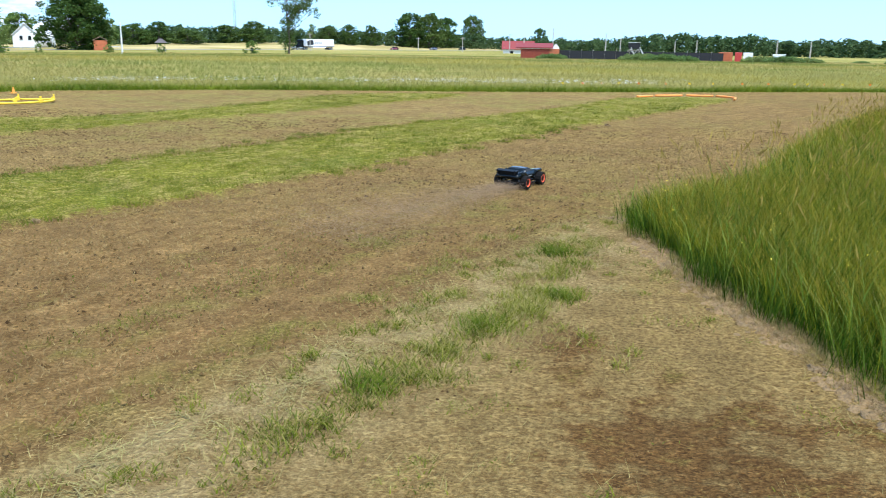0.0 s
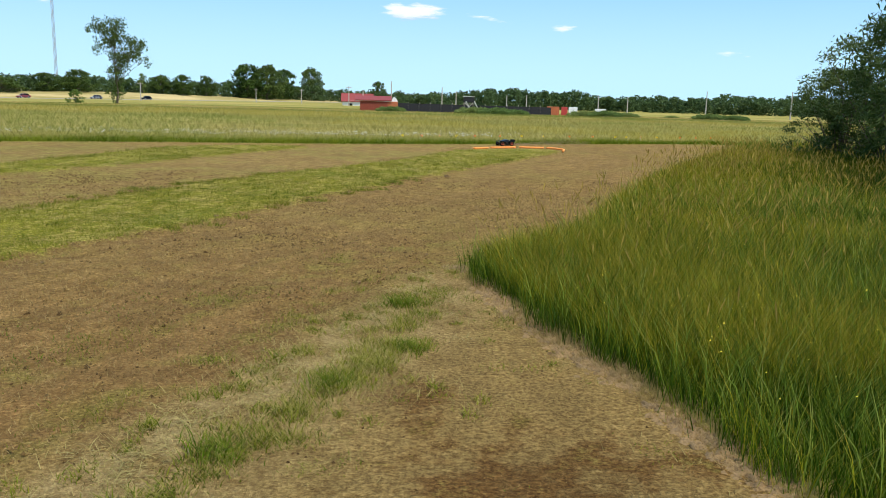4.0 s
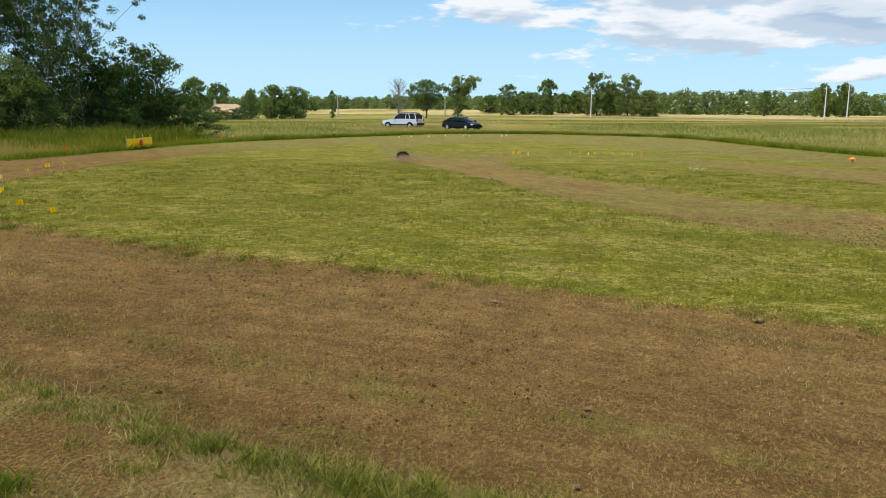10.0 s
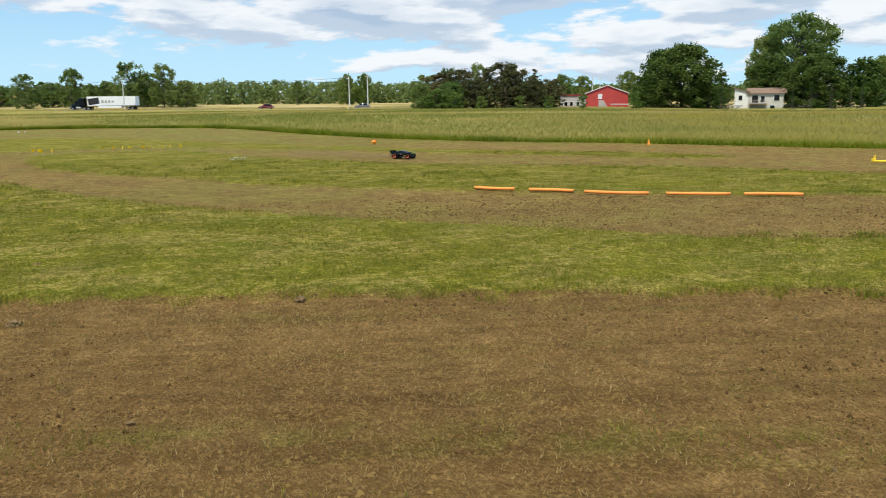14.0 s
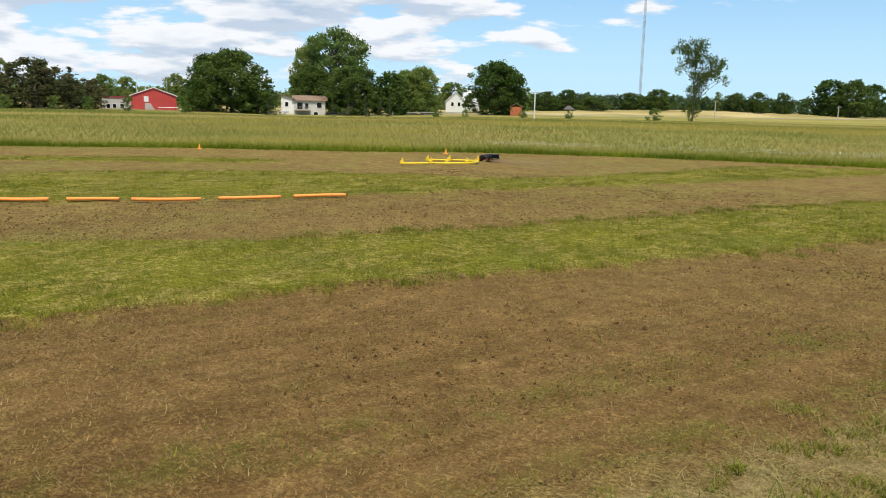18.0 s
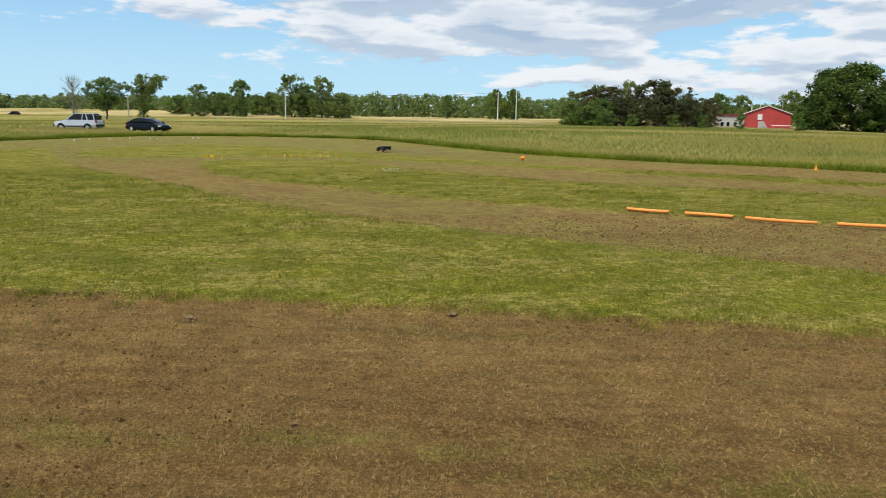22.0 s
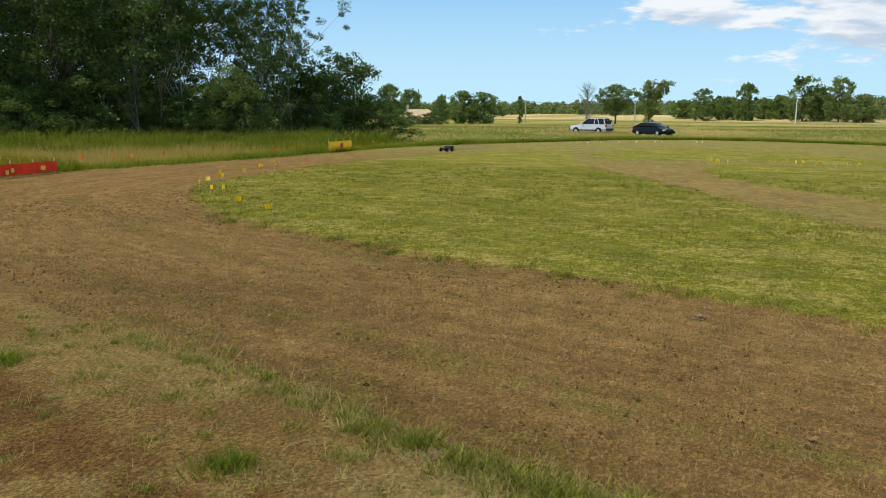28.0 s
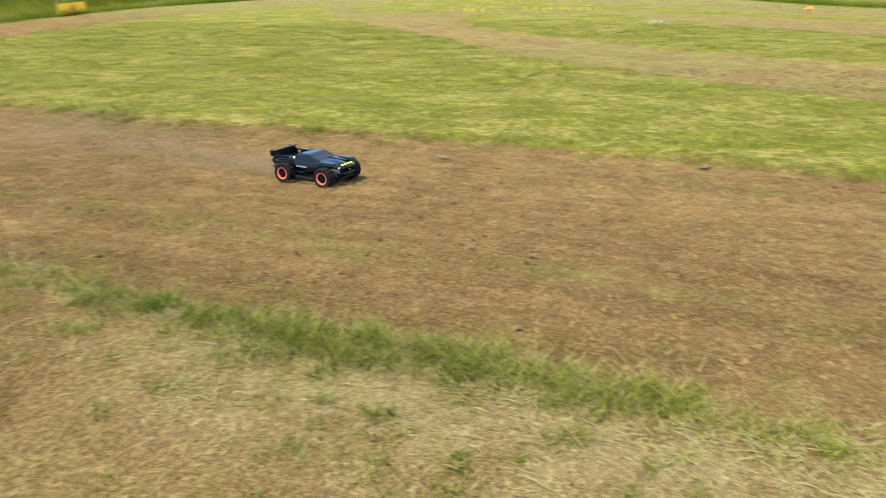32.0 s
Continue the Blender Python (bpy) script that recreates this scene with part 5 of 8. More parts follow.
def tree_meshes(kind, var):
    """Trunk with limbs, and crown, of a tree one metre high and about one metre wide."""
    if (kind, var) in PROTO:
        return PROTO[kind, var]
    rng = np.random.default_rng(hash_of(kind) + 17 * var)
    spec = {  # crown foot, widest at, clumps, leaves a clump, leaf size, clump size, trunk width
        "round": (0.04, 0.42, 120, 34, 0.034, 0.13, 0.030), "oak": (0.25, 0.62, 130, 42, 0.019, 0.09, 0.022), "poplar": (0.05, 0.70, 95, 34, 0.028, 0.085, 0.035),
        "bare": (0.25, 0.6, 60, 5, 0.012, 0.09, 0.030), "pine": (0.03, 0.34, 110, 36, 0.030, 0.11, 0.022), "spruce": (0.02, 0.10, 90, 32, 0.028, 0.085, 0.025),
        "tall": (0.05, 0.5, 130, 40, 0.027, 0.11, 0.030), "wood": (0.08, 0.58, 180, 84, 0.0130, 0.105, 0.013), "birch": (0.30, 0.66, 140, 84, 0.0115, 0.080, 0.0085),
        "bush": (0.0, 0.40, 95, 90, 0.0150, 0.12, 0.015), "willow": (0.0, 0.42, 230, 78, 0.016, 0.10, 0.015), "maple": (0.03, 0.42, 230, 60, 0.021, 0.115, 0.030), "grand": (0.04, 0.50, 260, 60, 0.017, 0.095, 0.030), "shrub": (0.0, 0.45, 40, 26, 0.05, 0.16, 0.02),
        "lone": (0.05, 0.6, 230, 34, 0.0130, 0.085, 0.020), "forked": (0.05, 0.6, 190, 40, 0.0190, 0.085, 0.030), "vase": (0.2, 0.6, 200, 40, 0.0180, 0.095, 0.024)}[kind]
    foot, wide, clumps, per, size, crad, tw = spec
    z = foot + (1 - foot) * rng.random(clumps) ** (1.25 if kind == "spruce" else 0.85)
    t = (z - foot) / (1 - foot)
    if kind == "spruce":
        env = 0.5 * (1 - t) ** 0.9 + 0.015
    elif kind == "poplar":
        env = 0.5 * np.clip(np.minimum(0.26 + 0.9 * t, 2.6 * (1.03 - t)), 0.03, 1)
    else:
        w = (wide - foot) / (1 - foot)
        env = 0.5 * np.sqrt(np.clip(1 - np.where(t < w, (w - t) / (w + 0.12), (t - w) / (1.02 - w)) ** 2, 0.02, 1))
    ang = rng.uniform(0, 2 * np.pi, clumps)
    lump = 1 + 0.22 * np.sin(ang * 3 + z * 9 + var) + 0.15 * np.sin(ang * 5 - z * 14)
    if kind in ("oak", "bare", "birch", "poplar"):
        lump *= 1 + 0.3 * np.sin(ang * 2 + var * 2)
    rr = env * lump * rng.random(clumps) ** 0.38
    C = np.stack([np.cos(ang) * rr, np.sin(ang) * rr, z - 0.03], -1)
    if kind in LOBES:
        lobes = np.array(LOBES[kind])
        pick = rng.choice(len(lobes), clumps, p=lobes[:, 2] * lobes[:, 3] / (lobes[:, 2] * lobes[:, 3]).sum())
        o = rng.normal(0, 1, (clumps, 3))
        o /= np.linalg.norm(o, axis=1, keepdims=True)
        o *= rng.random((clumps, 1)) ** 0.5
        L = lobes[pick]
        C = np.stack([L[:, 0] + o[:, 0] * L[:, 2] * 1.25, o[:, 1] * np.maximum(L[:, 2], 0.15) + 0.25 * np.sin(L[:, 0] * 17 + L[:, 1] * 9) * L[:, 2], np.minimum(L[:, 1] + o[:, 2] * L[:, 3] * 1.2, 0.96)], -1)
        rr = np.hypot(C[:, 0], C[:, 1])
    crad_all = crad * rng.uniform(0.55, 1.25, clumps) * (1 - 0.45 * t if kind == "spruce" else 1)
    V = leaf_cloud(rng, C, crad_all, per, size, {"spruce": 0.45, "pine": 0.65}.get(kind, 0.75), 0.3 if kind in ("willow", "spruce", "pine") else 0.62, {"wood": 0.5, "birch": 0.45, "poplar": 0.6, "spruce": 0.5, "tall": 0.8}.get(kind, 0.95))
    V[..., 2] = np.maximum(V[..., 2], 0.004)
    crown = quick_mesh("crown", V.reshape(-1, 3), np.arange(len(V) * 4).reshape(-1, 4))
    bm = B()
    top = 0.93 if kind in ("spruce", "pine", "poplar") else 0.8
    spine = [Vector((0.02 * math.sin(k * 1.3 + var), 0.02 * math.cos(k * 1.7 + var), top * k / 6 - 0.01)) for k in range(7)]
    for k in range(6):
        rod(bm, spine[k], spine[k + 1], tw * (1 - k / 7), tw * (1 - (k + 1) / 7), 6)
    limbs = range(0, clumps, 1 if kind in ("bare", "oak") else 2 if kind in LOBES else 4)
    for k in limbs:
        if kind in ("bush", "willow", "shrub"):
            root = Vector((C[k][0] * 0.15, C[k][1] * 0.15, 0))
        else:
            f = min(0.95, max(0.12, (C[k][2] - 0.12 - 0.35 * rr[k]) / top))
            root = spine[int(f * 6)].lerp(spine[min(6, int(f * 6) + 1)], f * 6 % 1)
        tip, lr = Vector(C[k]), tw * (0.18 if kind in LOBES else 0.34 if kind != "bare" else 0.3)
        mid = root.lerp(tip, 0.5) + Vector((0, 0, 0.02))
        rod(bm, root, mid, lr, lr * 0.6, 4)
        rod(bm, mid, tip, lr * 0.6, lr * 0.15, 4)
        if kind == "bare":
            for _ in range(5):
                rod(bm, mid.lerp(tip, 0.4), tip + Vector(rng.normal(0, 0.05, 3)) + Vector((0, 0, 0.04)), lr * 0.25, lr * 0.06, 3)
    trunk = bpy.data.meshes.new("trunk")
    bm.to_mesh(trunk)
    bm.free()
    PROTO[kind, var] = trunk, crown
    return PROTO[kind, var]


def hash_of(word):
    return sum((i + 3) * ord(c) for i, c in enumerate(word))


TREE_LOOK = {"round": (M_LEAF, "broad dense dark green shade tree"), "oak": (M_LEAF_LIGHT, "lone open-crowned tree with forked trunk in the meadow"), "poplar": (M_LEAF_LIGHT, "upright poplar with forked leafy limbs"),
             "bare": (M_LEAF_DARK, "nearly bare grey tree with dead twigs"), "pine": (M_NEEDLE, "scraggly brownish green pine"), "spruce": (M_SPRUCE, "narrow dark green spruce tree"), "tall": (M_LEAF, "tall dark leafy tree behind the house"),
             "wood": (M_LEAF_DARK, "dense dark woodland tree at the meadow edge"), "birch": (M_LEAF_DARK, "slim leafy woodland tree with gaps in its crown"), "bush": (M_LEAF_DARK, "dark green bush at the edge of the wood"),
             "maple": (M_LEAF, "broad dense green shade tree"), "grand": (M_LEAF, "tall full-crowned green tree behind the house"), "willow": (M_LEAF_WILLOW, "large willow bush with narrow grey-green leaves"), "shrub": (M_LEAF_LIGHT, "small green shrub in the meadow"),
             "lone": (M_LEAF, "lone open-crowned tree with forked trunk in the meadow"), "forked": (M_LEAF_MID, "tree with forked leafy limbs and a leafy trunk"), "vase": (M_LEAF_MID, "vase-shaped leafy tree on a bare trunk")}
TREE_COUNT = [0]


def tree(kind, place, height, width, group="", look_of=None, var=None, name=None, turn=None):
    TREE_COUNT[0] += 1
    n = TREE_COUNT[0]
    trunk, crown = tree_meshes(kind, n % 2 if var is None else var)
    leaf, label = look_of or TREE_LOOK[kind]
    nm = name or ("bush" if kind in ("bush", "willow", "shrub") else "tree")
    ob = thing(nm, Matrix.Translation(place) @ pose(0, 0, 0, 0, 0, n * 67 % 360 if turn is None else turn) @ Matrix.Diagonal((width, width, height, 1)), label, nm, group)
    bark = M_DEADWOOD if kind == "bare" else M_PALEBARK if kind == "birch" else M_BARK
    if not trunk.materials:
        trunk.materials.append(bark)
    t = new("trunk", trunk)
    t.parent = ob
    c = new("crown", crown)
    c.parent = ob
    if not crown.materials:
        crown.materials.append(leaf)
    c.material_slots[0].link = "OBJECT"
    c.material_slots[0].material = leaf
    return ob


def far_tree(kind, az, top, half, dist, group="", **kw):
    """A tree that reaches the elevation top, in degrees, and spans half degrees to each side."""
    p = on_land(az, dist)
    return tree(kind, p, dist * math.tan(radians(top)) + 1.63 - p.z, 2.1 * dist * math.tan(radians(half)), group, **kw)


LIGHT = (M_LEAF_LIGHT, "light green leafy tree")
for row in (("maple", -53.0, 3.25, 2.1, 236), ("maple", -54.6, 2.95, 1.1, 246), ("round", -51.2, 1.6, 1.4, 232), ("round", -55.3, 1.3, 1.0, 234), ("spruce", -50.5, 2.18, 0.62, 250), ("grand", -45.9, 4.9, 2.4, 262),
            ("grand", -47.7, 3.7, 1.2, 266), ("maple", -44.6, 2.4, 1.9, 244), ("maple", -47.5, 2.3, 1.3, 252), ("round", -42.0, 2.1, 1.3, 246), ("maple", -34.5, 2.95, 1.8, 262), ("round", -33.4, 2.2, 1.3, 266)):
    far_tree(*row, "farmstead trees", look_of=(M_LEAF_MID, "tall full-crowned green tree behind the house") if row[0] == "grand" else None)
for row in (("maple", -40.9, 2.2, 1.4, 260), ("maple", -39.7, 2.5, 1.25, 264), ("round", -37.6, 1.45, 1.1, 345)):
    far_tree(*row, "farmstead trees", look_of=LIGHT)
for row in (("tall", -69.6, 1.7, 1.5, 225), ("tall", -68.2, 1.87, 1.5, 222), ("spruce", -66.4, 2.1, 1.5, 226), ("tall", -65.2, 2.3, 1.6, 224), ("tall", -64.2, 1.9, 1.4, 220), ("spruce", -63.0, 1.95, 1.4, 226), ("tall", -61.9, 1.2, 1.2, 222),
            ("tall", -67.3, 1.2, 1.5, 214), ("spruce", -65.0, 1.1, 1.4, 214), ("tall", -63.2, 1.1, 1.2, 214)):
    far_tree(*row, "pine grove", look_of=(M_NEEDLE, "brownish green pine in a grove"))
for row in (("tall", -69.0, 2.05, 0.9, 246), ("tall", -67.0, 2.25, 0.8, 250), ("tall", -70.6, 1.6, 1.2, 240), ("tall", -64.6, 2.1, 0.7, 254), ("round", -61.0, 1.45, 0.8, 262), ("round", -59.6, 1.3, 0.7, 300), ("round", -56.6, 1.6, 0.8, 290), ("maple", -68.9, 1.0, 1.0, 212), ("maple", -71.0, 0.9, 0.8, 214)):
    far_tree(*row, "trees among the pines", look_of=(M_LEAF_MID, "light green leafy tree among the pines"))
for row in (("shrub", -70.0, 0.5, 0.9, 210), ("shrub", -68.6, 0.3, 0.7, 205), ("shrub", -66.8, 0.0, 0.4, 195), ("shrub", -64.0, 0.0, 0.35, 195), ("shrub", -62.0, 0.0, 0.35, 195), ("shrub", -59.6, 0.05, 0.35, 190), ("shrub", -56.0, 0.2, 0.4, 190),
            ("spruce", -50.4, 0.9, 0.5, 200), ("spruce", -49.9, 0.7, 0.4, 196), ("spruce", -46.0, 0.6, 0.3, 190), ("spruce", -44.9, 0.7, 0.4, 200), ("spruce", -43.7, 0.75, 0.35, 200), ("spruce", -42.6, 0.7, 0.4, 204), ("spruce", -42.0, 0.8, 0.3, 200),
            ("shrub", -38.6, -0.3, 0.3, 190), ("shrub", -36.6, -0.35, 0.25, 185), ("shrub", -32.5, -0.35, 0.3, 180), ("shrub", -23.4, 0.0, 0.5, 190), ("shrub", -29.3, -0.3, 0.25, 190)):
    far_tree(*row, "young trees in the meadow", look_of=(M_SPRUCE if row[0] == "spruce" else M_LEAF_LIGHT, "small young tree in the meadow"))
for row in (("round", -31.0, 1.0, 0.9, 330), ("round", -29.4, 1.12, 0.8, 300), ("round", -27.6, 0.7, 1.0, 340), ("round", -25.1, 1.0, 0.8, 320), ("round", -23.3, 1.27, 0.9, 310), ("poplar", -19.4, 1.2, 0.46, 300),
            ("round", -18.2, 1.1, 0.55, 320), ("round", -16.8, 1.15, 0.62, 310), ("round", -15.3, 1.15, 0.55, 320), ("round", -12.6, 1.95, 1.2, 300), ("round", -11.3, 2.0, 1.1, 306), ("round", -10.2, 1.7, 0.9, 300), ("round", -8.2, 1.9, 0.8, 300), ("round", -3.5, 1.1, 0.5, 330)):
    far_tree(*row[:4], past_road(row[1], 50 + row[4] % 17), "trees along the highway")
far_tree("lone", -20.95, 4.72, 1.75, 200, turn=20.95)
for row in (("round", -118.6, 1.9, 0.9, 210), ("round", -117.2, 1.55, 0.9, 220), ("spruce", -116.6, 1.7, 0.3, 230), ("round", -115.0, 1.2, 0.5, 240), ("round", -113.4, 1.45, 1.0, 220), ("round", -111.9, 1.4, 1.1, 224), ("poplar", -109.4, 1.2, 0.46, 230),
            ("tall", -96.9, 1.7, 0.8, 305), ("round", -94.2, 1.95, 0.75, 300), ("round", -95.4, 1.1, 0.7, 308), ("round", -93.0, 1.0, 0.6, 312), ("tall", -90.7, 2.5, 1.0, 296), ("tall", -88.6, 2.3, 0.9, 292), ("round", -89.7, 1.7, 0.9, 300), ("round", -87.2, 1.2, 0.9, 290), ("round", -92.0, 1.2, 0.8, 310)):
    far_tree(*row, "roadside trees", look_of=(M_SPRUCE, "narrow dark green spruce tree") if row[0] == "spruce" else (M_LEAF_MID, "leafy green roadside tree"))
for row in (("poplar", -79.7, 1.2, 0.7, 300), ("round", -76.3, 1.6, 0.6, 290), ("round", -75.1, 1.62, 0.6, 292), ("round", -98.2, 0.9, 0.7, 325), ("poplar", -95.9, 1.2, 0.7, 318)):
    far_tree(*row, "roadside trees", look_of=LIGHT)
far_tree("bare", -104.7, 2.08, 0.8, 235)
far_tree("forked", -100.5, 2.33, 1.25, 235, turn=100.5)
far_tree("vase", -102.75, 2.0, 1.25, 235, turn=102.75)

# Wood along the bend: a dark wall of trees with bushes at its foot.
rng = random.Random(31)
for i in range(34):
    az = -125.4 - i * 1.25 + rng.uniform(-0.4, 0.4)
    d = 44 + (i % 3) * 5 + rng.uniform(-1.5, 1.5)
    h = rng.uniform(9.5, 14.5) if i > 2 else 9.0
    tree("birch" if i % 3 == 1 or i < 7 else "wood", on_land(az, d), h, rng.uniform(4.4, 6.6) * (0.8 if i < 3 else 1), "wood at the bend", look_of=(M_LEAF, "slim leafy tree at the end of the wood") if i < 7 else None)
for i in range(16):
    az = -135.0 - i * 2.3 + rng.uniform(-0.8, 0.8)
    tree("wood", on_land(az, 61 + rng.uniform(-2, 3)), rng.uniform(13, 17), rng.uniform(7, 9), "wood at the bend")
for i in range(34):
    az = -122.8 - i * 1.35 + rng.uniform(-0.9, 0.9)
    d = 42 + rng.uniform(-2.0, 2.5)
    big = rng.random() < 0.35
    kind = "birch" if i % 7 == 3 else "bush"
    tree(kind, on_land(az, d), rng.uniform(4.5, 7.0) if kind == "birch" else rng.uniform(2.4, 4.2) if big else rng.uniform(1.0, 2.0), rng.uniform(1.6, 2.6) if kind == "birch" else rng.uniform(2.6, 4.6) if big else rng.uniform(1.4, 2.8),
         "bushes at the edge of the wood", look_of=(M_LEAF_DARK if i % 5 else M_LEAF_LIGHT, ("dark green " if i % 5 else "lighter green ") + ("sapling" if kind == "birch" else "bush") + " at the edge of the wood"))
tree("bush", on_land(-121.7, 47), 4.9, 4.4, "bushes at the edge of the wood", look_of=(M_LEAF, "tall green bush at the end of the wood"))
for i in range(24):
    tree("bush", on_land(-123.4 - i * 2.2 + rng.uniform(-0.5, 0.5), 55 + rng.uniform(-2, 2)), rng.uniform(2.6, 4.0), rng.uniform(4.2, 5.6), "undergrowth in the wood", look_of=(M_LEAF_DARK, "dark undergrowth bush inside the wood"))
tree("bush", on_land(-122.6, 45), 3.6, 4.0, "bushes at the edge of the wood")
tree("bush", on_land(-119.9, 46), 2.6, 3.0, "bushes at the edge of the wood")
tree("bush", on_land(-118.6, 47), 1.5, 3.2, "bushes at the edge of the wood")
for az, d, h, w in ((-117.7, 172, 3.0, 5.0), (-116.9, 168, 2.1, 4.0), (-115.8, 170, 2.6, 4.4), (-115.2, 174, 3.4, 4.6)):
    tree("bush", on_land(az, d), h, w, "bushes by the bungalow")
# Willow hedge beyond the tall grass.
for x, y, h, w in ((13.6, 25.8, 2.9, 3.8), (13.7, 23.0, 4.3, 4.4), (12.9, 19.6, 5.2, 4.6), (12.3, 16.2, 5.8, 4.8), (11.6, 13.0, 6.0, 4.6), (15.4, 20.0, 6.6, 5.2), (15, 15, 7.0, 5.2), (11.0, 10.0, 6.0, 4.4)):
    tree("willow", Vector((x, y, 0)), h, w, "willow hedge", name="bush")


def build_far_forest():
    """Woodland behind the highway, far off, as one mass of leaf clumps."""
    rng = np.random.default_rng(77)
    C, R = [], []
    for az in np.arange(-150, 62, 0.36):
        for row in range(2):
            base_d = min(max(350, past_road(az, 75)), 480) if -112 < az < -6 else 350 + 130 * float(smooth01((2 - az) / 8)) * (az > -6)
            d = base_d + 45 * row + rng.uniform(-12, 12)
            west = math.exp(-(((az + 82) / 13) ** 2))
            level = float(np.interp(az, (-34, -28, -20, -10, -6, -4, 2.2, 3.2, 8, 10.5, 12, 17, 22, 30), (0.62, 0.75, 0.7, 0.6, 0.45, 0.28, 0.28, 0.74, 0.72, 0.62, 0.36, 0.42, 0.62, 0.6)))
            top = level + 0.5 * west + 0.08 * math.sin(az * 1.3) + 0.07 * math.sin(az * 3.1 + 1) + rng.normal(0, 0.06) + 0.06 * row
            p = bearing(az + rng.uniform(-0.2, 0.2)) * d
            base = float(terrain(p.x, p.y))
            h = d * math.tan(radians(top)) + 1.63 - base
            for k in range(9):
                t = (k + 0.6) / 9
                C.append((p.x + rng.normal(0, 1.7), p.y + rng.normal(0, 1.7), base + h * t * 0.94))
                R.append(2.6 * (1.15 - 0.55 * t))
    C, R = np.array(C), np.array(R)
    east = np.degrees(np.arctan2(C[:, 0], C[:, 1])) > -32
    for k, mat, label in ((~east, M_FOREST, "distant mixed woodland beyond the highway"), (east, M_FOREST_DARK, "distant dark woodland behind the fence")):
        V = leaf_cloud(rng, C[k], R[k], 24, 0.62, 0.8)
        me = quick_mesh("far_forest", V.reshape(-1, 3), np.arange(len(V) * 4).reshape(-1, 4))
        me.materials.append(mat)
        tagged(new("far_forest", me), label, "forest", kind="stuff")


build_far_forest()


# ---- buildings ----
def facing(az, dist, turn=0.0, lift=0.0):
    """A place on the land with x to the right and y away, as seen from the course."""
    p = on_land(az, dist, lift)
    return Matrix.Translation(p) @ pose(0, 0, 0, 0, 0, -az + turn)


def gable_roof(bm, x0, x1, y0, y1, eave, ridge, over=0.4, thick=0.18, along="y"):
    """Two sloping slabs over a rectangle."""
    if along == "y":
        xm = (x0 + x1) / 2
        for a in (x0 - over, x1 + over):
            e = eave - over * (ridge - eave) / (xm - x0)
            loft(bm, [[(a, y, e), (xm, y, ridge), (xm, y, ridge + thick), (a, y, e + thick)] for y in (y0 - over, y1 + over)])
    else:
        ym = (y0 + y1) / 2
        for a in (y0 - over, y1 + over):
            e = eave - over * (ridge - eave) / (ym - y0)
            loft(bm, [[(x, a, e), (x, ym, ridge), (x, ym, ridge + thick), (x, a, e + thick)] for x in (x0 - over, x1 + over)])
    return bm


def window(parent, x, y, z, w, h, frame_mat=None):
    f = part("window_frame", box(B(), (x, y, z), (w + 0.2, 0.12, h + 0.2)), frame_mat or M_WHITE, parent)
    part("pane", box(B(), (x, y - 0.05, z), (w, 0.08, h)), M_GLASS, f, "dark window pane")


barn = thing("barn", facing(-57.95, 240), "red steel gable barn with white trim and grey stucco annex", "barn")
part("wall", slab(B(), [(-6, -0.6), (6, -0.6), (6, 3.9), (0, 6.1), (-6, 3.9)], 0, 16), M_REDWALL, barn, "red steel siding")
part("roof", gable_roof(B(), -6, 6, 0, 16, 3.9, 6.1, 0.35), M_WHITE, barn, "white metal roof edge")
part("sign", box(B(), (-2.0, -0.1, 3.0), (1.2, 0.12, 1.5), bevel=0.04), M_WHITE, barn, "white square sign")
part("lean_to", slab(B(), [(-2.4, -0.6), (0.6, -0.6), (-1.0, 1.9), (-2.4, 1.9)], -0.5, 0), M_GREYWALL, barn, "grey ramp against the wall")
part("annex", box(B(), (-9.8, 5, 1.2), (7.4, 9, 3.9)), M_GREYWALL, barn, "grey stucco annex")
part("annex_roof", box(B(), (-9.8, 5, 3.4), (7.8, 9.4, 0.5)), M_REDROOF, barn, "red flat roof edge")
for x in (-11.9, -10.3, -8.4):
    window(barn, x, 0.48, 0.9, 0.9, 1.2)
part("mast", rod(B(), (-4.4, 4, 3), (-4.4, 4, 9.2), 0.12, 0.09), M_PALEPOLE, barn)
part("mast", rod(B(), (-2.2, 6, 3), (-2.2, 6, 9.6), 0.10, 0.07), M_PALEPOLE, barn)
part("chimney_pipe", rod(B(), (3.6, 2, 3), (3.6, 2, 9.8), 0.07, 0.05), M_STEEL, barn)

house = thing("house", facing(-48.0, 240), "pale split-level house with brown shingle roof and timber deck", "house")
part("wall", box(B(), (1.6, 4, 2.0), (9.2, 8, 4.4)), M_CREAM, house)
part("wing", slab(B(), [(-6.6, -0.4), (-3.0, -0.4), (-3.0, 4.6), (-6.6, 5.6)], 0, 7), M_WHITE, house, "pale side wing with sloping top")
part("roof", gable_roof(B(), -3.0, 6.4, 0, 8, 4.2, 5.5, 0.5, along="x"), M_ROOF, house)
part("wing_roof", slab(B(), [(-7.0, 5.6), (-2.6, 4.5), (-2.6, 4.75), (-7.0, 5.85)], -0.4, 7.4), M_ROOF, house)
part("deck", box(B(), (-0.4, -1.3, 1.3), (4.6, 2.6, 0.2)), M_TIMBER, house, "weathered timber deck")
for x in np.linspace(-2.6, 1.8, 12):
    part("baluster", box(B(), (float(x), -2.5, 1.85), (0.08, 0.08, 0.95)), M_TIMBER, house)
part("handrail", box(B(), (-0.4, -2.5, 2.35), (4.7, 0.12, 0.1)), M_TIMBER, house)
for x in (-2.6, 1.8):
    part("deck_post", box(B(), (x, -2.4, 0.4), (0.18, 0.18, 1.8)), M_TIMBER, house)
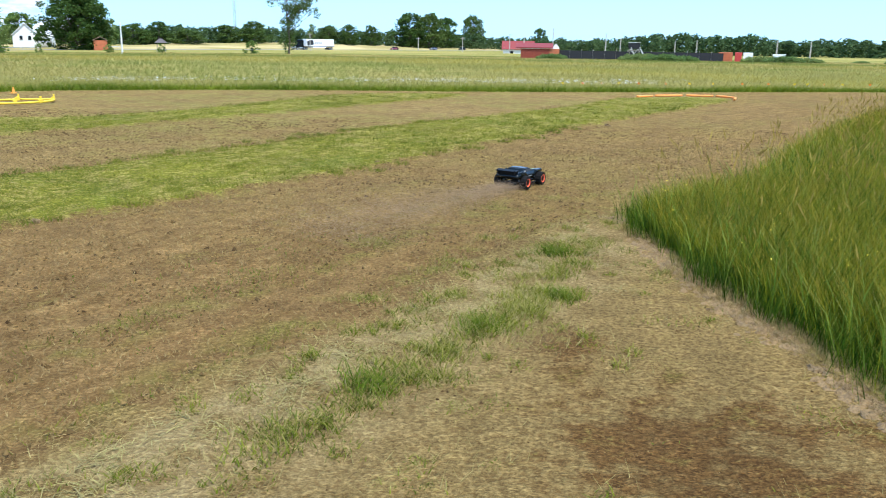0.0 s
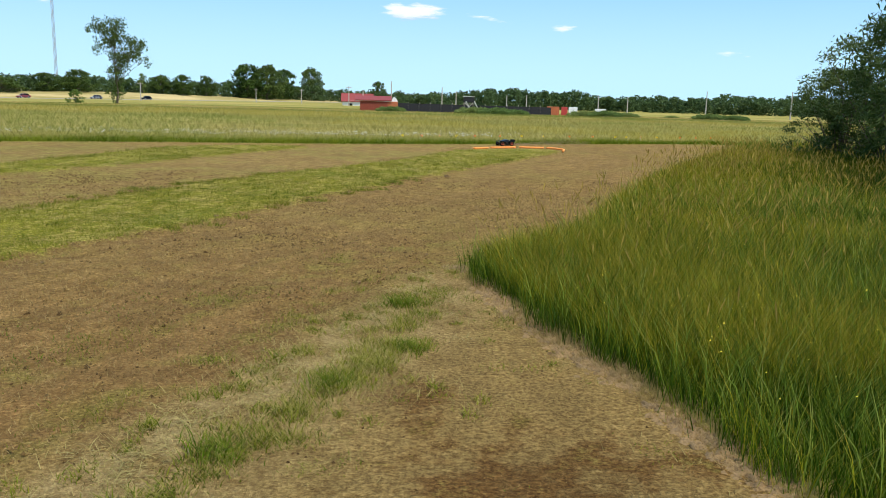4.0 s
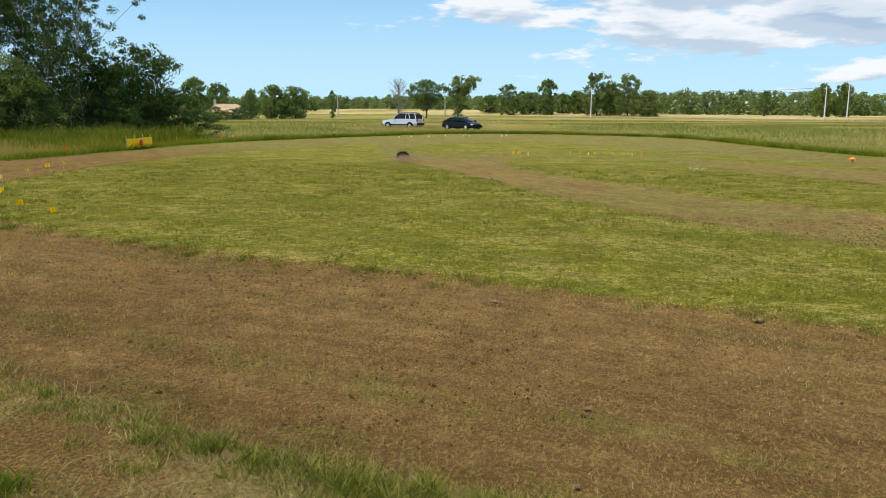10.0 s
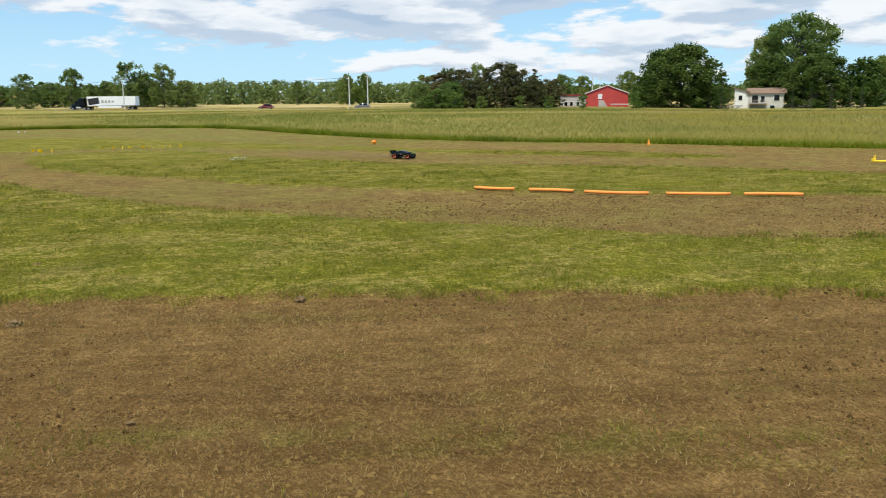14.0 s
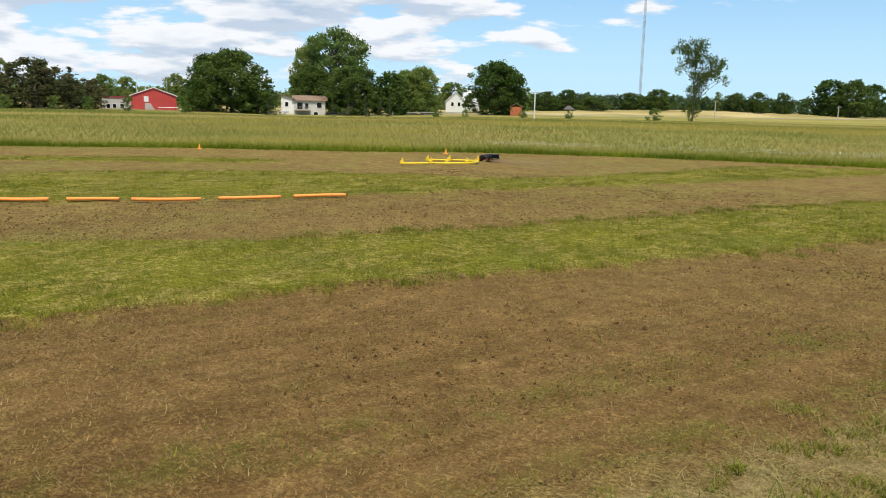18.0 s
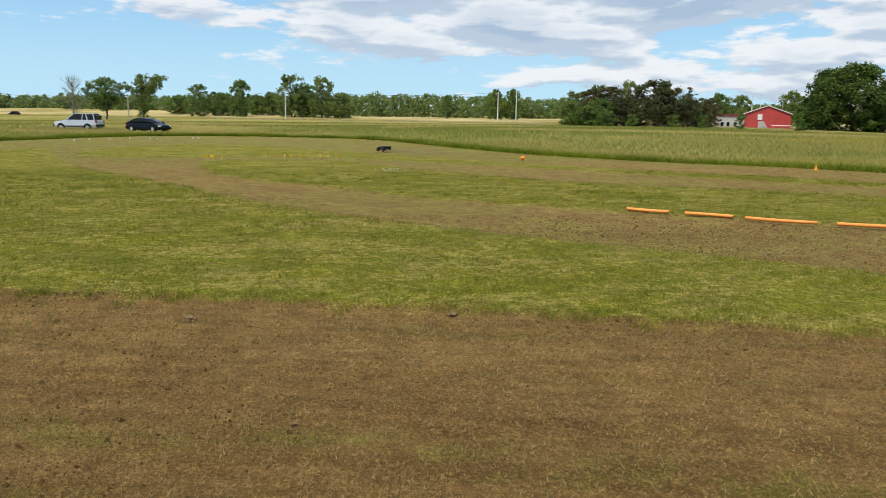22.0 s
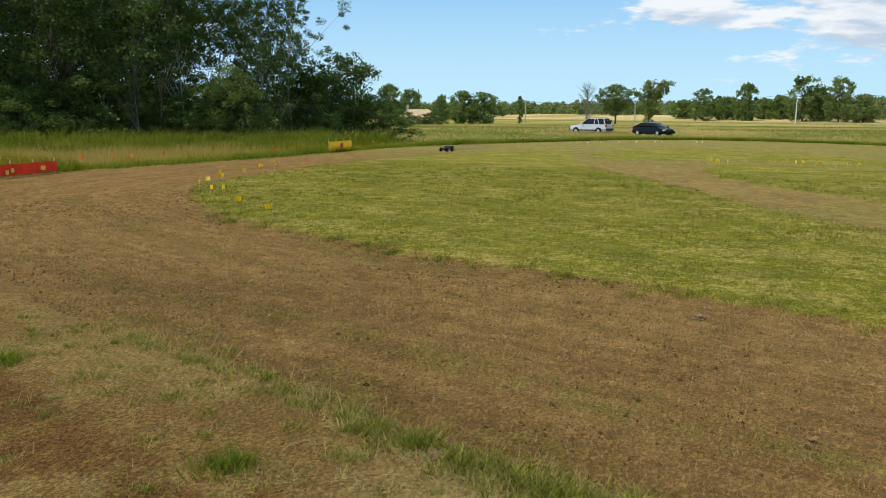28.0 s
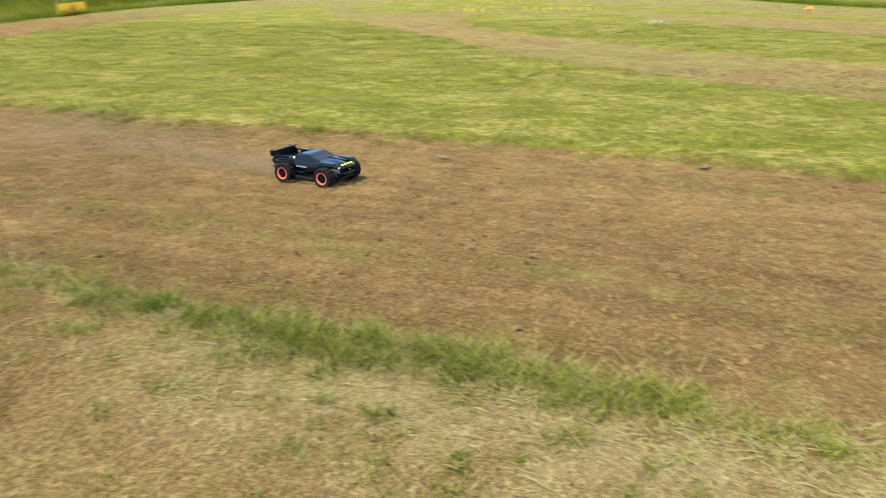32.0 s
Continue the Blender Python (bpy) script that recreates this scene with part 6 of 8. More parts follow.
for x, z, w, h in ((-1.2, 2.6, 1.6, 2.0), (0.8, 2.6, 1.0, 1.6), (4.4, 2.9, 1.4, 1.5), (3.4, 0.4, 1.2, 0.9), (-5.0, 3.0, 0.9, 1.2)):
    window(house, x, -0.03, z, w, h)

farm = thing("farmhouse", facing(-37.3, 290), "small white gabled farmhouse among trees", "house")
part("wall", slab(B(), [(-3.6, -0.6), (3.6, -0.6), (3.6, 4.2), (0, 7.6), (-3.6, 4.2)], 0, 9), M_WHITE, farm)
part("roof", gable_roof(B(), -3.6, 3.6, 0, 9, 4.2, 7.6, 0.4), M_WHITE, farm, "pale metal roof")
window(farm, -1.2, -0.03, 3.2, 0.9, 1.3)
window(farm, 1.2, -0.03, 3.2, 0.9, 1.3)
silo = thing("hoop_barn", facing(-36.4, 300), "white round-topped hoop barn", "barn")
part("cover", loft(B(), [[(4.2 * math.cos(a), y, 8.2 * math.sin(a) - 0.5) for a in np.linspace(0, math.pi, 13)] for y in (0.0, 12.0)]), M_WHITE, silo, "white fabric cover", True)
hut = thing("shed", facing(-33.0, 255), "small brown timber shed", "shed")
part("wall", box(B(), (0, 1.5, 1.2), (3.6, 3, 3.2)), M_RUST, hut)
part("roof", gable_roof(B(), -1.8, 1.8, 0, 3, 2.8, 3.7, 0.3), M_ROOF, hut)
gaz = thing("gazebo", facing(-29.3, 230), "small roofed gazebo on posts", "gazebo")
for x in (-1, 1):
    for y in (0, 2):
        part("post", rod(B(), (x, y, -0.2), (x, y, 2.4), 0.08), M_TIMBER, gaz)
part("roof", loft(B(), [[(-1.7, -0.7, 2.3), (1.7, -0.7, 2.3), (1.7, 2.7, 2.3), (-1.7, 2.7, 2.3)], [(-0.3, 0.7, 3.4), (0.3, 0.7, 3.4), (0.3, 1.3, 3.4), (-0.3, 1.3, 3.4)]]), M_DARKROOF, gaz)

bung = thing("bungalow", facing(-116.6, 185, 0, -1.1), "tan brick bungalow with hipped shingle roof behind bushes", "house")
part("wall", box(B(), (0, 4, 1.2), (8.5, 7, 3.4)), M_SIGNYEL, bung)
part("roof", loft(B(), [[(-4.9, 0, 2.8), (4.9, 0, 2.8), (4.9, 8, 2.8), (-4.9, 8, 2.8)], [(-2.2, 3.6, 4.6), (2.2, 3.6, 4.6), (2.2, 4.4, 4.6), (-2.2, 4.4, 4.6)]]), M_TANROOF, bung)
window(bung, -2.2, 0.47, 1.5, 1.6, 1.2)
window(bung, 1.8, 0.47, 1.5, 1.6, 1.2)
part("chimney", box(B(), (-2.6, 4, 4.8), (0.6, 0.6, 1.6)), M_GREYWALL, bung)
trailer_home = thing("storage_trailer", facing(-98.0, 330), "faded yellow storage trailer beyond the road", "trailer")
part("body", box(B(), (0, 1.5, 1.9), (7.0, 2.6, 2.8), bevel=0.15), M_SIGNYEL, trailer_home)
part("skirt", box(B(), (0, 1.5, 0.2), (6.4, 2.2, 0.8)), M_DARKROOF, trailer_home)

depot = thing("clubhouse", facing(-3.4, 150), "low red steel building with red tin roof and orange end", "building")
part("wall", box(B(), (-1.0, 2.2, 0.78), (5.2, 4.4, 2.0)), M_REDBROWN, depot)
part("end_wall", box(B(), (2.4, 2.2, 0.78), (2.0, 4.4, 2.0)), M_RUST, depot, "orange container end")
part("eave_board", box(B(), (-1.15, 0.0, 1.86), (6.6, 0.3, 0.16)), M_WHITE, depot, "white scalloped eave board")
part("roof", gable_roof(B(), -4.3, 2.0, 0, 4.4, 1.92, 2.6, 0.25, along="x"), M_REDROOF, depot)
part("gable_board", slab(B(), [(2.1, 1.78), (3.4, 1.78), (3.2, 2.2), (2.7, 2.75), (2.3, 2.2)], 0.3, 0.5), M_WHITE, depot, "small white gable board")
for k in range(16):
    part("rib", box(B(), (-3.5 + 0.33 * k, -0.05, 0.78), (0.07, 0.08, 1.9)), M_REDBROWN, depot)
redh = thing("red_roofed_house", facing(-5.0, 300, 0, -1.9), "distant house with red roof beside the road", "house")
part("wall", box(B(), (0, 4, 1.6), (11, 8, 4.4)), M_WHITE, redh)
part("roof", gable_roof(B(), -5.5, 5.5, 0, 8, 3.6, 6.2, 0.5, along="x"), M_REDROOF, redh)
window(redh, -2.5, -0.03, 2.0, 1.4, 1.4)
window(redh, 2.0, -0.03, 2.0, 1.4, 1.4)

fence = thing("windbreak_fence", facing(3.0, 150), "long black windbreak fence on posts", "fence")
for k in range(14):
    x = -13.5 + 2.05 * k
    part("panel", box(B(), (x + 1.0, 0, 0.75), (2.02, 0.05, 1.6 - 0.012 * k)), M_BLACKMESH, fence)
    part("post", rod(B(), (x, 0.08, -0.3), (x, 0.08, 1.75), 0.05), M_POLE, fence)
stand = thing("scaffold_stand", facing(2.95, 146), "timber lookout stand with raking braces and a dark top", "stand")
for x in (-0.75, 0.75):
    for y in (0, 1.2):
        part("post", rod(B(), (x, y, -0.3), (x, y, 2.9), 0.07), M_TIMBER, stand)
    part("brace", rod(B(), (x + 0.2, -0.1, 2.2), (x + 1.6, -0.1, -0.3), 0.07), M_PALEPOLE, stand)
    part("brace", rod(B(), (x, 0.1, 0.2), (-x, 0.1, 2.0), 0.05), M_PALEPOLE, stand)
part("platform", box(B(), (0, 0.6, 1.7), (2.0, 1.6, 0.12)), M_TIMBER, stand)
part("parapet", box(B(), (0, -0.05, 2.45), (2.0, 0.1, 0.95)), M_BLACKMESH, stand, "dark board parapet")
part("rail", box(B(), (0, -0.1, 3.0), (2.1, 0.1, 0.08)), M_PALEPOLE, stand)
for i, (az, w, mt, lb) in enumerate(((8.9, 2.5, M_RUST, "orange steel shipping container"), (9.7, 1.2, M_REDWALL, "red steel shipping container"), (10.3, 1.7, M_WHITE, "white slatted steel container"), (12.2, 2.2, M_WHITE, "small white site cabin"))):
    c = thing("container", facing(az, 160), lb, "container", "containers beyond the fence")
    part("body", box(B(), (0, 1.2, 0.7), (w, 2.4, 2.0 if i < 3 else 1.6), bevel=0.04), mt, c)
    for k in range(int(w / 0.28)):
        part("rib", box(B(), (-w / 2 + 0.14 + 0.28 * k, -0.02, 0.7), (0.1, 0.06, 1.8 if i < 3 else 1.4)), mt, c)
def build_scrub():
    """Low domes of scrub in the meadow, leafy to the ground."""
    rng = np.random.default_rng(88)
    n = 150
    a, q = rng.uniform(0, 6.28, n), rng.random(n) ** 0.5
    C = np.stack([3.0 * q * np.cos(a), 1.6 * q * np.sin(a), 0.12 + 1.05 * (1 - q ** 2) ** 0.5 * (0.75 + 0.25 * np.sin(a * 3)) * rng.uniform(0.6, 1, n)], -1)
    V = leaf_cloud(rng, C, np.full(n, 0.45), 44, 0.10, 0.8)
    V[..., 2] = np.maximum(V[..., 2], -0.05)
    crown = quick_mesh("crown", V.reshape(-1, 3), np.arange(len(V) * 4).reshape(-1, 4))
    bm = B()
    for k in range(0, n, 8):
        rod(bm, (C[k][0] * 0.4, C[k][1] * 0.4, -0.1), C[k], 0.04, 0.01, 4)
    stems = bpy.data.meshes.new("stems")
    bm.to_mesh(stems)
    bm.free()
    for az, d, w in ((-2.6, 130, 0.8), (4.9, 130, 1.0), (3.3, 132, 1.0), (6.2, 134, 0.8), (12.5, 140, 1.0), (11.0, 142, 0.9), (13.9, 143, 0.8), (19.5, 150, 1.0), (21.0, 150, 0.9), (17.0, 170, 0.5)):
        ob = thing("bush", facing(az, d) @ Matrix.Diagonal((w, w, w, 1)), "low spreading green scrub in the meadow", "bush", "low scrub mounds")
        mesh_part("stems", stems, M_BARK, ob)
        mesh_part("crown", crown, M_LEAF_MID, ob)


build_scrub()


# ---- poles, tower and rail ----
def pole(az, top, dist, mat=None, arm=True):
    p = on_land(az, dist)
    h = dist * math.tan(radians(top)) + 1.63 - p.z
    ob = thing("utility_pole", facing(az, dist), "pale wooden utility pole beside the road", "pole", "utility poles")
    part("shaft", rod(B(), (0, 0, -0.5), (0, 0, h), 0.19, 0.12, 8), mat or M_POLE, ob)
    if arm:
        part("cross_arm", box(B(), (0, 0, h - 0.5), (1.8, 0.12, 0.14)), M_POLE, ob)
        for x in (-0.8, 0, 0.8):
            part("insulator", rod(B(), (x, 0, h - 0.42), (x, 0, h - 0.2), 0.06, 0.04, 6), M_GREYWALL, ob)
    return p + Vector((0, 0, h - 0.3))


tops = {}
for i, (az, top, d, mt) in enumerate(((-109.0, 0.9, 250, None), (-101.4, 0.9, 250, None), (-91.1, 1.4, 262, M_PALEPOLE), (-89.9, 1.4, 300, None), (-76.1, 1.46, 256, M_PALEPOLE), (-74.8, 1.57, 256, M_PALEPOLE), (-31.7, 1.07, 200, M_PALEPOLE),
                                      (-19.5, 0.6, 300, None), (-12.0, 0.4, 330, None), (-8.9, 0.45, 330, None), (-5.6, 0.75, 280, None))):
    tops[i] = pole(az, top, d, mt)
for az, top in ((-2.6, 1.16), (1.0, 0.85), (2.0, 0.6), (5.6, 0.4), (7.0, 0.45), (12.0, 0.55), (14.0, 0.5), (19.2, 0.98), (24.5, 1.06), (-4.6, 0.5)):
    pole(az, top, 240, None, False)
wires = thing("overhead_cables", Matrix(), "thin black cables strung between roadside poles", "cables")
for a, b in ((0, 1), (1, 2), (2, 4), (4, 5)):
    for off in (0.0, -0.9):
        p, q = tops[a] + Vector((0, 0, off)), tops[b] + Vector((0, 0, off))
        part("cable", tube(B(), [p.lerp(q, t) - Vector((0, 0, 1.2 * 4 * t * (1 - t))) for t in np.linspace(0, 1, 9)], 0.035, 4), M_WIRE, wires)
post = thing("marker_post", facing(-31.7, 130), "short white marker post in the meadow", "post")
part("shaft", rod(B(), (0, 0, -0.3), (0, 0, 2.3), 0.06, 0.05), M_PALEPOLE, post)

tower = thing("radio_mast", facing(-24.5, 420), "tall slim lattice radio mast with antennas", "mast")
for x, y in ((-0.55, 0), (0.55, 0), (0, 0.9)):
    part("leg", rod(B(), (x, y, -2), (x * 0.75, y * 0.75, 66), 0.13, 0.1, 5), M_STEEL, tower)
for k in range(44):
    z, f = 1.5 * k, 1 - 0.25 * k / 44
    s = 1 if k % 2 else -1
    bm = B()
    rod(bm, (-0.55 * f * s, 0, z), (0.55 * f * s, 0, z + 1.5), 0.045, seg=4)
    rod(bm, (-0.55 * f, 0, z), (0.55 * f, 0, z), 0.04, seg=4)
    rod(bm, (0.55 * f, 0, z), (0, 0.9 * f, z + 1.5), 0.04, seg=4)
    part("lattice_bay", bm, M_STEEL, tower)
for z, w in ((47, 0.9), (49, 1.0), (57, 0.8), (58.5, 0.9), (62, 0.7)):
    part("antenna", box(B(), (-0.9, -0.2, z), (0.35, 0.3, 1.9)), M_WHITE, tower)
    part("bracket", rod(B(), (-w, -0.1, z), (0.6, 0, z), 0.06, seg=5), M_STEEL, tower)

rail = thing("guard_rail", Matrix(), "galvanised guard rail along the highway", "guard rail")
d, n = bearing(ROAD_AZ), bearing(ROAD_AZ + 90)
for k in range(24):
    a, b = (ROAD_P + d * (90 + 5.0 * j) + n * -6.2 for j in (k, k + 1))
    za, zb = float(terrain(a.x, a.y)) + 0.2, float(terrain(b.x, b.y)) + 0.2
    part("rail", tube(B(), [(a.x, a.y, za + 0.62), (b.x, b.y, zb + 0.62)], 0.14, 6), M_STEEL, rail)
    part("post", rod(B(), (a.x, a.y, za - 0.3), (a.x, a.y, za + 0.75), 0.08, seg=6), M_STEEL, rail)


# ---- road vehicles ----
def ring(x, wb, wt, z0, z1, crown=0.0):
    """A cross-section of a body: sill, belly of the side, shoulder and middle."""
    return [(x, -wb * 0.92, z0), (x, -wb, z0 + 0.35 * (z1 - z0)), (x, -wt, z1), (x, 0, z1 + crown), (x, wt, z1), (x, wb, z0 + 0.35 * (z1 - z0)), (x, wb * 0.92, z0), (x, 0, z0)]


def road_wheel(parent, x, y, r, w, rim=None, name="wheel"):
    wh = thing(name, pose(x, y, r), "", "")
    wh.parent = parent
    bm = B()
    n = 20
    prof = [(-w / 2, r * 0.62), (-w / 2, r * 0.93), (-w * 0.36, r), (w * 0.36, r), (w / 2, r * 0.93), (w / 2, r * 0.62)]
    rings = [[bm.verts.new((rr * math.cos(2 * math.pi * k / n), o, rr * math.sin(2 * math.pi * k / n))) for o, rr in prof] for k in range(n)]
    for a, b in zip(rings, rings[1:] + rings[:1]):
        for j in range(len(prof)):
            bm.faces.new((a[j], b[j], b[(j + 1) % len(prof)], a[(j + 1) % len(prof)]))
    part("tyre", bm, M_TYRE, wh, smooth=True)
    bm = B()
    s = 1 if y > 0 else -1
    rod(bm, (0, s * w * 0.30, 0), (0, s * w * 0.36, 0), r * 0.63, r * 0.60, 20)
    for k in range(5):
        a = 2 * math.pi * k / 5
        box(bm, (math.cos(a) * r * 0.34, s * w * 0.40, math.sin(a) * r * 0.34), (r * 0.56, w * 0.1, r * 0.15), Euler((0, -a, 0)).to_matrix().to_4x4())
    rod(bm, (0, s * w * 0.36, 0), (0, s * w * 0.47, 0), r * 0.16, r * 0.12, 10)
    part("rim", bm, rim or M_ALLOY, wh)
    return wh


def vehicle(name, m, label, L, W, H, paint, cabin, roof, belt=0.56, nose=0.80, tail=0.95, wheel=0.33, suv=False, group=""):
    """A passenger car, x forward. cabin and roof are the fore-and-aft ends of the glass house at its foot and at its top."""
    ob = thing(name, m, label, "car", group)
    h, w, zb = L / 2, W / 2, belt * H
    s = [ring(-h, w * 0.80, w * 0.74, 0.42 * zb, zb * tail * 0.92), ring(-h + 0.12, w * 0.95, w * 0.86, 0.30 * zb, zb * tail), ring(-h * 0.6, w, w * 0.92, 0.24 * zb, zb), ring(0, w, w * 0.93, 0.23 * zb, zb),
         ring(cabin[1], w, w * 0.92, 0.24 * zb, zb * 0.985, 0.01), ring(h * 0.72, w * 0.98, w * 0.86, 0.26 * zb, zb * nose * 1.06, 0.03), ring(h - 0.15, w * 0.92, w * 0.72, 0.30 * zb, zb * nose, 0.02), ring(h, w * 0.78, w * 0.62, 0.36 * zb, zb * nose * 0.86)]
    part("body", loft(B(), s), paint, ob, smooth=False)
    wi, wr = w * 0.88, w * 0.72
    xm = (roof[0] + roof[1]) / 2
    soft = (lambda u: u) if suv else (lambda u: math.sin(u * math.pi / 2))
    xs = [cabin[0] + (roof[0] - cabin[0]) * k / 4 for k in range(4)] + [roof[0] + (roof[1] - roof[0]) * k / 4 for k in range(4)] + [roof[1] + (cabin[1] - roof[1]) * k / 4 for k in range(5)]

    def height(x):
        u = min(1.0, (x - cabin[0]) / (roof[0] - cabin[0]), (cabin[1] - x) / (cabin[1] - roof[1]))
        return zb * 0.97 + (H - 0.03 - zb * 0.97) * soft(max(0.0, u)) + (0.0 if suv else 0.03 * math.sin(math.pi * (x - cabin[0]) / (cabin[1] - cabin[0])) - 0.02)

    def span(x, z):
        return wi + (wr - wi) * (z - zb * 0.97) / (H - zb * 0.97)

    hs = [(x, max(height(x), zb * 0.97 + 0.01)) for x in xs]
    part("glass_house", loft(B(), [[(x, -wi, zb * 0.96), (x, -span(x, z), z), (x, 0, z + 0.02), (x, span(x, z), z), (x, wi, zb * 0.96)] for x, z in hs]), M_GLASS, ob, "dark tinted windows", not suv)
    top = [(x, z) for x, z in hs if z > H - 0.16]
    part("roof_panel", loft(B(), [[(x, -span(x, z) - 0.012, z - 0.05), (x, -span(x, z) + 0.05, z + 0.014), (x, 0, z + 0.034), (x, span(x, z) - 0.05, z + 0.014), (x, span(x, z) + 0.012, z - 0.05)] for x, z in top]), paint, ob)
    for y in (-1, 1):
        for a, b in ((cabin[0], roof[0]), (cabin[1], roof[1]), (xm + 0.1, xm + 0.05)) + (((cabin[0] + 0.75, roof[0] + 0.75),) if suv else ()):
            part("pillar", rod(B(), (a, y * (wi + 0.005), zb * 0.97), (b, y * (wr + 0.005), H - 0.05), 0.045, 0.04, 6), paint, ob)
        part("mirror", box(B(), (cabin[1] - 0.35, y * (w + 0.06), zb + 0.08), (0.14, 0.2, 0.13), bevel=0.03), paint, ob)
        part("headlight", box(B(), (h - 0.16, y * w * 0.70, zb * nose * 0.86), (0.22, 0.34, 0.13), bevel=0.03), M_LAMP, ob, "clear headlamp")
        part("tail_lamp", box(B(), (-h + 0.06, y * w * 0.80, zb * 0.86), (0.14, 0.24, 0.26 if suv else 0.14), bevel=0.03), M_REDLAMP, ob, "red tail lamp")
        part("door_handle", box(B(), (xm - 0.25, y * (w * 0.965), zb * 0.86), (0.18, 0.05, 0.04)), paint, ob)
        part("sill_trim", box(B(), (0, y * w * 0.99, 0.42 * zb), (L * 0.5, 0.05, 0.09)), M_PLASTIC, ob)
        for x in (-h * 0.60, h * 0.62):
            road_wheel(ob, x, y * (w - 0.05), wheel, 0.22)
            part("wheel_arch", rod(B(), (x, y * (w - 0.24), wheel * 1.02), (x, y * (w + 0.005), wheel * 1.02), wheel * 1.13, wheel * 1.13, 18), M_PLASTIC, ob)
    part("front_bumper", box(B(), (h - 0.04, 0, 0.46 * zb), (0.16, W * 0.86, 0.2), bevel=0.04), M_PLASTIC if suv else paint, ob)
    part("rear_bumper", box(B(), (-h + 0.02, 0, 0.50 * zb), (0.18, W * 0.86, 0.22), bevel=0.04), M_PLASTIC if suv else paint, ob)
    if suv:
        for y in (-1, 1):
            part("roof_rail", tube(B(), [(roof[0] + 0.15, y * wr * 0.86, H - 0.02), (roof[0] + 0.25, y * wr * 0.86, H + 0.07), (roof[1] - 0.25, y * wr * 0.86, H + 0.07), (roof[1] - 0.15, y * wr * 0.86, H - 0.02)], 0.025, 6), M_PLASTIC, ob)
        part("rear_window", box(B(), (-h + 0.18, 0, H * 0.77), (0.08, W * 0.66, H * 0.25), Euler((0, radians(-14), 0)).to_matrix().to_4x4()), M_GLASS, ob)
    return ob


def spot(x, y, heading):
    """A place on the land with x along a compass bearing."""
    return Matrix.Translation((x, y, float(terrain(x, y)))) @ pose(0, 0, 0, 0, 0, 90 - heading)


vehicle("suv", spot(-87.5, -22.5, -165), "silver off-road wagon parked in the meadow grass", 4.6, 1.8, 1.74, M_CARSILVER, (-2.12, 0.95), (-1.88, 0.15), 0.64, 0.84, 1.0, 0.36, True)
vehicle("sedan", spot(-83.0, -14.9, 34), "black two-door coupe parked in the meadow grass", 4.45, 1.76, 1.38, M_CARBLACK, (-2.10, 1.35), (-0.75, 0.05), 0.66, 0.80, 0.96, 0.33)
ROADCARS = [(vehicle("road_car", Matrix(), lb, 4.5, 1.8, hh, mt, (-1.8, 0.95), (-1.2, 0.2), 0.58, 0.82, 0.97, 0.33, group="cars on the highway"), dt)
            for lb, hh, mt, dt in (("maroon car driving on the highway", 1.45, M_CARMAROON, 1.98), ("silver-grey car driving on the highway", 1.42, M_CARGREY, 3.12), ("black car driving on the highway", 1.42, M_CARBLACK, 4.05))]


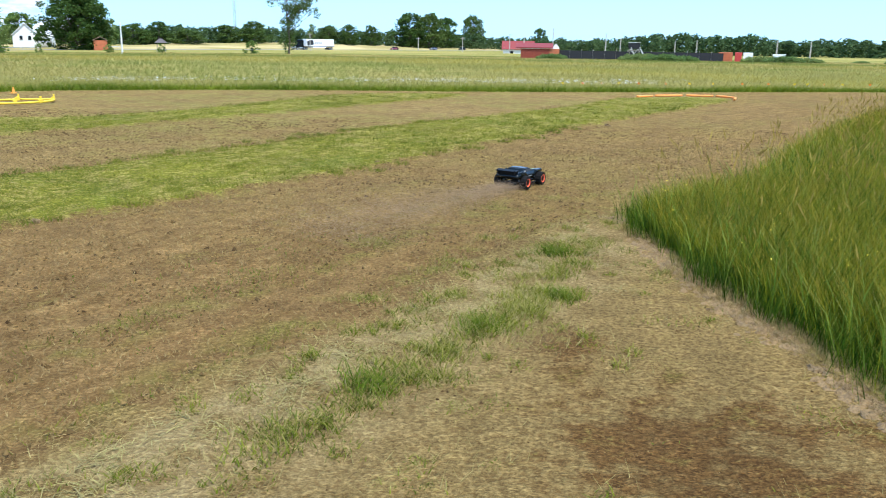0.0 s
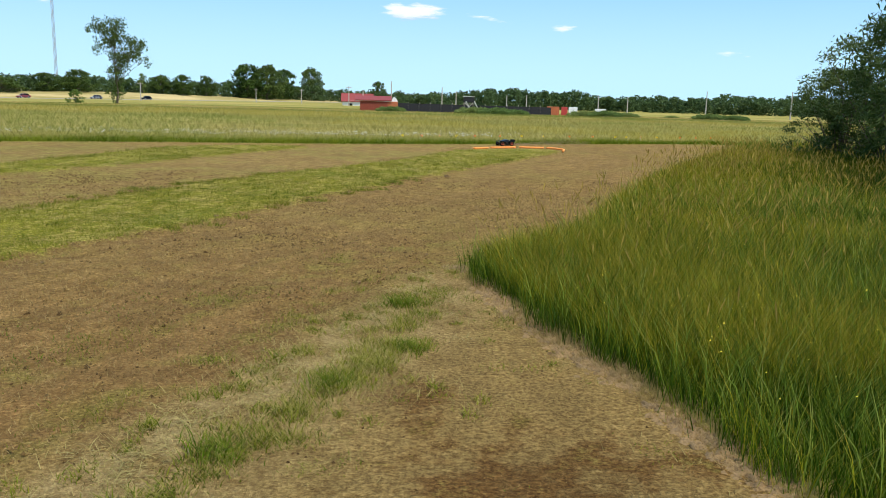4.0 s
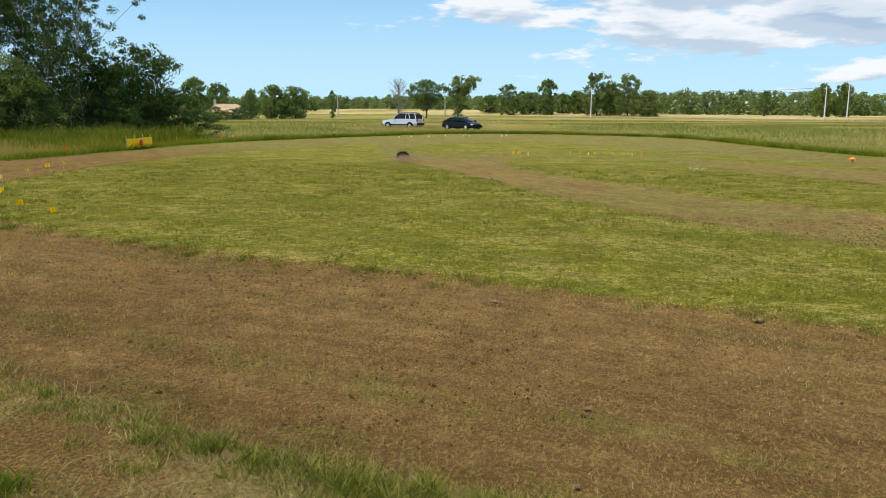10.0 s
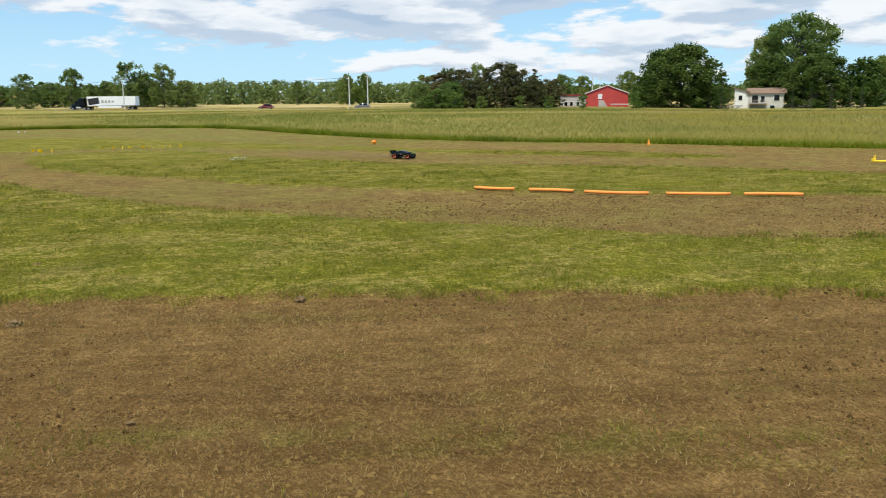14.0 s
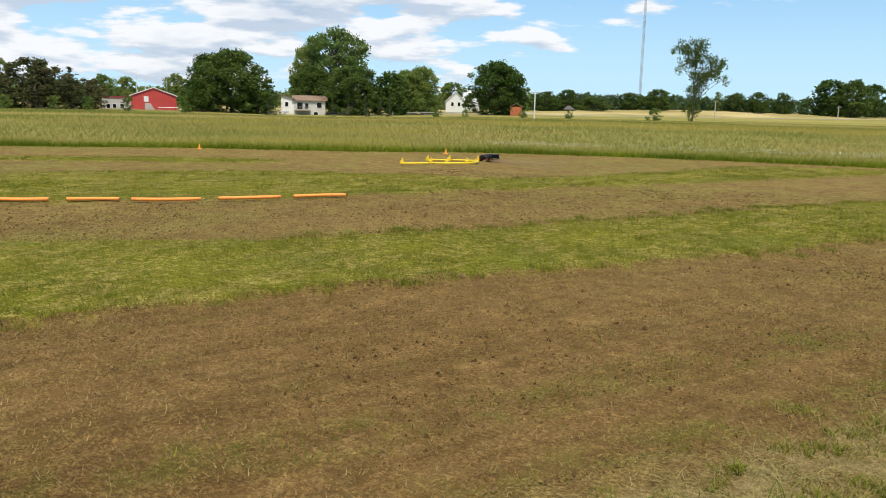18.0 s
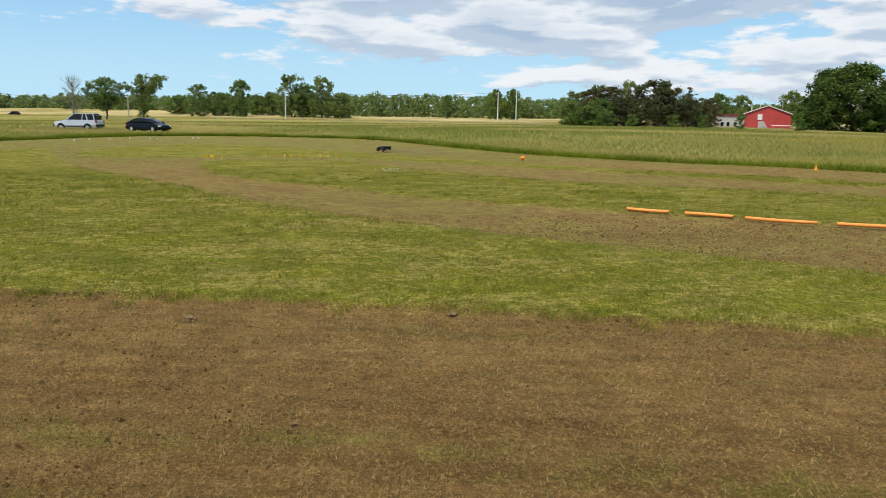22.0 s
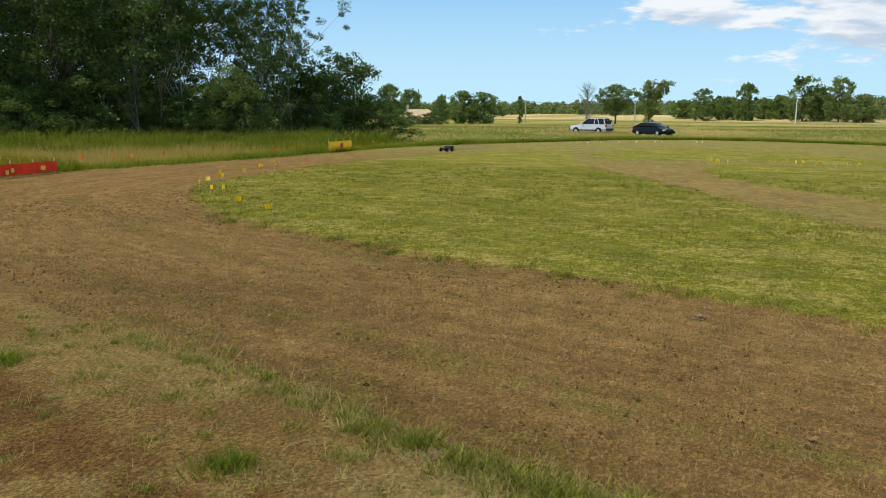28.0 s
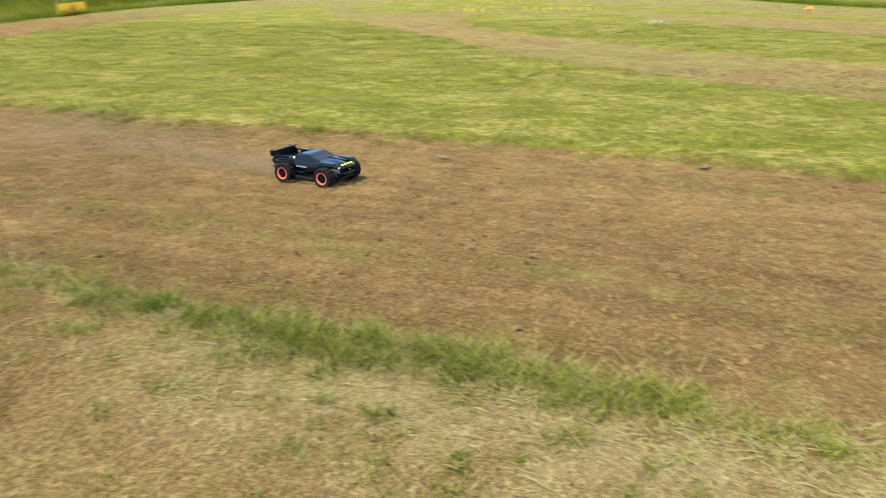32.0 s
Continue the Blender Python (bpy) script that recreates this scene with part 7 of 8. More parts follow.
def build_truck():
    ob = thing("semi_truck", Matrix(), "semi truck with dark cab and white box trailer on the highway", "truck")
    part("trailer_box", box(B(), (-3.0, 0, 2.75), (15.6, 2.5, 2.8), bevel=0.05), M_TRAILER, ob, "white box trailer")
    part("trailer_floor", box(B(), (-3.0, 0, 1.24), (15.6, 2.3, 0.22)), M_PLASTIC, ob)
    for s in (-1, 1):
        part("side_graphic", box(B(), (2.7, s * 1.262, 2.7), (3.6, 0.02, 1.9), Euler((0, radians(8), 0)).to_matrix().to_4x4()), M_INK, ob, "dark printed graphic")
        for k in range(4):
            part("graphic_bar", box(B(), (-0.2 - 1.1 * k, s * 1.262, 2.6), (0.7, 0.02, 0.9 - 0.1 * k)), M_GREYWALL, ob, "grey printed bar")
        for x in (-9.6, -8.4):
            road_wheel(ob, x, s * 1.0, 0.5, 0.5)
        part("side_skirt", box(B(), (-2.4, s * 1.15, 0.95), (7.5, 0.05, 0.5)), M_TRAILER, ob)
        part("landing_leg", rod(B(), (2.2, s * 0.8, 0.35), (2.2, s * 0.8, 1.2), 0.09), M_STEEL, ob)
        for x in (4.6, 5.9, 9.7):
            road_wheel(ob, x, s * 1.0, 0.5, 0.45)
        part("fuel_tank", rod(B(), (7.0, s * 0.95, 0.75), (8.6, s * 0.95, 0.75), 0.32, seg=12), M_STEEL, ob)
        part("exhaust_stack", rod(B(), (6.3, s * 1.05, 1.0), (6.3, s * 1.05, 3.9), 0.09), M_STEEL, ob)
        part("headlight", box(B(), (10.55, s * 0.85, 1.15), (0.12, 0.3, 0.22)), M_LAMP, ob)
    part("sleeper", box(B(), (7.0, 0, 2.35), (1.7, 2.3, 2.7), bevel=0.15), M_CARBLACK, ob, "dark cab sleeper")
    part("cab", box(B(), (8.4, 0, 2.0), (1.5, 2.1, 1.9), bevel=0.15, taper=0.9), M_CARBLACK, ob)
    part("hood", box(B(), (9.7, 0, 1.35), (1.7, 1.7, 1.0), bevel=0.2, taper=0.85), M_CARBLACK, ob)
    part("windscreen", box(B(), (9.05, 0, 2.45), (0.12, 1.7, 0.75), Euler((0, radians(-14), 0)).to_matrix().to_4x4()), M_GLASS, ob)
    for s in (-1, 1):
        part("side_window", box(B(), (8.5, s * 1.0, 2.45), (0.8, 0.1, 0.6)), M_GLASS, ob)
    part("bumper", box(B(), (10.65, 0, 0.7), (0.2, 2.3, 0.45), bevel=0.05), M_STEEL, ob)
    part("chassis", box(B(), (7.0, 0, 0.85), (7.0, 0.9, 0.3)), M_PLASTIC, ob)
    return ob


TRUCK = build_truck()


# ---- the radio-controlled truck ----
def build_racer():
    ob = thing("rc_truck", Matrix(), "large black radio-controlled desert truck with red-orange rims", "toy truck")
    ob.scale = (0.91, 0.91, 0.88)
    R, hw, wx = 0.090, 0.180, (-0.19, 0.235)
    sec = lambda x, wb, wt, z0, z1, cr=0.0: ring(x, wb, wt, z0, z1, cr)  # noqa: E731
    part("body_shell", loft(B(), [sec(-0.36, 0.150, 0.135, 0.145, 0.175), sec(-0.33, 0.165, 0.150, 0.125, 0.188), sec(-0.20, 0.168, 0.150, 0.150, 0.192), sec(-0.08, 0.158, 0.142, 0.095, 0.192), sec(0.05, 0.160, 0.142, 0.095, 0.190, 0.004),
                                  sec(0.15, 0.160, 0.140, 0.125, 0.184, 0.010), sec(0.24, 0.150, 0.128, 0.150, 0.182, 0.006), sec(0.31, 0.128, 0.108, 0.140, 0.168, 0.006), sec(0.345, 0.105, 0.085, 0.130, 0.150)]), M_SHELL, ob, "glossy black body shell", True)
    part("cab_roof", loft(B(), [[(-0.15, -0.130, 0.186), (0.125, -0.134, 0.186), (0.125, 0.134, 0.186), (-0.15, 0.130, 0.186)], [(-0.105, -0.114, 0.228), (0.045, -0.114, 0.230), (0.045, 0.114, 0.230), (-0.105, 0.114, 0.228)],
                                [(-0.075, -0.092, 0.240), (0.015, -0.094, 0.241), (0.015, 0.094, 0.241), (-0.075, 0.092, 0.240)]]), M_SHELL, ob, "low black cab with sloping screen")
    part("windscreen", loft(B(), [[(0.118, -0.112, 0.194), (0.118, 0.112, 0.194), (0.124, 0.112, 0.196), (0.124, -0.112, 0.196)], [(0.052, -0.100, 0.226), (0.052, 0.100, 0.226), (0.058, 0.100, 0.228), (0.058, -0.100, 0.228)]]), M_GLASS, ob, "grey tinted windscreen")
    for s in (-1, 1):
        part("side_window", loft(B(), [[(-0.085, s * 0.129, 0.194), (0.080, s * 0.131, 0.194), (0.080, s * 0.135, 0.194), (-0.085, s * 0.133, 0.194)], [(-0.070, s * 0.115, 0.224), (0.040, s * 0.116, 0.224), (0.040, s * 0.120, 0.224), (-0.070, s * 0.119, 0.224)]]), M_GLASS, ob)
        part("white_decal", box(B(), (-0.118, s * 0.131, 0.203), (0.016, 0.008, 0.022)), M_WHITE, ob, "white stripe behind the cab")
        part("side_decal", box(B(), (-0.02, s * 0.1605, 0.140), (0.11, 0.004, 0.010)), M_STEEL, ob, "grey lettering bar")
        part("hood_scoop", loft(B(), [[(0.13, s * 0.05, 0.188), (0.13, s * 0.11, 0.186), (0.13, s * 0.11, 0.196), (0.13, s * 0.05, 0.198)], [(0.29, s * 0.06, 0.170), (0.29, s * 0.115, 0.166), (0.29, s * 0.115, 0.182), (0.29, s * 0.06, 0.186)]]), M_SHELL, ob, "raised hood vent")
        part("bed_rail", tube(B(), [(-0.34, s * 0.145, 0.185), (-0.30, s * 0.145, 0.205), (-0.17, s * 0.135, 0.208), (-0.12, s * 0.125, 0.222)], 0.008, 6), M_SHELL, ob)
        part("wing_support", box(B(), (-0.345, s * 0.120, 0.208), (0.09, 0.008, 0.055), Euler((0, radians(18), 0)).to_matrix().to_4x4()), M_PLASTIC, ob)
        part("nerf_bar", tube(B(), [(-0.10, s * 0.155, 0.07), (-0.06, s * 0.182, 0.068), (0.10, s * 0.182, 0.068), (0.14, s * 0.155, 0.07)], 0.009, 6), M_PLASTIC, ob)
        part("headlight", box(B(), (0.322, s * 0.092, 0.150), (0.03, 0.035, 0.014), bevel=0.005), M_LAMP, ob, "white headlamp decal")
        part("front_fender", box(B(), (wx[1], s * 0.128, 0.178), (0.20, 0.075, 0.040), bevel=0.016, taper=0.8), M_SHELL, ob, "bulging black front fender")
        part("rear_fender", box(B(), (wx[0], s * 0.138, 0.180), (0.19, 0.045, 0.040), bevel=0.014, taper=0.85), M_SHELL, ob)
        for x in wx:
            part("suspension_arm", tube(B(), [(x, s * 0.05, 0.075), (x, s * 0.135, R)], 0.012, 6), M_PLASTIC, ob)
            part("shock", rod(B(), (x - 0.03, s * 0.115, 0.085), (x - 0.035, s * 0.07, 0.165), 0.014, 0.012, 8), M_STEEL, ob)
    part("rear_wing", box(B(), (-0.350, 0, 0.236), (0.070, 0.29, 0.010), Euler((0, radians(-12), 0)).to_matrix().to_4x4(), bevel=0.003), M_PLASTIC, ob, "black rear wing")
    part("tailgate", box(B(), (-0.350, 0, 0.205), (0.012, 0.25, 0.05)), M_PLASTIC, ob, "grey mesh tailgate")
    part("chassis_plate", box(B(), (0.0, 0, 0.068), (0.66, 0.20, 0.022), bevel=0.006), M_PLASTIC, ob)
    part("rear_bumper", tube(B(), [(-0.33, -0.12, 0.09), (-0.385, -0.10, 0.09), (-0.385, 0.10, 0.09), (-0.33, 0.12, 0.09)], 0.010, 6), M_PLASTIC, ob)
    part("front_bumper", tube(B(), [(0.30, -0.09, 0.085), (0.365, -0.06, 0.100), (0.365, 0.06, 0.100), (0.30, 0.09, 0.085)], 0.011, 6), M_PLASTIC, ob)
    part("skid_plate", box(B(), (0.33, 0, 0.078), (0.08, 0.11, 0.012), Euler((0, radians(-22), 0)).to_matrix().to_4x4()), M_PLASTIC, ob)
    bar = part("light_bar", tube(B(), [(0.310, -0.095, 0.150), (0.334, -0.085, 0.162), (0.334, 0.085, 0.162), (0.310, 0.095, 0.150)], 0.006, 6), M_PLASTIC, ob, "black front light bar")
    for y in (-0.075, -0.025, 0.025, 0.075):
        part("spot_lamp", rod(B(), (0.328, y * 0.8, 0.172), (0.348, y * 0.8, 0.168), 0.010, 0.010, 10), M_LAMPY, bar, "yellow-green spot lamp")
    part("aerial", rod(B(), (-0.12, 0.09, 0.19), (-0.13, 0.09, 0.30), 0.002, 0.0015, 4), M_PLASTIC, ob)
    for child in ob.children:
        if child.name.split(".")[0] not in ("suspension_arm", "chassis_plate", "nerf_bar"):
            child.location.z += 0.016
    wheels = []
    for x in wx:
        for s in (-1, 1):
            wh = thing("wheel", pose(x, s * hw, R), "", "")
            wh.parent = ob
            w, n = 0.086, 28
            bm = B()
            prof = [(-w / 2, R * 0.60), (-w / 2, R * 0.92), (-w * 0.40, R), (w * 0.40, R), (w / 2, R * 0.92), (w / 2, R * 0.60)]
            rings = [[bm.verts.new((rr * (1.0 if j in (0, 5) or k % 2 else 0.955) * math.cos(2 * math.pi * k / n), o, rr * (1.0 if j in (0, 5) or k % 2 else 0.955) * math.sin(2 * math.pi * k / n))) for j, (o, rr) in enumerate(prof)] for k in range(n)]
            for a, b in zip(rings, rings[1:] + rings[:1]):
                for j in range(6):
                    bm.faces.new((a[j], b[j], b[(j + 1) % 6], a[(j + 1) % 6]))
            part("tyre", bm, M_TYRE, wh, "black knobbly tyre")
            bm = B()
            ringv = [[(rr * math.cos(2 * math.pi * k / 24), s * o, rr * math.sin(2 * math.pi * k / 24)) for o, rr in ((0.036, R * 0.64), (0.044, R * 0.60), (0.040, R * 0.48), (0.030, R * 0.46))] for k in range(24)]
            vv = [[bm.verts.new(p) for p in q] for q in ringv]
            for a, b in zip(vv, vv[1:] + vv[:1]):
                for j in range(3):
                    bm.faces.new((a[j], b[j], b[j + 1], a[j + 1]))
            rim = part("rim", bm, M_RIMRED, wh, "red-orange rim ring")
            bm = B()
            for k in range(6):
                a = 2 * math.pi * k / 6
                box(bm, (math.cos(a) * R * 0.28, s * 0.030, math.sin(a) * R * 0.28), (R * 0.44, 0.012, R * 0.13), Euler((0, -a, 0)).to_matrix().to_4x4())
            rod(bm, (0, s * 0.02, 0), (0, s * 0.040, 0), R * 0.17, R * 0.14, 10)
            part("spokes", bm, M_PLASTIC, rim, "dark spokes")
            wheels.append(wh)
    return ob, wheels


RACER, RACER_WHEELS = build_racer()


def build_dust(seed, n, length, width, height):
    """A drift of fine dust grains behind the wheels, thinning towards its end."""
    rng = np.random.default_rng(seed)
    t = rng.random(n) ** 1.7
    lump = 0.5 + 0.5 * np.sin(t * 17 + seed)
    c = np.stack([-0.33 - length * t, rng.normal(0, 0.5, n) * width * (0.35 + t), np.abs(rng.normal(0, 0.5, n)) * height * (0.15 + t) * (0.6 + 0.5 * lump) + 0.02], -1)
    s = 0.0013 * rng.uniform(0.5, 1.4, (n, 1)) * (1 + 0.8 * t[:, None])
    u = rng.normal(0, 1, (n, 3))
    u /= np.linalg.norm(u, axis=1, keepdims=True)
    v = np.cross(u, rng.normal(0, 1, (n, 3)))
    v /= np.linalg.norm(v, axis=1, keepdims=True)
    V = np.stack([c + s * (math.cos(a) * u + math.sin(a) * v) for a in np.arange(4) * math.pi / 2], 1)
    me = quick_mesh("dust_plume", V.reshape(-1, 3), np.arange(n * 4).reshape(-1, 4))
    me.materials.append(M_DUST)
    return tagged(new("dust_plume", me), "thin brown dust raised behind the radio-controlled truck", "dust")


DUST = build_dust(1, 80000, 3.2, 0.6, 0.36)


# ---- course markers ----
def noodle(a, b, mat, label, group, bend=0.0, r=0.028):
    """A foam pool noodle lying from a to b."""
    a, b = Vector((*a, r)), Vector((*b, r))
    side = (b - a).cross(Vector((0, 0, 1))).normalized()
    bm = tube(B(), [a.lerp(b, t) + side * (bend * 4 * t * (1 - t)) for t in np.linspace(0, 1, 9)], r, 12)
    ob = part("pool_noodle", bm, mat, None, label, True)
    tagged(ob, label, "foam noodle", group)
    for e, q in ((a, b), (b, a)):
        d = (q - e).normalized()
        part("end_hole", rod(B(), e - d * 0.002, e + d * 0.01, r * 0.35, r * 0.35, 8), M_PLASTIC, ob, "dark end hole")
    return ob


for i, (a, b) in enumerate((((-13.2, 5.65), (-12.7, 6.2)), ((-12.52, 6.4), (-12.02, 7.0)), ((-11.85, 7.12), (-11.18, 7.95)), ((-11.05, 8.2), (-10.55, 9.1)), ((-10.45, 9.3), (-10.0, 10.1)))):
    noodle(a, b, M_ORANGE, "orange foam noodle lying beside the lane", "orange noodles along the lane", (0.05, -0.03, 0.06, 0.02, -0.05)[i])
for a, b, c in (((1.7, 26.4), (2.2, 26.9), 0.0), ((2.3, 27.1), (3.2, 27.65), 0.05), ((3.35, 27.7), (4.2, 27.75), 0.06), ((4.3, 27.75), (4.75, 26.9), -0.08), ((4.75, 26.8), (4.6, 26.1), 0.0)):
    noodle(a, b, M_ORANGE, "orange foam noodle marking the hairpin", "hairpin noodles", c, 0.032)
for a, b, c in (((-14.25, 16.45), (-13.9, 17.2), 0.05), ((-13.85, 17.25), (-13.25, 18.0), 0.08), ((-13.25, 18.1), (-13.5, 18.9), 0.1), ((-14.3, 18.7), (-13.6, 19.0), 0.03), ((-14.7, 18.1), (-14.3, 18.6), 0.0)):
    noodle(a, b, M_YELLOW, "yellow foam noodle of the ring marker", "yellow ring", c, 0.028)


def pin_flag(x, y, mat, label, group, h=0.26, s=0.11, turn=0.0, lean=0.0):
    ob = thing("pin_flag", pose(x, y, float(terrain(x, y)), lean, 0, turn), label, "marker flag", group)
    part("wire", rod(B(), (0, 0, -0.05), (0, 0, h), 0.0025, 0.0025, 5), M_STEEL, ob)
    me = FLAGS.get((mat.name, s))
    if me is None:
        bm = B()
        n = 6
        rows = [[bm.verts.new((0.004 + s * k / n, 0.25 * s * math.sin(k * 1.2) * k / n, -0.12 * s * k / n + z)) for z in (-s * 0.8, 0)] for k in range(n + 1)]
        for a, b in zip(rows, rows[1:]):
            bm.faces.new((a[0], b[0], b[1], a[1]))
        bmesh.ops.solidify(bm, geom=bm.faces[:], thickness=0.003)
        me = FLAGS[mat.name, s] = bpy.data.meshes.new("flag_film")
        bm.to_mesh(me)
        bm.free()
        me.materials.append(mat)
    f = new("flag_film", me)
    f.parent = ob
    f.matrix_basis = pose(0, 0, h)
    return ob


FLAGS = {}
rng = random.Random(5)
for x, y in ((-12.9, -11.8), (-13.7, -12.2), (-14.6, -12.6), (-15.5, -13.4), (-16.2, -13.2), (-17.8, -13.9), (-18.6, -14.1), (-12.1, -10.8), (-12.4, -10.7), (-10.8, -9.1), (-10.1, -7.8)):
    pin_flag(x, y, M_YELLOW_P, "yellow pin flag on the inside of the bend", "yellow flags at the bend", 0.22, 0.11, rng.uniform(0, 360), rng.uniform(-14, 14))
for x, y in ((-17.2, -20.0), (-17.6, -19.8), (-18.1, -19.7), (-18.6, -19.7), (-19.9, -19.4), (-24.1, -18.2), (-32.4, -18.8), (-36.4, -18.6), (-37.2, -18.4), (-45.2, -15.9), (-8.7, -17.4), (-8.9, -17.0), (-9.1, -17.5), (-8.5, -16.9), (-9.0, -16.2)):
    pin_flag(x, y, M_ORANGE_P, "orange pin flag at the edge of the uncut grass", "orange flags at the bend", 0.46 if x > -10 else 0.32, 0.13, rng.uniform(0, 360), rng.uniform(-16, 16))
for x, y in ((-27.7, -3.1), (-27.3, -3.0), (-27.0, -2.8), (-27.3, -2.6), (-27.6, -2.9), (-28.3, -1.2), (-28.2, -0.9), (-28.1, -0.6), (-28.1, -0.4), (-27.9, 0.0), (-27.9, 0.3), (-27.9, 0.6), (-27.8, 0.9), (-28.0, 1.2)):
    pin_flag(x, y, M_YELLOW_P, "small yellow pin flag at the hairpin", "yellow flags at the hairpin", 0.18, 0.10, rng.uniform(0, 360), rng.uniform(-10, 10))
for x, y in ((-44.7, -11.7), (-46.4, -11.4), (-47.0, -10.5), (-48.8, -9.8), (-49.6, -8.9), (-49.5, -8.4), (-50.1, -6.5), (-51.1, -6.3)):
    pin_flag(x, y, M_WHITE, "pale pin flag at the far turn", "pale flags at the far turn", 0.18, 0.10, rng.uniform(0, 360), rng.uniform(-10, 10))
for x, y in ((-0.8, 29.0), (-0.1, 29.3), (0.6, 29.7), (1.3, 29.9), (1.9, 30.2), (2.9, 30.6), (3.8, 31.0), (4.7, 31.2), (5.8, 31.7), (6.8, 32.0), (7.9, 32.3), (8.4, 32.5), (9.0, 32.7), (9.7, 33.0), (10.9, 33.3), (11.6, 33.6), (12.3, 33.8)):
    pin_flag(x, y + 0.4, M_ORANGE_P if rng.random() < 0.5 else M_YELLOW_P, "bright pin flag along the far edge", "flags along the far edge", 0.30, 0.085, rng.uniform(0, 360), rng.uniform(-10, 10))
for x, y in ((-14.3, 16.5), (-13.9, 17.25), (-13.25, 18.05), (-13.5, 18.9), (-14.3, 18.6), (-14.7, 18.1), (-13.6, 17.6)):
    ob = thing("foam_joint", pose(x, y, 0, 0, 0, rng.uniform(0, 90)), "yellow foam joint block on the ring marker", "foam block", "yellow ring joints")
    bm = B()
    box(bm, (0, 0, 0.05), (0.09, 0.07, 0.10), bevel=0.015)
    box(bm, (0.02, 0, 0.13), (0.035, 0.05, 0.08), bevel=0.012)
    part("block", bm, M_YELLOW, ob)


def cone(x, y, h=0.18):
    ob = thing("traffic_cone", pose(x, y, float(terrain(x, y))), "small orange traffic cone on the grass", "traffic cone", "traffic cones")
    part("foot", box(B(), (0, 0, 0.015), (h * 0.62, h * 0.62, 0.03), bevel=0.006), M_ORANGE_P, ob)
    part("cone_body", rod(B(), (0, 0, 0.03), (0, 0, h), h * 0.25, h * 0.06, 16), M_ORANGE_P, ob)
    return ob


cone(-22.6, 15.9), cone(-16.3, 21.0)
fallen = cone(-27.9, 7.9, 0.24)
fallen.matrix_world = pose(-27.9, 7.9, 0.06, 90, 0, 40)


def banner(a, b, h, mat, bars, ink, label):
    """A vinyl banner between stakes, with illegible lettering as bars."""
    a, b = Vector((*a, 0)), Vector((*b, 0))
    L = (b - a).length
    ob = thing("banner", Matrix.Translation(a) @ pose(0, 0, 0, 0, 0, math.degrees(math.atan2(b.y - a.y, b.x - a.x))), label, "banner", "trackside banners")
    bm = B()
    n = 14
    rows = [[bm.verts.new((L * k / n, 0.02 * math.sin(k * 1.7), z + 0.012 * math.sin(k * 2.3 + z * 9))) for z in (0.03, h * 0.5, h)] for k in range(n + 1)]
    for p, q in zip(rows, rows[1:]):
        for j in (0, 1):
            bm.faces.new((p[j], q[j], q[j + 1], p[j + 1]))
    bmesh.ops.solidify(bm, geom=bm.faces[:], thickness=0.006)
    part("vinyl", bm, mat, ob)
    for x, w, k in bars:
        for s in (-1, 1):
            part("lettering_bar", box(B(), (x * L, s * 0.034, h * (0.5 + 0.14 * k)), (w, 0.006, h * 0.36)), ink, ob, "bar of illegible lettering")
    for k in range(int(L / 0.75) + 1):
        part("stake", box(B(), (min(L - 0.03, 0.75 * k + 0.03), -0.06, h * 0.62), (0.028, 0.018, h * 1.3)), M_STAKE, ob, "pale wooden stake")
    return ob


banner((-15.0, -18.55), (-12.85, -18.2), 0.31, M_BANNER_R, ((0.25, 0.16, 0), (0.72, 0.10, 0), (0.80, 0.10, -1)), M_INK_Y, "red vinyl banner with yellow lettering on stakes")
banner((-12.8, -18.2), (-10.05, -16.85), 0.31, M_BANNER_Y, ((0.13, 0.10, -1), (0.20, 0.14, 1), (0.50, 0.08, 0), (0.56, 0.14, 0), (0.86, 0.08, 0)), M_INK, "yellow vinyl banner with black lettering on stakes")
banner((-10.0, -16.8), (-9.2, -16.4), 0.31, M_BANNER_R, ((0.5, 0.16, 0),), M_INK_Y, "short red vinyl banner with yellow lettering on stakes")
banner((-29.9, -18.4), (-27.6, -18.05), 0.42, M_BANNER_Y, ((0.5, 0.3, 0), (0.5, 0.2, 1)), M_BANNER_R, "yellow vinyl banner with a red mark on stakes")


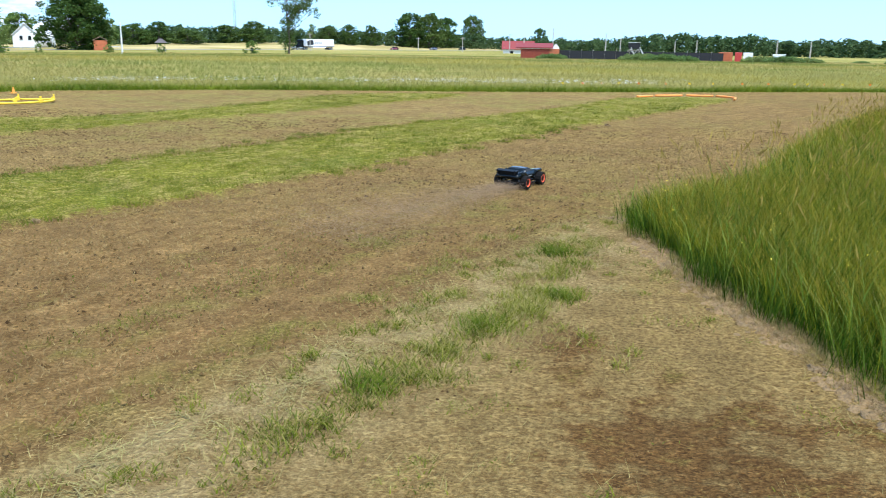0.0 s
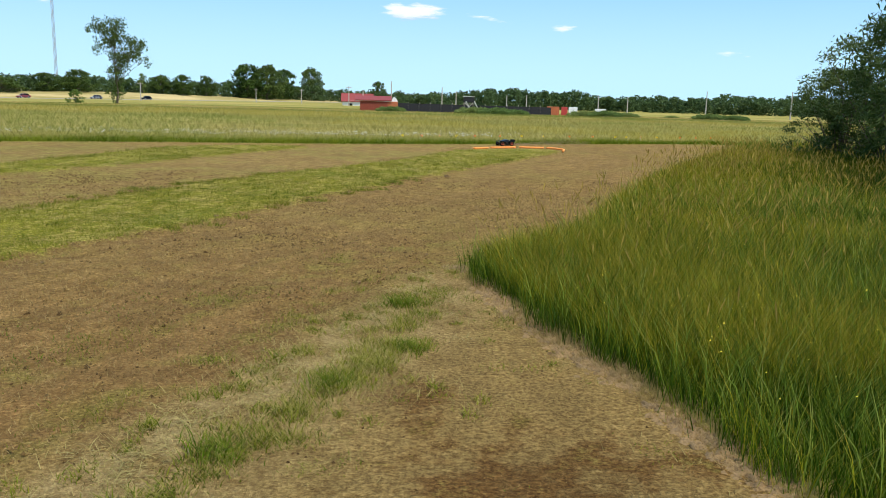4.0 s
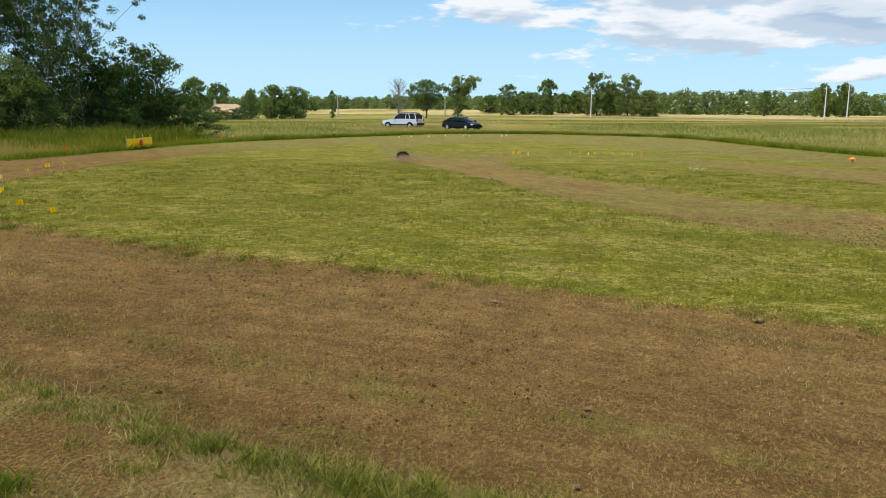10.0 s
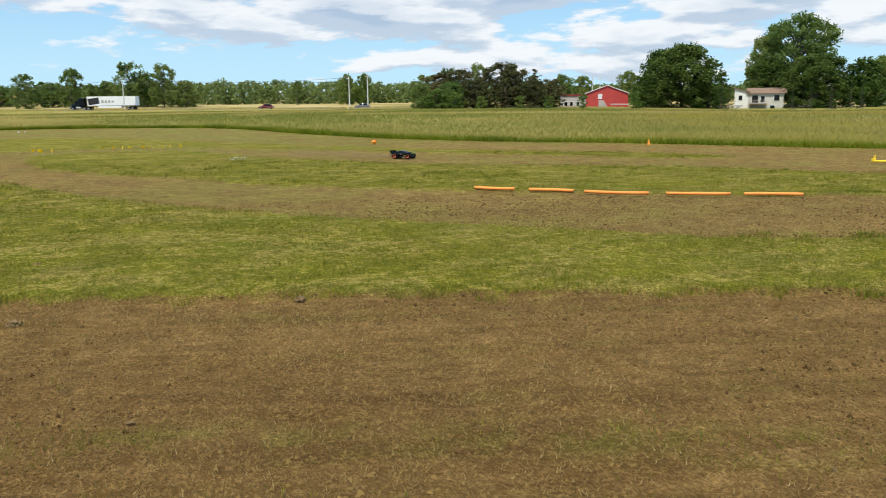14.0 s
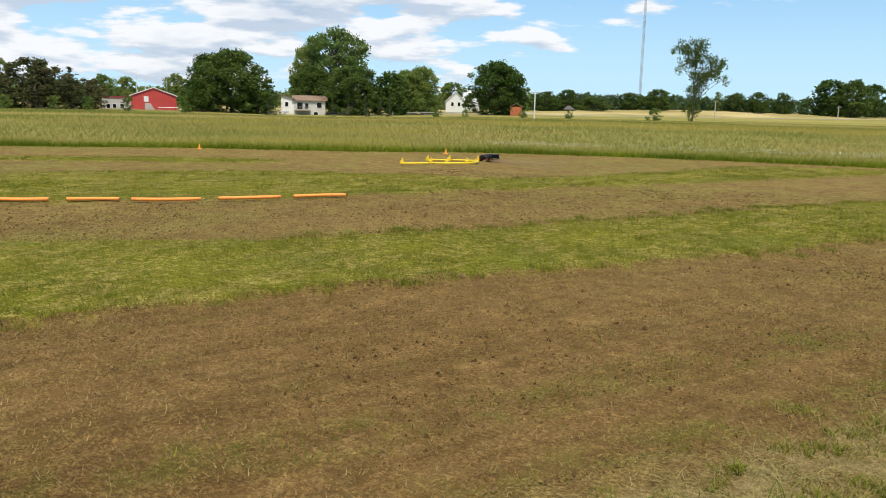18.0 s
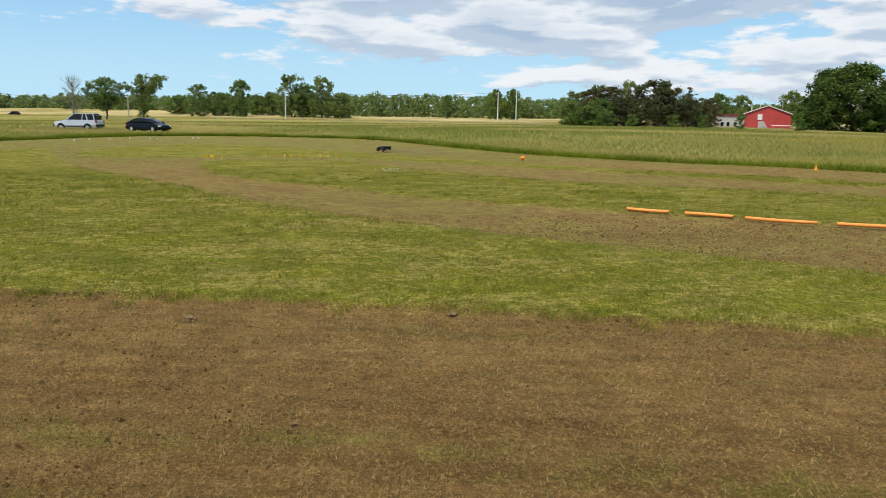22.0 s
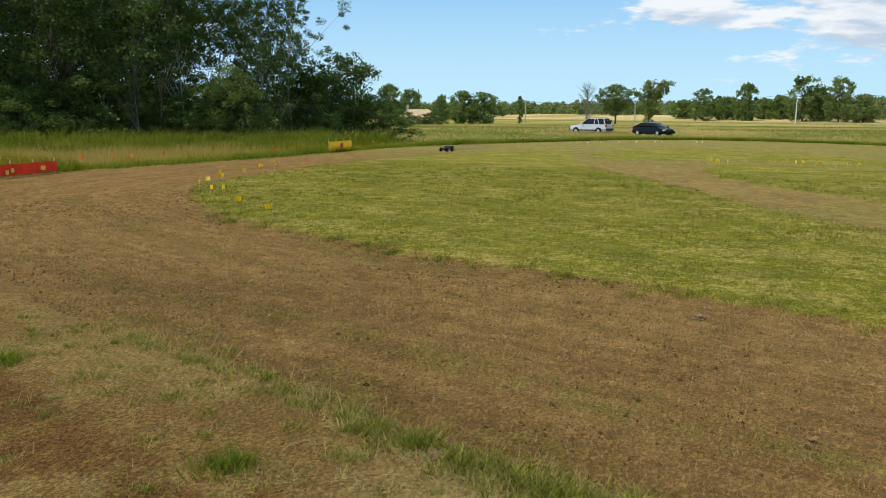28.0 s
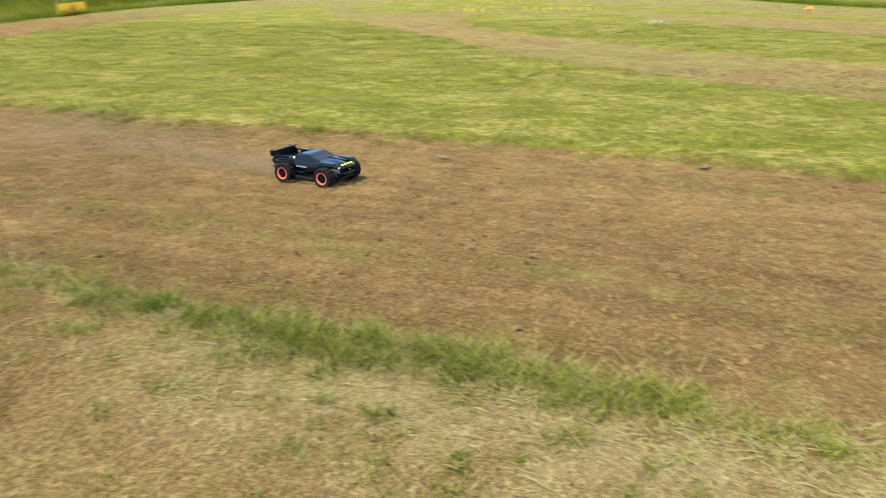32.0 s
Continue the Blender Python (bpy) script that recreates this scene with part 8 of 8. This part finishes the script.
# ---- by the standing place ----
def build_chair():
    ob = thing("camp_chair", pose(-1.25, -5.24, 0, 0, 0, 233), "black folding camp chair standing on the dry grass", "chair")
    w, d, s = 0.23, 0.23, 0.40
    for x in (-w, w):
        for y in (-d, d):
            part("leg", rod(B(), (x, y, 0.0), (x, -y, s), 0.010, 0.010, 6), M_PLASTIC, ob)
            part("foot", rod(B(), (x, y, 0.0), (x, y, 0.03), 0.018, 0.016, 8), M_PLASTIC, ob)
        part("upright", rod(B(), (x, d, 0.02), (x, d + 0.10, 0.86), 0.010, 0.010, 6), M_PLASTIC, ob)
        part("arm_post", rod(B(), (x, -d, 0.02), (x, -d - 0.01, 0.565), 0.010, 0.010, 6), M_PLASTIC, ob)
        part("armrest", box(B(), (x, 0.03, 0.575), (0.06, 0.56, 0.018), bevel=0.004), M_CANVAS, ob)
    for y in (-d, d):
        part("cross_brace", rod(B(), (-w, y, 0.05), (w, y, s), 0.009, 0.009, 6), M_PLASTIC, ob)
        part("cross_brace", rod(B(), (w, y, 0.05), (-w, y, s), 0.009, 0.009, 6), M_PLASTIC, ob)
    part("seat", loft(B(), [[(x, -d, s - 0.05 * (1 - (x / w) ** 2)) for x in np.linspace(-w, w, 7)] + [(x, -d, s + 0.012 - 0.05 * (1 - (x / w) ** 2)) for x in np.linspace(w, -w, 7)],
                            [(x, d, s - 0.07 * (1 - (x / w) ** 2)) for x in np.linspace(-w, w, 7)] + [(x, d, s + 0.012 - 0.07 * (1 - (x / w) ** 2)) for x in np.linspace(w, -w, 7)]]), M_CANVAS, ob, "sagging black canvas seat")
    part("backrest", box(B(), (0, d + 0.07, 0.67), (2 * w, 0.014, 0.36), Euler((radians(-6), 0, 0)).to_matrix().to_4x4()), M_CANVAS, ob, "black canvas backrest")


def build_bag():
    ob = thing("bag", pose(-1.37, -4.61, 0, 0, 0, 150) @ Matrix.Diagonal((0.72, 0.72, 0.70, 1)), "navy nylon bag with open top on the dry grass", "bag")
    bm = B()
    box(bm, (0, 0, 0.11), (0.24, 0.19, 0.22), bevel=0.05)
    for v in bm.verts:
        v.co += Vector((noise.noise(v.co * 9), noise.noise(v.co * 9 + Vector((4, 0, 0))), 0)) * 0.02
    part("body", bm, M_NAVY, ob, smooth=True)
    part("rim", tube(B(), [(0.11 * math.cos(a), 0.085 * math.sin(a), 0.225) for a in np.linspace(0, 6.28, 15)], 0.008, 6), M_CANVAS, ob)
    part("strap", tube(B(), [(0.11, 0.02, 0.17), (0.19, 0.05, 0.20), (0.25, 0.06, 0.16), (0.24, 0.03, 0.12)], 0.013, 6), M_NAVY, ob, "dark carrying strap")
    part("bottle_cap", rod(B(), (0.0, 0.0, 0.20), (0.0, 0.0, 0.245), 0.025, 0.022, 10), M_WHITE, ob, "white cap in the top")
    sack = thing("chair_sack", pose(-1.10, -4.80, 0, 0, 0, 150), "black chair sack lying on the dry grass", "bag")
    part("cloth", tube(B(), [(-0.28, 0, 0.05), (-0.12, 0.03, 0.06), (0.08, 0.0, 0.05), (0.26, -0.04, 0.035)], 0.05, 10), M_CANVAS, sack, smooth=True)
    part("cord", tube(B(), [(0.26, -0.04, 0.04), (0.34, -0.02, 0.012), (0.30, 0.10, 0.012), (0.12, 0.13, 0.012)], 0.006, 5), M_STAKE, sack, "pale draw cord")


build_chair()
build_bag()

# ---- what moves ----
RACE = [
    (0.0, -0.56, 9.35, 68),
    (0.5, 1.11, 13.02, 62),
    (1.0, 3.48, 16.76, 66),
    (1.5, 5.46, 20.34, 72),
    (2.0, 6.57, 23.86, 77),
    (2.5, 7.03, 27.15, 91),
    (3.0, 6.41, 29.22, 129),
    (3.5, 4.93, 29.97, 175),
    (4.0, 3.04, 29.60, 204),
    (4.5, 1.17, 28.27, 226),
    (5.0, -0.26, 26.25, 243),
    (5.5, -1.12, 23.89, 255),
    (6.0, -1.98, 20.70, 251),
    (6.5, -3.63, 16.96, 243),
    (7.0, -6.00, 13.08, 234),
    (7.5, -9.20, 9.32, 228),
    (8.0, -12.72, 5.32, 230),
    (8.5, -16.15, 1.06, 230),
    (9.0, -19.78, -2.69, 221),
    (9.5, -23.40, -5.38, 212),
    (10.0, -26.15, -6.74, 197),
    (10.5, -27.94, -6.85, 165),
    (11.0, -28.93, -6.07, 115),
    (11.5, -29.05, -4.52, 83),
    (12.0, -28.65, -2.36, 78),
    (12.5, -28.00, 0.11, 68),
    (13.0, -26.36, 2.40, 42),
    (13.5, -23.38, 4.61, 37),
    (14.0, -21.00, 6.78, 47),
    (14.5, -18.33, 9.66, 45),
    (15.0, -15.36, 12.51, 46),
    (15.5, -12.92, 15.47, 53),
    (16.0, -11.66, 17.28, 60),
    (16.5, -11.42, 18.09, 109),
    (17.0, -11.89, 18.46, 153),
    (17.5, -12.72, 18.98, 139),
    (18.0, -13.69, 19.79, 157),
    (18.5, -15.06, 19.61, 208),
    (19.0, -16.91, 18.20, 222),
    (19.5, -19.01, 16.06, 230),
    (20.0, -21.26, 13.37, 227),
    (20.5, -23.94, 10.93, 221),
    (21.0, -26.80, 8.42, 219),
    (21.5, -30.13, 5.98, 214),
    (22.0, -34.07, 3.47, 210),
    (22.5, -38.23, 1.23, 207),
    (23.0, -42.04, -0.72, 209),
    (23.5, -44.75, -2.43, 218),
    (24.0, -46.05, -4.12, 258),
    (24.5, -45.66, -6.27, 294),
    (25.0, -44.50, -8.14, 310),
    (25.5, -43.23, -9.24, 328),
    (26.0, -41.68, -10.14, 331),
    (26.5, -39.75, -11.13, 334),
    (27.0, -37.38, -12.23, 336),
    (27.5, -34.46, -13.51, 337),
    (28.0, -31.28, -14.45, 350),
    (28.5, -27.48, -15.11, 356),
    (29.0, -23.55, -14.82, 369),
    (29.5, -19.44, -14.06, 371),
    (30.0, -15.36, -13.11, 378),
    (30.5, -12.20, -12.10, 386),
    (30.9, -10.15, -10.75, 430),
    (31.0, -9.66, -10.05, 435),
    (31.2, -8.90, -8.60, 436),
    (31.4, -8.08, -7.08, 432),
    (31.6, -7.34, -5.45, 429),
    (31.8, -6.67, -3.72, 427),
    (32.0, -5.87, -1.80, 428),

]


def motions():
    walk(RACER, [(t, pose(x, y, -0.03, 0, 0, a)) for t, x, y, a in RACE])
    walk(DUST, [(t, pose(x, y, -0.02, 0, 0, a)) for t, x, y, a in RACE])
    for k, wh in enumerate(RACER_WHEELS):
        base = wh.matrix_basis.translation.copy()
        walk(wh, [(i * 0.1, pose(*base) @ Matrix.Rotation(radians(75.0 * i + 20 * k), 4, "Y")) for i in range(321)])
    d, n = bearing(ROAD_AZ), bearing(ROAD_AZ + 90)
    for ob, late, lane in [(TRUCK, 0.0, 0.0)] + [(c, dt, 0.0) for c, dt in ROADCARS]:
        rows = []
        for t in np.arange(0, 32.01, 2.0):
            p = ROAD_P + d * (ROAD_V * (float(t) - late)) + n * lane
            rows.append((float(t), Matrix.Translation((p.x, p.y, float(terrain(p.x, p.y)) + 0.05)) @ pose(0, 0, 0, 0, 0, 90 - ROAD_AZ)))
        walk(ob, rows)


motions()
